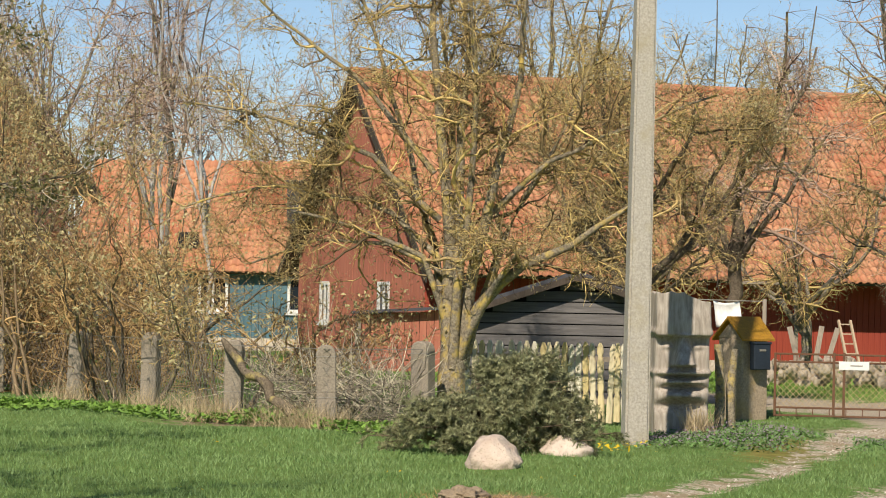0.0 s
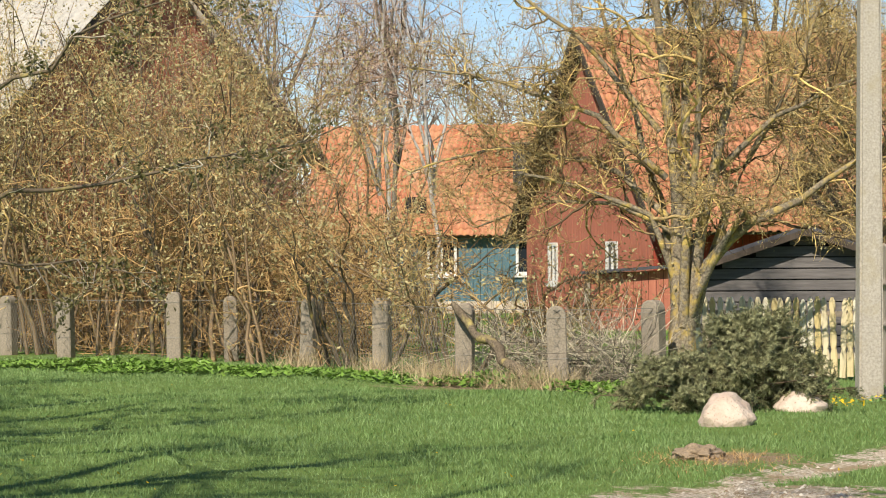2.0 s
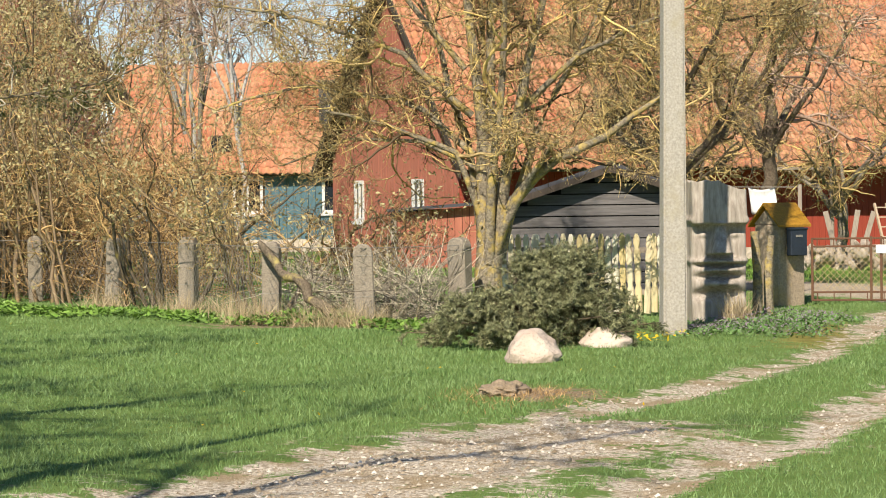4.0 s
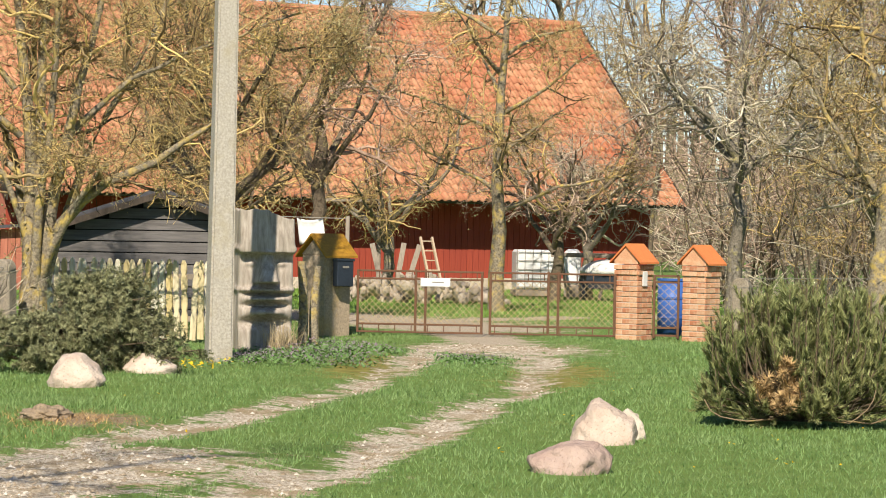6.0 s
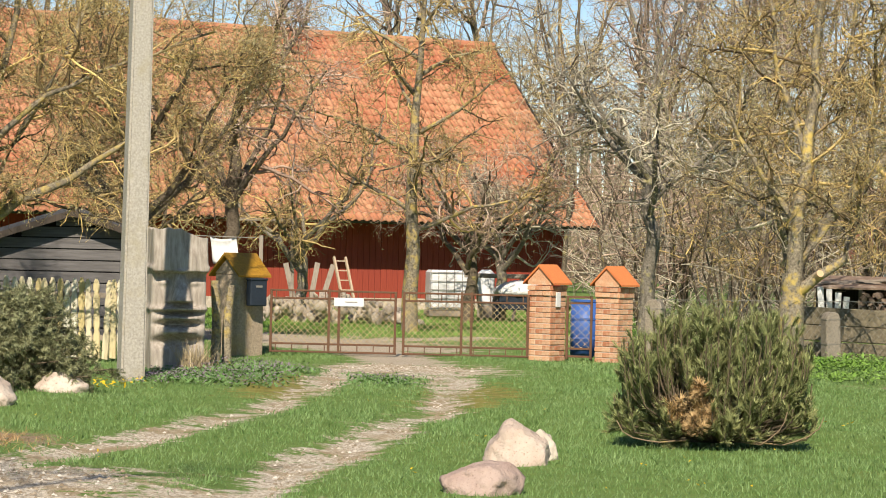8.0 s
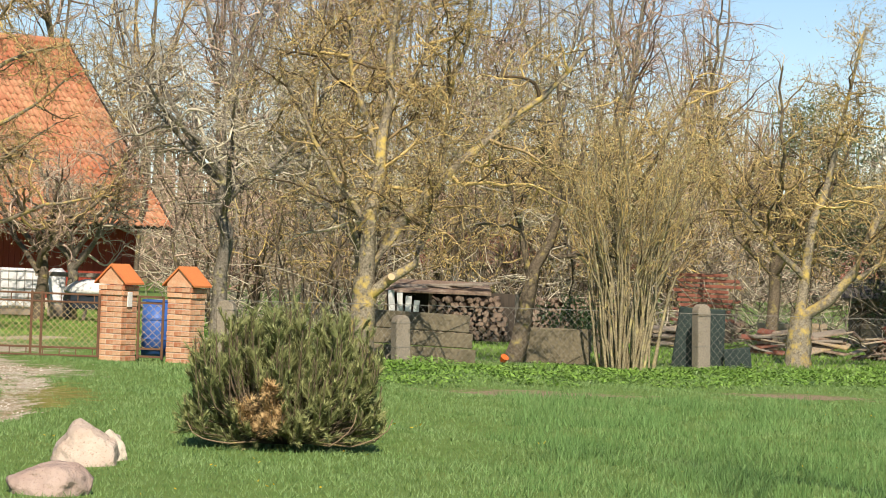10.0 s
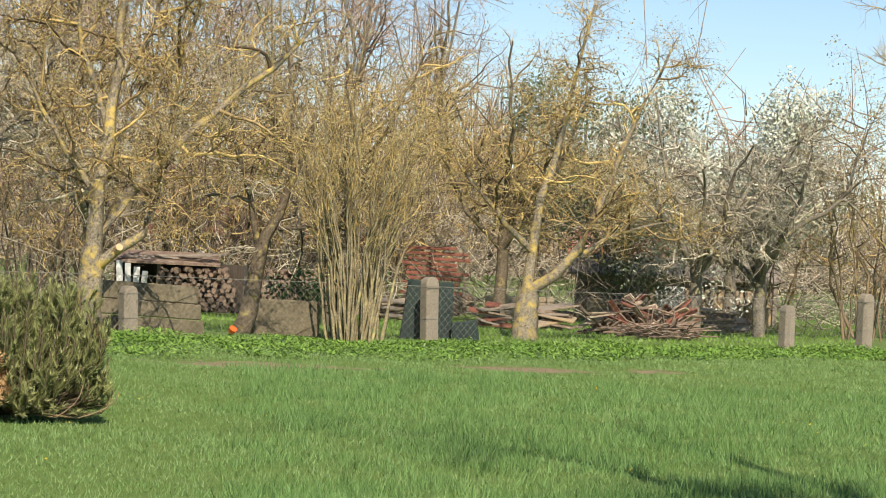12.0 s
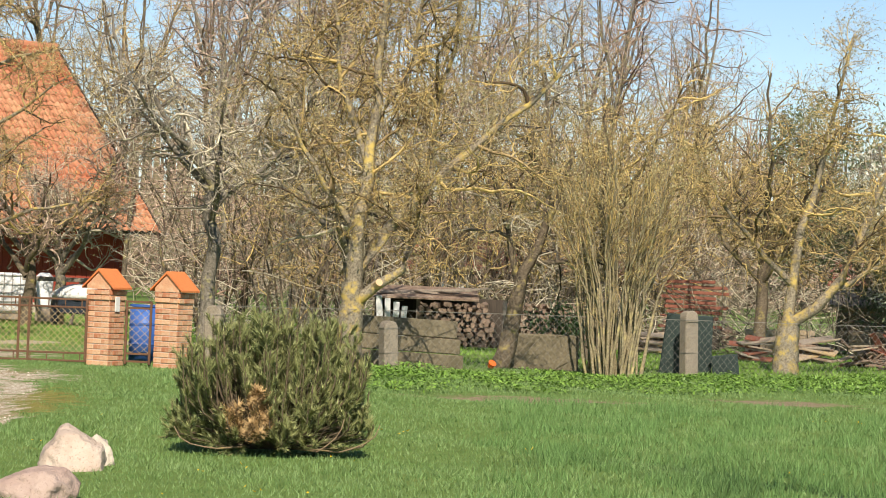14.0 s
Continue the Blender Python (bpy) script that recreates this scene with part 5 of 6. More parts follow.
def gate_pillar(x, y, turn, label):
    g = thing("gate_pillar", label, "gate pillar", x, y, 0, turn, "brick gate pillars")
    part("mortar_core", boxed(-0.184, -0.184, -0.1, 0.184, 0.184, 1.06), M_MORTAR, g)
    rng = random.Random(int(x * 10))
    for c in range(14):
        z = c * 0.0765
        grow = 0.02 if c >= 12 else 0.0
        for k in range(4):
            flip = -1 if (c + k) % 2 else 1
            for me, off in ((BRICK, -0.064 * flip), (HALF_BRICK, 0.128 * flip)):
                ob = new("brick", me)
                ob.parent = g
                ob.matrix_basis = pose(0, 0, z, 0, 0, 90 * k) @ pose(off, -0.133 - grow - rng.random() * 0.007, rng.gauss(0, 0.0015), 0, 0, rng.gauss(0, 0.8))
    # gabled head and tiled cap, ridge along y
    part("head", prism([(-0.2, 1.07), (0.2, 1.07), (0.205, 1.12), (0, 1.32), (-0.205, 1.12)], -0.195, 0.195), M_BRICK, g)
    for sgn in (-1, 1):
        part("cap_tile", prism([(0.0, 1.325), (sgn * 0.27, 1.075), (sgn * 0.27, 1.10), (0.0, 1.36)], -0.225, 0.225), M_CAP, g, "orange clay cap")
    return g


M_CAP = plain("cap_clay", (0.68, 0.22, 0.07), 0.8, 6, 0.8, stain=(0.50, 0.13, 0.05))


def build_gate():
    a = gate_pillar(2.05, 39.3, -38.0, "square brick gate pillar with a gabled clay cap and plate")
    b = gate_pillar(2.98, 39.0, -38.0, "square brick gate pillar with a gabled clay cap")
    part("plate", boxed(-0.09, -0.222, 0.76, 0.02, -0.205, 0.97, 0.004, pose(0, 0, 0, 0, 0, 90)), M_WHITE, a, "small white enamel plate")
    # plastered pillar with the letter box
    p = thing("plastered_pillar", "old plastered pillar with a yellow tin roof", "gate pillar", -2.3, 39.3, 0, -46)
    part("shaft", boxed(-0.26, -0.24, -0.1, 0.26, 0.24, 1.12, 0.02), M_PLASTER, p)
    for sgn in (-1, 1):
        part("tin_roof", prism([(0, 1.38), (sgn * 0.33, 1.08), (sgn * 0.33, 1.11), (0, 1.42)], -0.3, 0.3), M_YELLOWTIN, p)
    part("head", prism([(-0.26, 1.12), (0.26, 1.12), (0, 1.34)], -0.24, 0.24), M_PLASTER, p)
    box_ = thing("letter_box", "dark metal letter box on the plastered pillar", "letter box", -2.06, 39.03, 0.68, 32)
    part("body", boxed(-0.13, -0.1, 0, 0.13, 0.04, 0.38, 0.012), M_BOX, box_)
    part("lid", boxed(-0.14, -0.115, 0.36, 0.14, 0.04, 0.39, 0.006), M_BOX, box_)
    part("flap", boxed(-0.05, -0.107, 0.26, 0.05, -0.098, 0.29), M_WIRE, box_)
    # double gate
    left, right = Vector((-1.88, 39.2, 0.0)), Vector((1.8, 39.2, 0.0))
    midp = (left + right) / 2
    for start, end in ((left, midp - Vector((0.03, 0, 0))), (midp + Vector((0.03, 0, 0)), right)):
        d = end - start
        leaf = thing("gate_leaf", "rusty steel gate leaf with chain-link infill", "gate", start.x, start.y, 0, math.degrees(math.atan2(d.y, d.x)), "double gate")
        w = d.length
        for x in (0.02, w / 2 - 0.07, w / 2 + 0.07, w - 0.04):
            part("upright", boxed(x, -0.018, 0.04, x + 0.036, 0.018, 0.94 if x > 0.05 and x < w - 0.1 else 0.92, 0.004), M_RUST, leaf)
        for z in (0.05, 0.16, 0.80, 0.91):
            part("rail", boxed(0.02, -0.014, z - 0.014, w, 0.014, z + 0.014, 0.004), M_RUST, leaf)
        for i in range(8):
            x = 0.1 + i * (w - 0.2) / 7
            part("stub", boxed(x, -0.008, 0.81, x + 0.014, 0.008, 0.91), M_RUST, leaf)
            part("stub", boxed(x, -0.008, 0.05, x + 0.014, 0.008, 0.16), M_RUST, leaf)
        part("mesh", link_mesh(0.07, w - 0.02, 0.17, 0.79, 0.044, 0.005), M_GATEWIRE, leaf)
    sg = thing("gate_sign", "white sign with unreadable dark lettering on the gate", "sign", -0.75, 39.17, 0.70)
    part("panel", boxed(-0.21, -0.012, 0, 0.21, 0.0, 0.12, 0.004), M_WHITE, sg)
    part("text_bar", boxed(-0.05, -0.016, 0.055, 0.12, -0.0125, 0.07), M_WIRE, sg)
    w = thing("wicket_gate", "narrow rusty wicket gate between brick pillars", "gate", 2.32, 39.25, 0, -8)
    for x in (0.0, 0.34):
        part("upright", boxed(x, -0.018, 0.03, x + 0.036, 0.018, 0.92, 0.004), M_RUST, w)
    for z in (0.07, 0.18, 0.82, 0.91):
        part("rail", boxed(0.0, -0.014, z - 0.014, 0.37, 0.014, z + 0.014), M_RUST, w)
    part("mesh", link_mesh(0.04, 0.34, 0.19, 0.8, 0.052, 0.005), M_GATEWIRE, w)
    b = thing("blue_barrel", "blue plastic barrel behind the wicket gate", "barrel", 2.66, 40.3, 0)
    bm = bmesh.new()
    bmesh.ops.create_cone(bm, cap_ends=True, segments=20, radius1=0.21, radius2=0.21, depth=0.85, matrix=pose(0, 0, 0.43))
    bmesh.ops.bevel(bm, geom=[e for e in bm.edges if abs(e.verts[0].co.z - e.verts[1].co.z) < 0.01], offset=0.04, segments=2, affect="EDGES")
    part("body", bm, M_BLUEPLASTIC, b, smooth=True)
    for z in (0.3, 0.58, 0.84):
        bm = bmesh.new()
        bmesh.ops.create_cone(bm, cap_ends=True, segments=20, radius1=0.22, radius2=0.22, depth=0.03, matrix=pose(0, 0, z))
        part("hoop", bm, M_BLUEPLASTIC, b)


def link_mesh(x0, x1, z0, z1, cell, r):
    """Chain-link wire on the plane y = 0: zigzag wires that meet."""
    P = []
    n = int((x1 - x0) / cell)
    rows = max(2, int((z1 - z0) / cell))
    for i in range(n):
        c = x0 + (i + 0.5) * (x1 - x0) / n
        half = (x1 - x0) / n / 2
        P.append([(c + (half if j % 2 == i % 2 else -half), 0.004 * (-1) ** j, z0 + (z1 - z0) * j / rows) for j in range(rows + 1)])
    P = np.array(P)
    V, F = tubes(P, np.full(P.shape[:2], r), 3)
    return raw_mesh("mesh", V, F)


build_gate()


def build_fences():
    # pickets
    f = thing("picket_fence", "faded yellow and cream picket fence with shaped tops", "fence", -6.15, 37.4, 0, 0)
    end = Vector((-3.35, 35.9, 0)) - Vector((-6.15, 37.4, 0))
    turn = math.degrees(math.atan2(end.y, end.x))
    f.matrix_basis = pose(-6.15, 37.4, 0, 0, 0, turn)
    L = end.length
    outline = [(-0.045, 0), (0.045, 0)]
    for z, w in ((0.3, 0.045), (0.36, 0.03), (0.42, 0.045), (0.55, 0.045), (0.61, 0.028), (0.67, 0.045), (0.78, 0.045), (0.84, 0.026), (0.90, 0.045), (0.97, 0.04), (1.03, 0.012)):
        outline.append((w, z))
    outline += [(-x, z) for x, z in outline[:1:-1]]
    bm = prism(outline, -0.012, 0.012)
    bmesh.ops.recalc_face_normals(bm, faces=bm.faces)
    me = bpy.data.meshes.new("picket")
    bm.to_mesh(me)
    bm.free()
    me.materials.append(M_PICKET)
    rng = random.Random(2)
    n = int(L / 0.118)
    for i in range(n):
        ob = new("picket", me)
        ob.parent = f
        ob.matrix_basis = pose(0.05 + i * L / n, 0, 0.02 + rng.gauss(0, 0.008), 0, rng.gauss(0, 1.2), 0)
    for z in (0.25, 0.8):
        part("rail", boxed(0, 0.014, z, L, 0.06, z + 0.07), M_OLDWOOD, f)
    # concrete posts with wire netting
    posts = ((-6.0, 34.4, 1.05), (-7.0, 33.3, 1.0), (-8.45, 34.4, 1.02), (-10.5, 37.85, 1.04), (-12.3, 40.2, 1.0), (-14.1, 41.9, 1.02), (-14.65, 40.8, 1.1), (-17.1, 42.4, 1.0), (-19.0, 44.5, 1.0))
    for i, (x, y, h) in enumerate(posts):
        concrete_post(x, y, h, "weathered concrete fence post with a rounded top", "left fence posts", 33 * i)
    line = [p for i, p in enumerate(posts) if i not in (6,)]
    for (x0, y0, _), (x1, y1, _) in zip(line, line[1:]):
        net(x0, y0, x1, y1, 0.95)
    right = ((3.6, 39.4, 0.9), (6.42, 41.4, 0.74), (11.62, 43.4, 1.05), (19.0, 46.3, 0.8), (21.25, 48.0, 1.05), (25.0, 50.0, 1.0))
    for i, (x, y, h) in enumerate(right):
        concrete_post(x, y, h, "weathered concrete fence post in the netting", "right fence posts", 17 * i)
    for (x0, y0, _), (x1, y1, _) in zip(right, right[1:]):
        net(x0, y0, x1, y1, 0.9)


def concrete_post(x, y, h, label, group, seed):
    p = thing("fence_post", label, "fence post", x, y, 0, (seed * 7) % 40 - 20, group)
    rng = random.Random(seed)
    w = 0.11 + rng.random() * 0.02
    bm = prism([(-w, -0.15), (w, -0.15), (w, h - 0.1), (w * 0.75, h - 0.03), (w * 0.3, h), (-w * 0.3, h), (-w * 0.75, h - 0.03), (-w, h - 0.1)], -0.1, 0.1)
    bmesh.ops.bevel(bm, geom=bm.edges[:], offset=0.015, segments=1, affect="EDGES")
    part("shaft", bm, M_POST, p)
    for z in (h * 0.35, h * 0.85):
        part("wire_tie", boxed(-w - 0.006, -0.106, z, w + 0.006, 0.106, z + 0.008), M_WIRE, p)
    p.matrix_basis = p.matrix_basis @ pose(0, 0, 0, rng.gauss(0, 1.0), rng.gauss(0, 1.2), 0)


def net(x0, y0, x1, y1, h):
    L = math.hypot(x1 - x0, y1 - y0)
    n = thing("wire_netting", "grey chain-link wire netting between fence posts", "fence", x0, y0 - 0.12, 0, math.degrees(math.atan2(y1 - y0, x1 - x0)), "netting bays")
    part("mesh", link_mesh(0, L, 0.05, h, 0.065, 0.0028), M_WIRE, n)
    part("strand", boxed(0, -0.004, h - 0.004, L, 0.004, h + 0.004), M_WIRE, n)


build_fences()


# ---- rocks ----
def rock(name, label, x, y, sx, sy, sz, turn, seed, material, group="", fine=4, cuts=()):
    bm = bmesh.new()
    bmesh.ops.create_icosphere(bm, subdivisions=fine, radius=1.0)
    rng = random.Random(seed)
    planes = [(Vector((rng.gauss(0, 1), rng.gauss(0, 1), rng.gauss(0.2, 0.8))).normalized(), (0.5 if fine > 2 else 0.42) + 0.28 * rng.random()) for _ in range(9 if not cuts else 0)]
    planes += [(Vector(c[:3]).normalized(), c[3]) for c in cuts]
    for v in bm.verts:
        p = v.co.copy()
        for n, d in planes:
            k = p.dot(n) - d
            if k > 0:
                p -= n * k * (0.88 if fine > 2 else 0.97)
        p += v.normal * 0.09 * noise.noise(p * 2.5 + Vector((seed, 0, 0))) + v.normal * 0.06 * noise.noise(p * 6) + v.normal * 0.025 * noise.noise(p * 17)
        v.co = Vector((p.x * sx, p.y * sy, p.z * sz))
    ob = part(name, bm, material, smooth=True)
    ob.matrix_basis = pose(x, y, float(lie(x, y)) + sz * 0.42, 0, 0, turn)
    return tagged(ob, label, "boulder", group)


def build_rocks():
    rock("boulder", "rounded pinkish granite boulder in the grass", -3.87, 26.1, 0.275, 0.24, 0.24, 0, 1, M_GRANITE,
         cuts=((-0.85, -0.2, 0.35, 0.74), (0.7, -0.2, 0.6, 0.66), (0.1, -0.8, 0.5, 0.7), (0.0, 0.0, 1, 0.86), (-0.5, -0.4, 0.75, 0.78)))
    rock("boulder", "low pale granite boulder by the spruce", -3.42, 28.1, 0.27, 0.22, 0.165, 0, 12, M_GRANITE,
         cuts=((-0.6, -0.3, 0.6, 0.62), (0.5, -0.1, 0.85, 0.55), (0.0, -0.9, 0.4, 0.66), (-0.2, 0.0, 1, 0.8)))
    rock("boulder", "angular pale pink granite boulder", 0.87, 20.45, 0.27, 0.24, 0.27, 0, 23, M_GRANITE,
         cuts=((0.45, -0.15, 0.85, 0.5), (-0.8, -0.1, 0.55, 0.62), (-0.1, -0.3, 1, 0.58), (0.1, -0.85, 0.5, 0.5), (0.95, -0.25, 0.1, 0.8), (-0.5, -0.7, 0.4, 0.62)))
    rock("boulder", "flat pink granite boulder beside the track", 0.55, 17.85, 0.28, 0.22, 0.175, -10, 14, M_PINKSTONE,
         cuts=((0.75, -0.35, 0.45, 0.6), (-0.45, -0.1, 0.9, 0.55), (0.15, -0.2, 1, 0.62), (-0.2, -0.85, 0.5, 0.55), (0.9, -0.5, -0.1, 0.66)))
    rock("boulder", "small grey stone behind the angular boulder", 1.08, 20.85, 0.13, 0.12, 0.17, 10, 5, M_FIELDSTONE,
         cuts=((0.4, -0.3, 0.8, 0.6), (-0.6, -0.3, 0.7, 0.6), (0.1, -0.9, 0.3, 0.6), (0.9, 0, 0.3, 0.7)))
    mound = bmesh.new()
    bmesh.ops.create_icosphere(mound, subdivisions=5, radius=1.0)
    for v in mound.verts:
        k = 1 + 0.3 * noise.noise(v.co * 2.2) + 0.12 * noise.noise(v.co * 6) + 0.08 * noise.noise(v.co * 15)
        v.co = Vector((v.co.x * 0.19 * k, v.co.y * 0.24 * k, v.co.z * 0.085 * k))
    ob = part("soil_mound", mound, M_DIRT, smooth=True)
    ob.matrix_basis = pose(-3.42, 21.5, float(lie(-3.42, 21.5)) + 0.01)
    tagged(ob, "small crumbly molehill of dry brown soil", "molehill")
    r2 = np.random.default_rng(15)
    n = 900
    x, y = -3.3 + 0.3 * r2.normal(size=n), 21.3 + 0.5 * r2.normal(size=n)
    me = raw_mesh("withered_grass", *blades(r2, x, y, 0.02 + 0.05 * r2.random(n), np.full(n, 0.007), 2.5))
    tagged(part("withered_grass", me, M_TWIG_TAN), "withered straw-coloured grass round the molehill", "grass", kind="stuff")
    rng = random.Random(9)
    for i in range(150):
        u = rng.random()
        x, y = -3.6 + 4.0 * u, 59.6 + rng.gauss(0, 0.35)
        h = 0.55 * math.sin(math.pi * min(1, u * 1.1)) ** 0.5 * rng.random()
        s = 0.09 + 0.10 * rng.random()
        ob = STONES[i % 4].copy()
        scene.collection.objects.link(ob)
        ob.matrix_basis = pose(x, y, float(lie(x, y)) + h + 0.05, rng.random() * 90, rng.random() * 90, rng.random() * 360) @ Matrix.Diagonal((s, s * 0.85, s * 0.7, 1))


STONES = []
for _i in range(4):
    _o = rock("field_stone", "pale field stone in a long heap", -3.0 + _i * 0.8, 59.5, 1, 1, 1, 0, 20 + _i, M_FIELDSTONE, group="stone heap", fine=2)
    _o.data.materials[0] = M_FIELDSTONE
    _o.matrix_basis = pose(-3.0 + _i * 0.8, 59.5, -0.08) @ Matrix.Diagonal((0.16, 0.15, 0.13, 1))
    STONES.append(_o)
build_rocks()


# ---- evergreens ----
M_BARK_DARK = bark("dark_bark", (0.20, 0.15, 0.10), (0.10, 0.075, 0.05), (0.24, 0.19, 0.12), 0.05)

def needle_sprays(rng, P, per, length, width, forward=0.55):
    """Short flat needles along the shoots P."""
    n, k, _ = P.shape
    m = n * per
    idx = np.repeat(np.arange(n), per)
    f = rng.random(m) * (k - 1)
    i0 = np.minimum(f.astype(int), k - 2)
    w = (f - i0)[:, None]
    c = P[idx, i0] * (1 - w) + P[idx, i0 + 1] * w
    t = P[idx, i0 + 1] - P[idx, i0]
    t /= np.linalg.norm(t, axis=1, keepdims=True) + 1e-9
    s = rng.normal(size=(m, 3))
    s -= t * (s * t).sum(1, keepdims=True)
    s /= np.linalg.norm(s, axis=1, keepdims=True) + 1e-9
    d = t * forward + s * (1.4 - forward)
    e = np.cross(t, s) * width
    L = (length * (0.7 + 0.6 * rng.random(m)))[:, None]
    V = np.stack([c - e, c + e, c + d * L], 1).reshape(-1, 3)
    return V, (np.arange(m)[:, None] * 3 + [[0, 1, 2]])


def build_evergreens():
    rng = np.random.default_rng(31)
    # low spreading spruce
    s = thing("young_spruce", "low spreading young spruce with drooping branches", "spruce", -4.25, 28.55, 0)
    stems = []
    for i in range(84):
        a = rng.random() * 6.283
        z0 = 0.04 + 0.66 * rng.random() ** 1.4
        l = (1.15 - 0.75 * z0) * (0.75 + 0.4 * rng.random())
        z0 *= 0.55 if math.cos(a) < -0.1 else 1.0
        c, d = math.cos(a), math.sin(a) * 0.75
        tip = z0 + 0.02 + 0.22 * rng.random()
        x0 = 0.3 * (2 * rng.random() - 1)
        stems.append(resample([(x0, 0.1 * d, z0), (x0 + 0.5 * l * c, 0.5 * l * d, z0 + 0.12), (x0 + l * c, l * d, tip)], 8))
    for i in range(34):
        a, z0, x0 = rng.random() * 6.283, 0.4 + 0.5 * rng.random(), 0.1 + 0.4 * rng.random()
        l = (1.05 - z0) * 0.9
        stems.append(resample([(x0, 0, z0), (x0 + 0.5 * l * math.cos(a), 0.4 * l * math.sin(a), z0 + 0.08), (x0 + l * math.cos(a), 0.8 * l * math.sin(a), z0 + 0.04)], 8))
    for x, h in ((-0.05, 0.85), (0.15, 1.02), (0.3, 0.96), (0.5, 0.88)):
        stems.append(resample([(x * 0.5, 0, 0.1), (x * 0.8, 0, 0.6), (x, 0, h)], 8))
    P = np.stack(stems)
    R = np.tile(np.linspace(0.018, 0.005, 8), (len(P), 1))
    q, r = sprout(rng, P, R, 9, 0.34, 40, 5, 0.006, -0.05, 0.08, 0.25)
    q2, r2 = sprout(rng, q, r, 4, 0.17, 42, 4, 0.004, -0.02, 0.08, 0.2)
    part("trunk", merged("trunk", [tubes(P, R, 5)]), M_BARK_DARK, s)
    part("bough_wood", merged("bough_wood", [tubes(q, r, 3)]), M_BARK_DARK, s)["kind"] = "stuff"
    V, F = needle_sprays(rng, q, 46, 0.045, 0.0048)
    V2, F2 = needle_sprays(rng, q2, 24, 0.042, 0.0048)
    V3, F3 = needle_sprays(rng, P, 60, 0.045, 0.0048)
    part("needles", raw_mesh("needles", np.concatenate([V, V2, V3]), np.concatenate([F, F2 + len(V), F3 + len(V) + len(V2)])), M_SPRUCE, s)
    # bushy mountain pine: upright candles on a boxy crown, with bare boughs at its foot
    p = thing("mountain_pine", "bushy mountain pine with a browned patch", "pine", 2.60, 22.9, 0)
    stems = []
    for i in range(330):
        a, u = rng.random() * 6.283, rng.random() ** 0.5 if i < 230 else 0.8 + 0.2 * rng.random()
        c, d = math.cos(a), math.sin(a)
        x, y = 0.80 * c * u, 0.62 * d * u
        top = (0.92 + 0.22 * rng.random()) * (1 - 0.2 * u ** 4) * (0.30 + 0.70 * rng.random() ** 0.5 if u > 0.66 else 1.0) * (1.0 if i < 230 else 0.3 + 0.35 * rng.random())
        stems.append(resample([(0.12 * c, 0.12 * d, 0.04), (0.65 * x + 0.1 * c, 0.65 * y + 0.1 * d, top * 0.40), (x * 1.06, y * 1.06, top - 0.22 if top > 0.4 else top * 0.55), (x * 1.08, y * 1.08, top)], 8))
    P = np.stack(stems)
    R = np.tile(np.linspace(0.013, 0.006, 8), (len(P), 1))
    q, r = sprout(rng, P, R, 5, 0.2, 44, 4, 0.006, 0.22, 0.08, 0.35)
    part("wood", merged("wood", [tubes(P, R, 4), tubes(q, r, 3)]), M_BARK_DARK, p)
    for c, z in ((-0.8, 0.1), (0.78, 0.16), (0.5, 0.2)):
        b = np.stack([resample([(0.3 * c, -0.3, 0.06), (0.66 * c, -0.55, 0.05), (0.98 * c, -0.58, z), (1.06 * c, -0.5, z + 0.12)], 8)])
        part("bare_bough", merged("bare_bough", [tubes(b, np.linspace(0.009, 0.004, 8)[None], 5)]), M_BARK_TAN, p, "bare pale lower bough")
    tips = np.concatenate([q, resample_all(P[:, 3:6], 4), resample_all(P[:, 5:], 4)])
    e = tips[:, -1]
    hole = (np.hypot((e[:, 0] + 0.42) / 0.13, (e[:, 2] - 0.52) / 0.12) < 1) & (e[:, 1] < -0.1)
    hole |= (np.hypot((e[:, 0] - 0.45) / 0.14, (e[:, 2] - 0.22) / 0.09) < 1) & (e[:, 1] < -0.1)
    brown = (np.hypot((e[:, 0] + 0.26) / 0.17, (e[:, 2] - 0.38) / 0.2) < 1) & (e[:, 1] < -0.15) & ~hole
    V, F = needle_sprays(rng, tips[~brown & ~hole], 64, 0.062, 0.0032, 0.85)
    part("needles", raw_mesh("needles", V, F), M_PINE, p)
    V, F = needle_sprays(rng, tips[brown], 60, 0.075, 0.004)
    part("dry_needles", raw_mesh("dry_needles", V, F), M_PINE_DRY, p, "browned dead needles")


def resample_all(P, k):
    return np.stack([resample(p, k) for p in P])


build_evergreens()


# ---- carved post and loose things in the yard ----
M_LADDER = boards("ladder_wood", (0.58, 0.46, 0.33), (0.40, 0.30, 0.20))


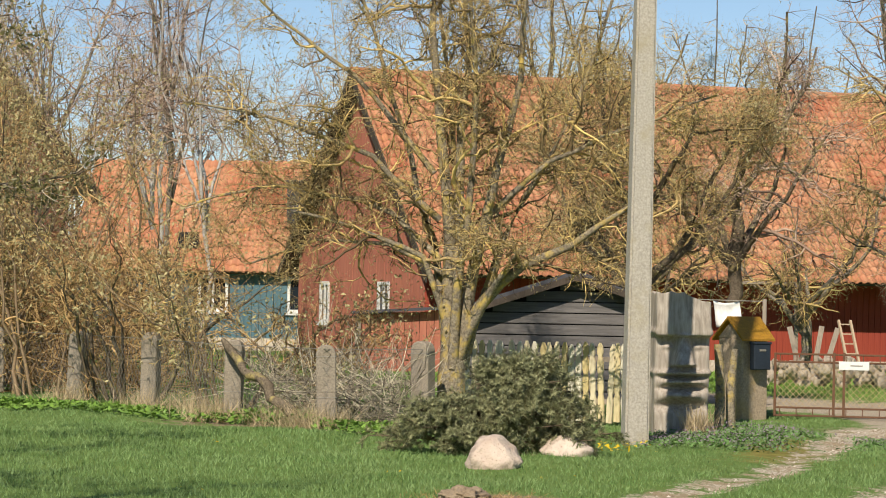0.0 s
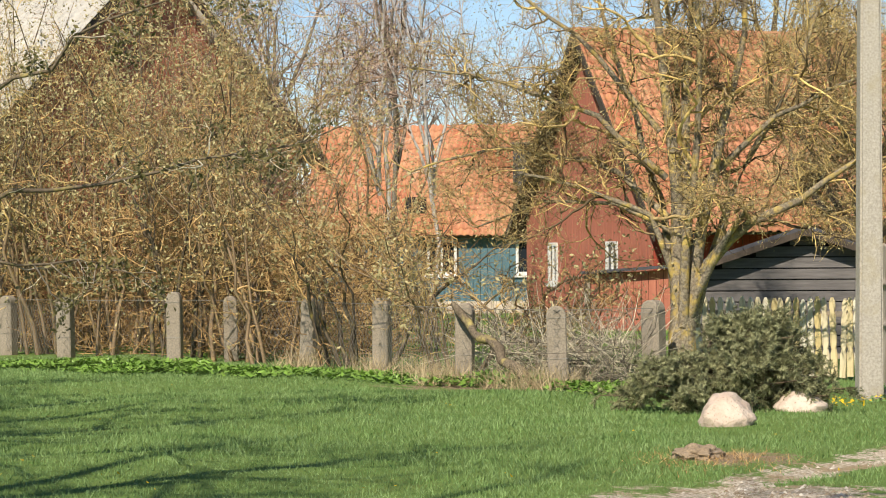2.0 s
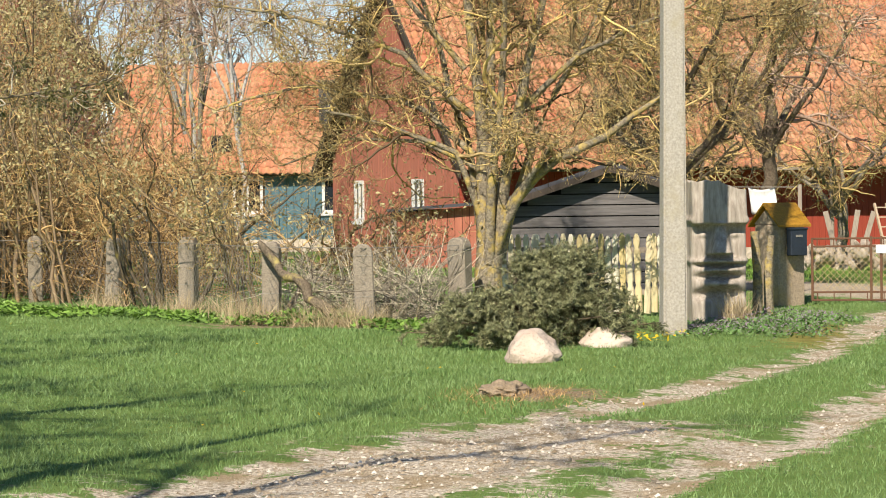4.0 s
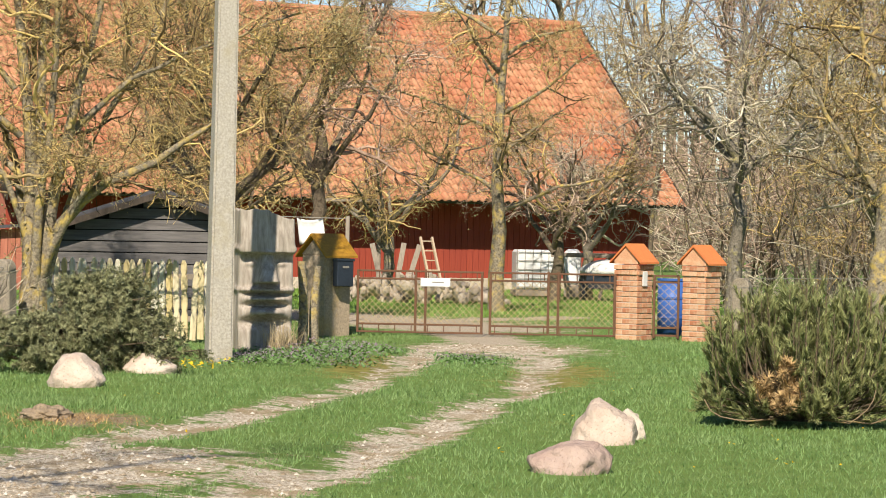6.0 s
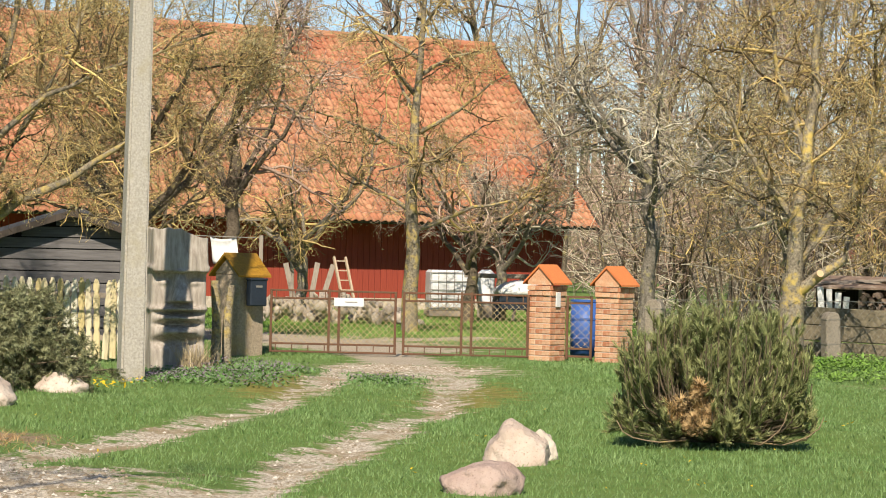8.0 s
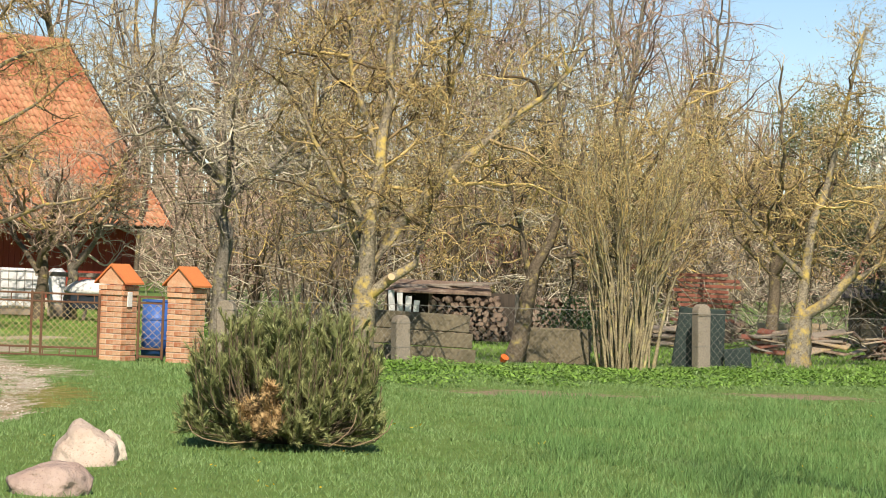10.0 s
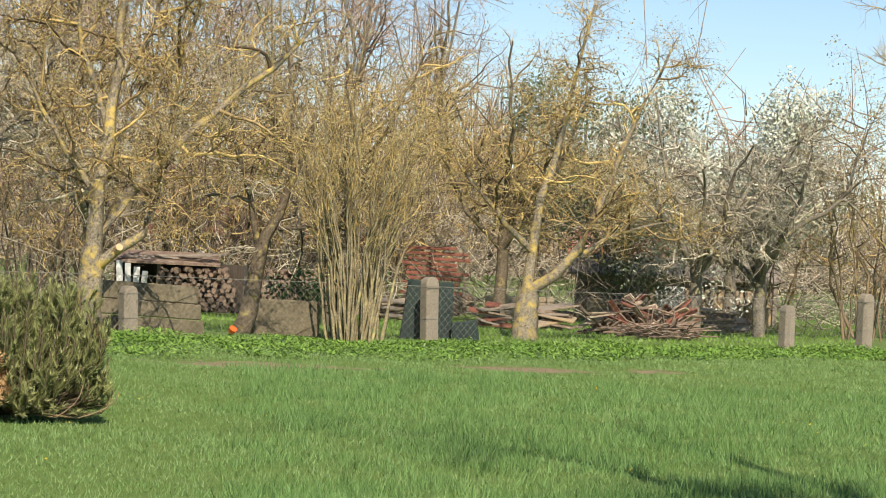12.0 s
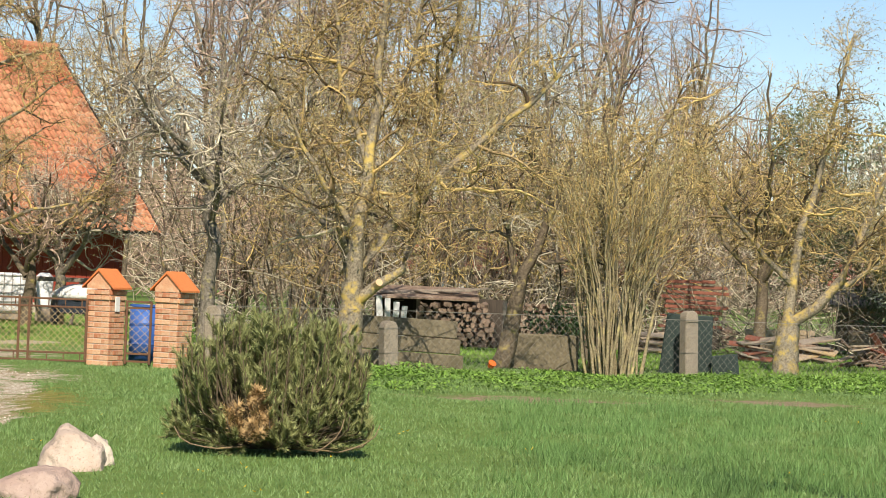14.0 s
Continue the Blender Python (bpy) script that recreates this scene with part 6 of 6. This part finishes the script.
def build_yard():
    # carved wooden post: one plain mesh, a squared trunk with ledges, hollows and a wedge cut into its front
    def relief(u, z):
        k = abs(u) / 0.36
        d = 0.07 * smooth01((z - 1.17) / 0.03) * (1 - 0.35 * smooth01((z - 1.3) / 0.35))
        d -= 0.05 * math.exp(-((abs(u) - 0.19) / 0.11) ** 2 - ((z - 1.08) / 0.07) ** 2)
        d += 0.055 * math.exp(-((abs(u) - 0.19) / 0.07) ** 2 - ((z - 1.06) / 0.04) ** 2)
        wedge_w = 0.05 + 0.07 * (1.2 - z) / 0.36
        d += (0.03 + 0.13 * (1.2 - z) / 0.36) * smooth01((z - 0.81) / 0.03) * smooth01((1.24 - z) / 0.04) * smooth01((wedge_w + 0.04 - abs(u)) / 0.06)
        for zc, h, out, w in ((0.735, 0.028, 0.085, 0.75), (0.685, 0.018, -0.05, 0.7), (0.625, 0.032, 0.075, 0.65), (0.545, 0.03, -0.05, 0.8), (0.46, 0.055, 0.07, 0.6), (0.33, 0.06, -0.06, 1.0)):
            d += out * math.exp(-((z - zc) / h) ** 2) * math.exp(-(k / w) ** 4)
        return 1.7 * d + 0.012 * noise.noise(Vector((u * 9, z * 2.0, 3.0)))

    rings, seg = 130, 84
    V = []
    for i in range(rings + 1):
        z = -0.1 + 1.82 * i / rings
        for j in range(seg):
            a = 2 * math.pi * j / seg
            c, d = math.cos(a), math.sin(a)
            k = 1.0 / max(abs(c), abs(d)) ** 0.8
            r = 0.345 + 0.008 * math.sin(3 * a + 1) + 0.012 * noise.noise(Vector((c * 2, d * 2, z * 1.5)))
            x, y = c * r * k * 1.04, d * r * k * 0.9
            y -= float(relief(x, z)) * float(smooth01((-d - 0.35) / 0.3))
            x += 0.035 * c * math.exp(-((z - 1.24) / 0.04) ** 2) + 0.03 * c * math.exp(-((z - 0.74) / 0.04) ** 2)
            cut = 0.16 * max(0.0, c) * smooth01((z - 1.3) / 0.42) + (0.05 * noise.noise(Vector((c * 3, d * 3, 1.0))) if i == rings else 0.0)
            V.append((x, y, z - float(cut)))
    V.append((0, 0, 1.64))
    F = [(i * seg + j, i * seg + (j + 1) % seg, (i + 1) * seg + (j + 1) % seg, (i + 1) * seg + j) for i in range(rings) for j in range(seg)]
    cap = [(rings * seg + j, rings * seg + (j + 1) % seg, len(V) - 1) for j in range(seg)]
    ob = part("carved_post", raw_mesh("carved_post", V, [np.array(F), np.array(cap)]), M_SCULPT)
    ob.matrix_basis = pose(-2.80, 34.4, 0, 0, 0, 14)
    tagged(ob, "weathered grey carved wooden post by the gate", "carved post")
    b = thing("lichen_post", "short crooked wooden post with yellow lichen", "post", -2.36, 35.3, 0)
    part("shaft", merged("shaft", [tubes(np.array([resample([(0, 0, -0.1), (0.02, 0, 0.5), (-0.02, 0, 1.08)], 6)]), np.linspace(0.07, 0.055, 6)[None], 7)]), M_BARK_YELLOW, b)
    b = thing("lichen_post", "short crooked wooden post with yellow lichen", "post", -2.22, 35.6, 0)
    part("shaft", merged("shaft", [tubes(np.array([resample([(0, 0, -0.1), (-0.02, 0, 0.5), (0.03, 0, 1.02)], 6)]), np.linspace(0.065, 0.05, 6)[None], 7)]), M_BARK_YELLOW, b)
    t = thing("dry_tussock", "tuft of dry grass at the carved post", "grass", -2.50, 33.72, 0)
    rng = np.random.default_rng(12)
    n = 240
    Vb, Fb = blades(rng, rng.normal(size=n) * 0.09, rng.normal(size=n) * 0.09, 0.2 + 0.25 * rng.random(n), np.full(n, 0.012), 0.9)
    part("blade_tuft", raw_mesh("blade_tuft", Vb, Fb), M_STRAW, t)

    # drying frame with a white cloth
    f = thing("drying_frame", "weathered wooden drying frame of two posts", "drying frame", -4.0, 66.0, -0.2)
    part("post", boxed(-0.05, -0.05, 0, 0.05, 0.05, 2.28, 0.008), M_OLDWOOD, f)
    part("post", boxed(1.32, -0.05, 0, 1.42, 0.05, 2.26, 0.008), M_OLDWOOD, f)
    part("crossbar", boxed(-0.05, -0.04, 2.26, 1.45, 0.04, 2.33, 0.008), M_OLDWOOD, f)
    c = thing("white_cloth", "white cloth hung out to dry", "cloth", -2.83, 43.6, 0.02)
    V, F = [], []
    for i in range(9):
        for j in range(9):
            u, w = i / 8, j / 8
            V.append((-0.2 + 0.4 * u + 0.05 * w, 0.035 * math.sin(9 * u + 2 * w) + 0.03 * math.sin(5 * w), 1.62 - 0.42 * w * (1 - 0.35 * u) - 0.04 * math.sin(3.1 * u)))
    F = [(i * 9 + j, i * 9 + j + 1, i * 9 + j + 10, i * 9 + j + 9) for i in range(8) for j in range(8)]
    ob = part("sheet", raw_mesh("sheet", V, np.array(F)), M_WHITE, c, smooth=True)
    ob.modifiers.new("thickness", "SOLIDIFY").thickness = 0.006
    part("line", beam((-0.9, 0.0, 1.64), (0.6, 0.0, 1.62), 0.012), M_WIRE, c)
    for x in (-0.9, 0.6):
        part("post", boxed(x - 0.03, -0.03, -0.1, x + 0.03, 0.03, 1.66), M_OLDWOOD, c)

    # plastic tank in its cage
    k = thing("liquid_tank", "white plastic liquid tank in a steel cage", "tank", 0.68, 70.0, -0.2, 6)
    part("pallet", boxed(0, 0, 0, 1.05, 1.2, 0.14, 0.01), M_OLDWOOD, k)
    part("bottle", boxed(0.02, 0.02, 0.15, 1.03, 1.18, 1.16, 0.06), M_TANK, k, smooth=False)
    for i in range(6):
        part("cage_bar", boxed(0.02 + i * 0.2, -0.012, 0.14, 0.036 + i * 0.2, 0.004, 1.17), M_WIRE, k)
    for i in range(5):
        part("cage_bar", boxed(0.0, -0.02, 0.22 + i * 0.22, 1.05, -0.006, 0.236 + i * 0.22), M_WIRE, k)
    k2 = thing("white_tank", "small white plastic tank lying by the wall", "tank", 1.86, 69.6, -0.2, -4)
    part("bottle", boxed(0, 0, 0.3, 0.42, 0.8, 1.2, 0.1), M_TANK, k2)
    part("stand", boxed(0.02, 0.05, 0, 0.4, 0.75, 0.3, 0.01), M_OLDWOOD, k2)

    # ladders, leaning boards, trestle
    l = thing("wooden_ladder", "short pale wooden ladder leaning on the heap", "ladder", -1.3, 61.8, -0.15, 10)
    for x in (0.0, 0.26):
        part("stile", beam((x, 0, 0.35), (x - 0.16, 0.55, 1.42), 0.045, 0.06), M_LADDER, l)
    for i in range(5):
        u = 0.12 + i * 0.2
        part("rung", beam((-0.16 * u, 0.55 * u, 0.35 + 1.07 * u), (0.26 - 0.16 * u, 0.55 * u, 0.35 + 1.07 * u), 0.026), M_LADDER, l)
    for i, (x, a) in enumerate(((-2.35, -14), (-2.15, 9), (-1.95, 16))):
        p = thing("leaning_plank", "grey old plank leaning against the tree", "plank", x, 63.0, -0.2, 0, "leaning planks")
        part("plank", boxed(-0.06, -0.015, 0, 0.06, 0.015, 1.35, 0.004, pose(0, 0, 0.02, -12, a, 0)), M_OLDWOOD, p)
    s = thing("trestle", "long grey beam resting on low trestles", "trestle", 1.5, 67.8, -0.2, -2)
    part("beam", boxed(0, -0.06, 1.02, 1.7, 0.06, 1.13, 0.01), M_OLDWOOD, s)
    for x in (0.25, 1.4):
        part("leg", beam((x - 0.2, -0.2, 0), (x, 0, 1.03), 0.06), M_OLDWOOD, s)
        part("leg", beam((x + 0.2, 0.2, 0), (x, 0, 1.03), 0.06), M_OLDWOOD, s)
    w = thing("covered_trailer", "small trailer under a pale grey tarpaulin", "trailer", 2.75, 66.0, -0.2, 5)
    bm = bmesh.new()
    bmesh.ops.create_icosphere(bm, subdivisions=3, radius=1.0)
    for v in bm.verts:
        v.co = Vector((v.co.x * 0.6, v.co.y * 0.5, 0.72 + max(-0.2, v.co.z) * 0.28 + 0.03 * noise.noise(v.co * 4)))
    part("tarpaulin", bm, M_WHITE, w, smooth=True)
    part("tub", boxed(-0.5, -0.4, 0.3, 0.5, 0.4, 0.68, 0.02), M_BOX, w)
    for x in (-0.52, 0.52):
        bm = bmesh.new()
        bmesh.ops.create_cone(bm, cap_ends=True, segments=16, radius1=0.26, radius2=0.26, depth=0.14, matrix=pose(x, 0, 0.26, 0, 90, 0))
        part("wheel", bm, M_BOX, w)

    # slabs and boards along the right fence
    p = thing("slab_panel", "mossy concrete panel leaning behind the netting", "panel", 6.75, 42.1, 0, -9)
    for i, (z0, z1) in enumerate(((0.0, 0.26), (0.27, 0.5), (0.51, 0.78))):
        part("plank", boxed(-0.75, -0.04 - 0.01 * i, z0, 0.92 - 0.06 * i, 0.03, z1, 0.012), M_SLAB, p)
    p.matrix_basis = pose(6.75, 42.1, 0, -6, 1.5, -9)
    p = thing("slab_panel", "mossy low slab beside the leaning tree", "panel", 9.2, 43.5, 0, -14)
    part("plank", boxed(-0.6, -0.05, 0, 0.6, 0.03, 0.58, 0.02), M_SLAB, p)
    p = thing("dark_slab", "dark green upright slab behind a fence post", "slab", 11.5, 44.0, 0, -16)
    part("plank", boxed(-0.22, -0.04, -0.05, 0.2, 0.04, 0.98, 0.02, pose(0, 0, 0, 0, 6, 0)), M_DARK_SLAB, p)
    p = thing("dark_slab", "dark green upright slab behind a fence post", "slab", 11.95, 44.0, 0, -16)
    part("plank", boxed(-0.16, -0.04, -0.05, 0.2, 0.04, 0.97, 0.02), M_DARK_SLAB, p)
    p = thing("dark_slab", "small dark slab tipped against its neighbour", "slab", 12.35, 43.7, 0, -16)
    part("plank", boxed(-0.24, -0.05, -0.05, 0.2, 0.03, 0.36, 0.02, pose(0, 0, 0, 0, -8, 0)), M_DARK_SLAB, p)
    for x, y in ((5.15, 44.8), (8.15, 42.2)):
        p = thing("orange_tub", "broken orange plastic tub by a trunk", "tub", x, y, 0.0 if x > 6 else 0.35)
        bm = bmesh.new()
        bmesh.ops.create_cone(bm, cap_ends=True, segments=14, radius1=0.04, radius2=0.065, depth=0.1, matrix=pose(0, 0, 0.1, 40, 20, 0))
        part("shell", bm, M_ORANGE, p)
        if x < 6:
            part("stump", merged("stump", [tubes(np.array([resample([(0, 0, -0.5), (0, 0, -0.2), (0, 0, 0.05)], 4)]), np.full((1, 4), 0.12), 8)]), M_BARK, p)
    bush = thing("evergreen_shrub", "small dark evergreen shrub behind the fence", "shrub", 10.05, 46.0, 0)
    stems = shrub_stems(np.random.default_rng(6), 26, 0.3, 0.95, 0.35, 0.012)
    P = np.stack([resample(q[0], 8) for q in stems])
    part("stem_clump", merged("stem_clump", [tubes(P, np.tile(np.linspace(0.01, 0.004, 8), (len(P), 1)), 3)]), M_BARK, bush)
    V, F = leaflets(np.random.default_rng(7), P, 60, 0.04, 0.07)
    part("foliage", raw_mesh("foliage", V, F), leafy("dark_leaf", (0.035, 0.075, 0.022), (0.06, 0.11, 0.03), 0.4, 0.4, 3.0), bush)

    # woodshed, log stacks, rubble
    s = thing("woodshed", "low lean-to woodshed with white boards", "shed", 8.35, 55.4, -0.05, -8)
    for i in range(4):
        part("board", boxed(i * 0.13, -0.02, 0, i * 0.13 + 0.125 - 0.01 * (i % 2), 0.02, 1.0 - 0.05 * i, 0.005, pose(0, -0.3, 0, 0, (i - 1.5) * 3, 0)), M_WHITE, s)
    part("back_wall", boxed(-0.05, 1.2, 0, 2.6, 1.26, 1.0), M_DARKWOOD, s)
    part("side_wall", boxed(-0.08, 0.0, 0, -0.02, 1.2, 1.0), M_DARKWOOD, s)
    for x in (0.75, 2.5):
        part("post", boxed(x, 0, 0, x + 0.08, 0.08, 1.0), M_OLDWOOD, s)
    part("roof", beam((0.9, -0.25, 0.98), (0.9, 1.2, 1.2), 2.2, 0.035), M_LOG, s)
    for i in range(7):
        part("loose_plank", boxed(-0.5, -0.05, 0, 0.7, 0.05, 0.03, 0.004, pose(0.3 + 0.22 * i, 0.1 + 0.12 * (i % 4), 1.05 + 0.02 * i, 3, 2 - i, 20 - 9 * i)), M_OLDWOOD, s)
    log_stack("log_stack", "stack of split firewood under the low roof", 9.15, 55.2, 1.6, 0.85, -8, 1)
    log_stack("log_stack", "long weathered stack of split firewood", 11.3, 58.4, 2.6, 0.85, -8, 2)
    log_stack("log_stack", "grey stack of old firewood", 16.2, 61.0, 1.3, 0.5, -10, 3)
    r = thing("red_stack", "stack of dark red painted boards and crates", "stack", 15.5, 60.2, 0, -14)
    rr = random.Random(3)
    for i in range(10):
        part("plank", boxed(rr.uniform(-0.2, 0.1), -0.25, 0.45 + i * 0.11, rr.uniform(1.1, 1.45), 0.25, 0.52 + i * 0.11, 0.008, pose(0, 0, 0, 0, rr.uniform(-1.5, 1.5), rr.uniform(-4, 4))), M_RUST_RED, r)
    part("base", boxed(0, -0.22, 0, 1.25, 0.22, 0.44, 0.01), M_DARKWOOD, r)
    q = thing("long_shed", "long low grey board shed with a plank roof", "shed", 20.4, 63.0, 0, -18)
    part("front_wall", boxed(0.1, 0.11, 0, 4.7, 0.19, 1.02), M_PLASTER, q)
    part("roof", beam((2.4, -0.12, 1.05), (2.4, 2.1, 1.5), 5.2, 0.06), M_OLDWOOD, q)
    for x in (0, 1.6, 3.2, 4.7):
        part("post", boxed(x, 0, 0, x + 0.1, 0.1, 1.05), M_OLDWOOD, q)
    part("door", boxed(0.25, 0.07, 0.1, 1.5, 0.105, 0.85), M_LOG, q)
    part("shutter", boxed(1.9, 0.07, 0.3, 2.6, 0.105, 0.85), M_WHITE, q)
    red = thing("far_outbuilding", "distant low outbuilding with a rusty red roof", "shed", 12.6, 76.0, 0, -10)
    part("wall", boxed(0, 0, 0, 6.0, 3.0, 1.5), M_DARKWOOD, red)
    part("roof", beam((3.0, -0.4, 1.5), (3.0, 1.8, 2.35), 6.8, 0.08), M_RUST_RED, red)
    part("gable", boxed(0.5, -0.02, 0.2, 1.4, 0.0, 1.3), M_WHITE, red)
    red2 = thing("far_outbuilding", "distant low outbuilding with a rusty red roof", "shed", 24.0, 74.0, 0, -20)
    part("wall", boxed(0, 0, 0, 5.0, 3.0, 1.5), M_RED, red2)
    part("roof", beam((2.5, -0.4, 1.5), (2.5, 1.8, 2.2), 5.6, 0.08), M_RUST_RED, red2)
    # heap of scrap wood and prunings
    rng2 = random.Random(17)
    h = thing("scrap_heap", "rusty brown heap of scrap boards and prunings", "heap", 18.0, 51.3, 0, -14)
    for i in range(70):
        x, z = rng2.uniform(-0.95, 0.95), rng2.uniform(0.02, 0.55)
        z *= 1 - (abs(x) / 1.6) ** 2
        ln = rng2.uniform(0.4, 1.1)
        part("plank", boxed(-ln / 2, -0.06, 0, ln / 2, 0.06, 0.03, 0.004, pose(x, rng2.uniform(-0.3, 0.3), z, rng2.uniform(-40, 40), rng2.uniform(-45, 45), rng2.uniform(-60, 60))),
             (M_RUST_RED, M_LOG, M_RUST, M_LADDER, M_LOG)[i % 5], h)
    h = thing("branch_pile", "low pile of cut brown branches in the grass", "heap", 17.8, 49.6, 0, -12)
    n = 150
    r3 = np.random.default_rng(19)
    c = np.stack([r3.normal(size=n) * 0.3, r3.normal(size=n) * 0.2, 0.03 + 0.22 * r3.random(n)], 1)
    d = r3.normal(size=(n, 3)) * [1, 0.35, 0.12]
    d /= np.linalg.norm(d, axis=1, keepdims=True)
    P = np.stack([c - d * 0.4, c + r3.normal(size=(n, 3)) * 0.03, c + d * 0.4], 1)
    part("branch_tangle", merged("branch_tangle", [tubes(P, np.tile([0.018, 0.015, 0.01], (n, 1)), 4)]), M_LOG, h)
    for x, y, w in ((16.6, 57.5, 0.8), (18.0, 59.0, 0.6), (19.9, 60.5, 0.9), (21.4, 58.5, 0.5), (23.0, 59.0, 0.7), (13.4, 57.0, 0.6)):
        k = thing("crate", "pale wooden crate among the clutter", "crate", x, y, 0, -15, "crates")
        for i in range(4):
            part("slat", boxed(0, -0.02, 0.02 + i * 0.13, w, 0.0, 0.13 + i * 0.13, 0.004), M_PLASTER, k)
        part("core", boxed(0.02, 0.0, 0, w - 0.02, 0.5, 0.52), M_OLDWOOD, k)

    # pale boards, sheets and slabs lying about in front of the shed
    r4 = random.Random(41)
    for x, y, w, c in ((17.0, 54.2, 1.3, 0), (14.6, 57.2, 1.5, 1), (15.6, 53.6, 0.9, 2), (19.6, 56.0, 1.1, 0), (21.2, 55.2, 0.9, 1)):
        k = thing("board_pile", "untidy pile of pale weathered boards and sheets", "boards", x, y, float(lie(x, y)), -15, "board piles")
        for i in range(11):
            ln, z = w * r4.uniform(0.5, 1.0), 0.03 + 0.042 * i
            part("board", boxed(-ln / 2, -0.16, 0, ln / 2, 0.16, 0.035, 0.005, pose(r4.uniform(-0.2, 0.2), r4.uniform(-0.12, 0.12), z, 18 * r4.random(), r4.uniform(-14, 14), r4.uniform(-35, 35))),
                 ((M_PLASTER, M_OLDWOOD, M_LOG), (M_OLDWOOD, M_PLASTER, M_LOG), (M_LADDER, M_RUST_RED, M_OLDWOOD))[c][i % 3], k)

    # old trunk pieces in the left fence
    f = thing("broken_pole", "broken old pole leaning across the fence", "pole", 0, 0, 0)
    P = np.array([resample([(-8.55, 34.2, 1.02), (-8.3, 34.0, 0.72), (-7.9, 33.7, 0.52), (-7.55, 33.4, 0.2), (-7.2, 33.2, 0.02)], 12)])
    P[:, 1:-1] += np.random.default_rng(16).normal(size=P[:, 1:-1].shape) * 0.03
    R = np.array([[0.03, 0.055, 0.06, 0.05, 0.065, 0.06, 0.075, 0.06, 0.07, 0.08, 0.07, 0.075]])
    part("shaft", merged("shaft", [tubes(P, R, 8)]), M_BARK, f, smooth=True)


def log_stack(name, label, x, y, w, h, turn, seed):
    s = thing(name, label, "firewood", x, y, 0, turn, "firewood stacks")
    rng = random.Random(seed)
    bm = bmesh.new()
    bmesh.ops.create_cone(bm, cap_ends=True, segments=5, radius1=0.5, radius2=0.5, depth=1.0, matrix=pose(0, 0, 0, 90, 0, 0))
    me = bpy.data.meshes.new("log")
    bm.to_mesh(me)
    bm.free()
    me.materials.append(M_LOG)
    z = 0.05
    while z < h:
        a = rng.random() * 0.05
        while a < w * (1 - 0.15 * z / h):
            d = 0.06 + 0.10 * rng.random()
            ob = new("log", me)
            ob.parent = s
            ob.matrix_basis = pose(a, rng.uniform(-0.07, 0.07), z + rng.uniform(-0.02, 0.03), rng.gauss(0, 4), rng.random() * 180, rng.gauss(0, 8)) @ Matrix.Diagonal((d, 0.4, d * rng.uniform(0.5, 0.9), 1))
            a += d * 0.95
        z += 0.095


M_RUST_RED = plain("rusty_red_sheet", (0.30, 0.11, 0.07), 0.65, 4, 0.8, stain=(0.18, 0.09, 0.06))
build_yard()
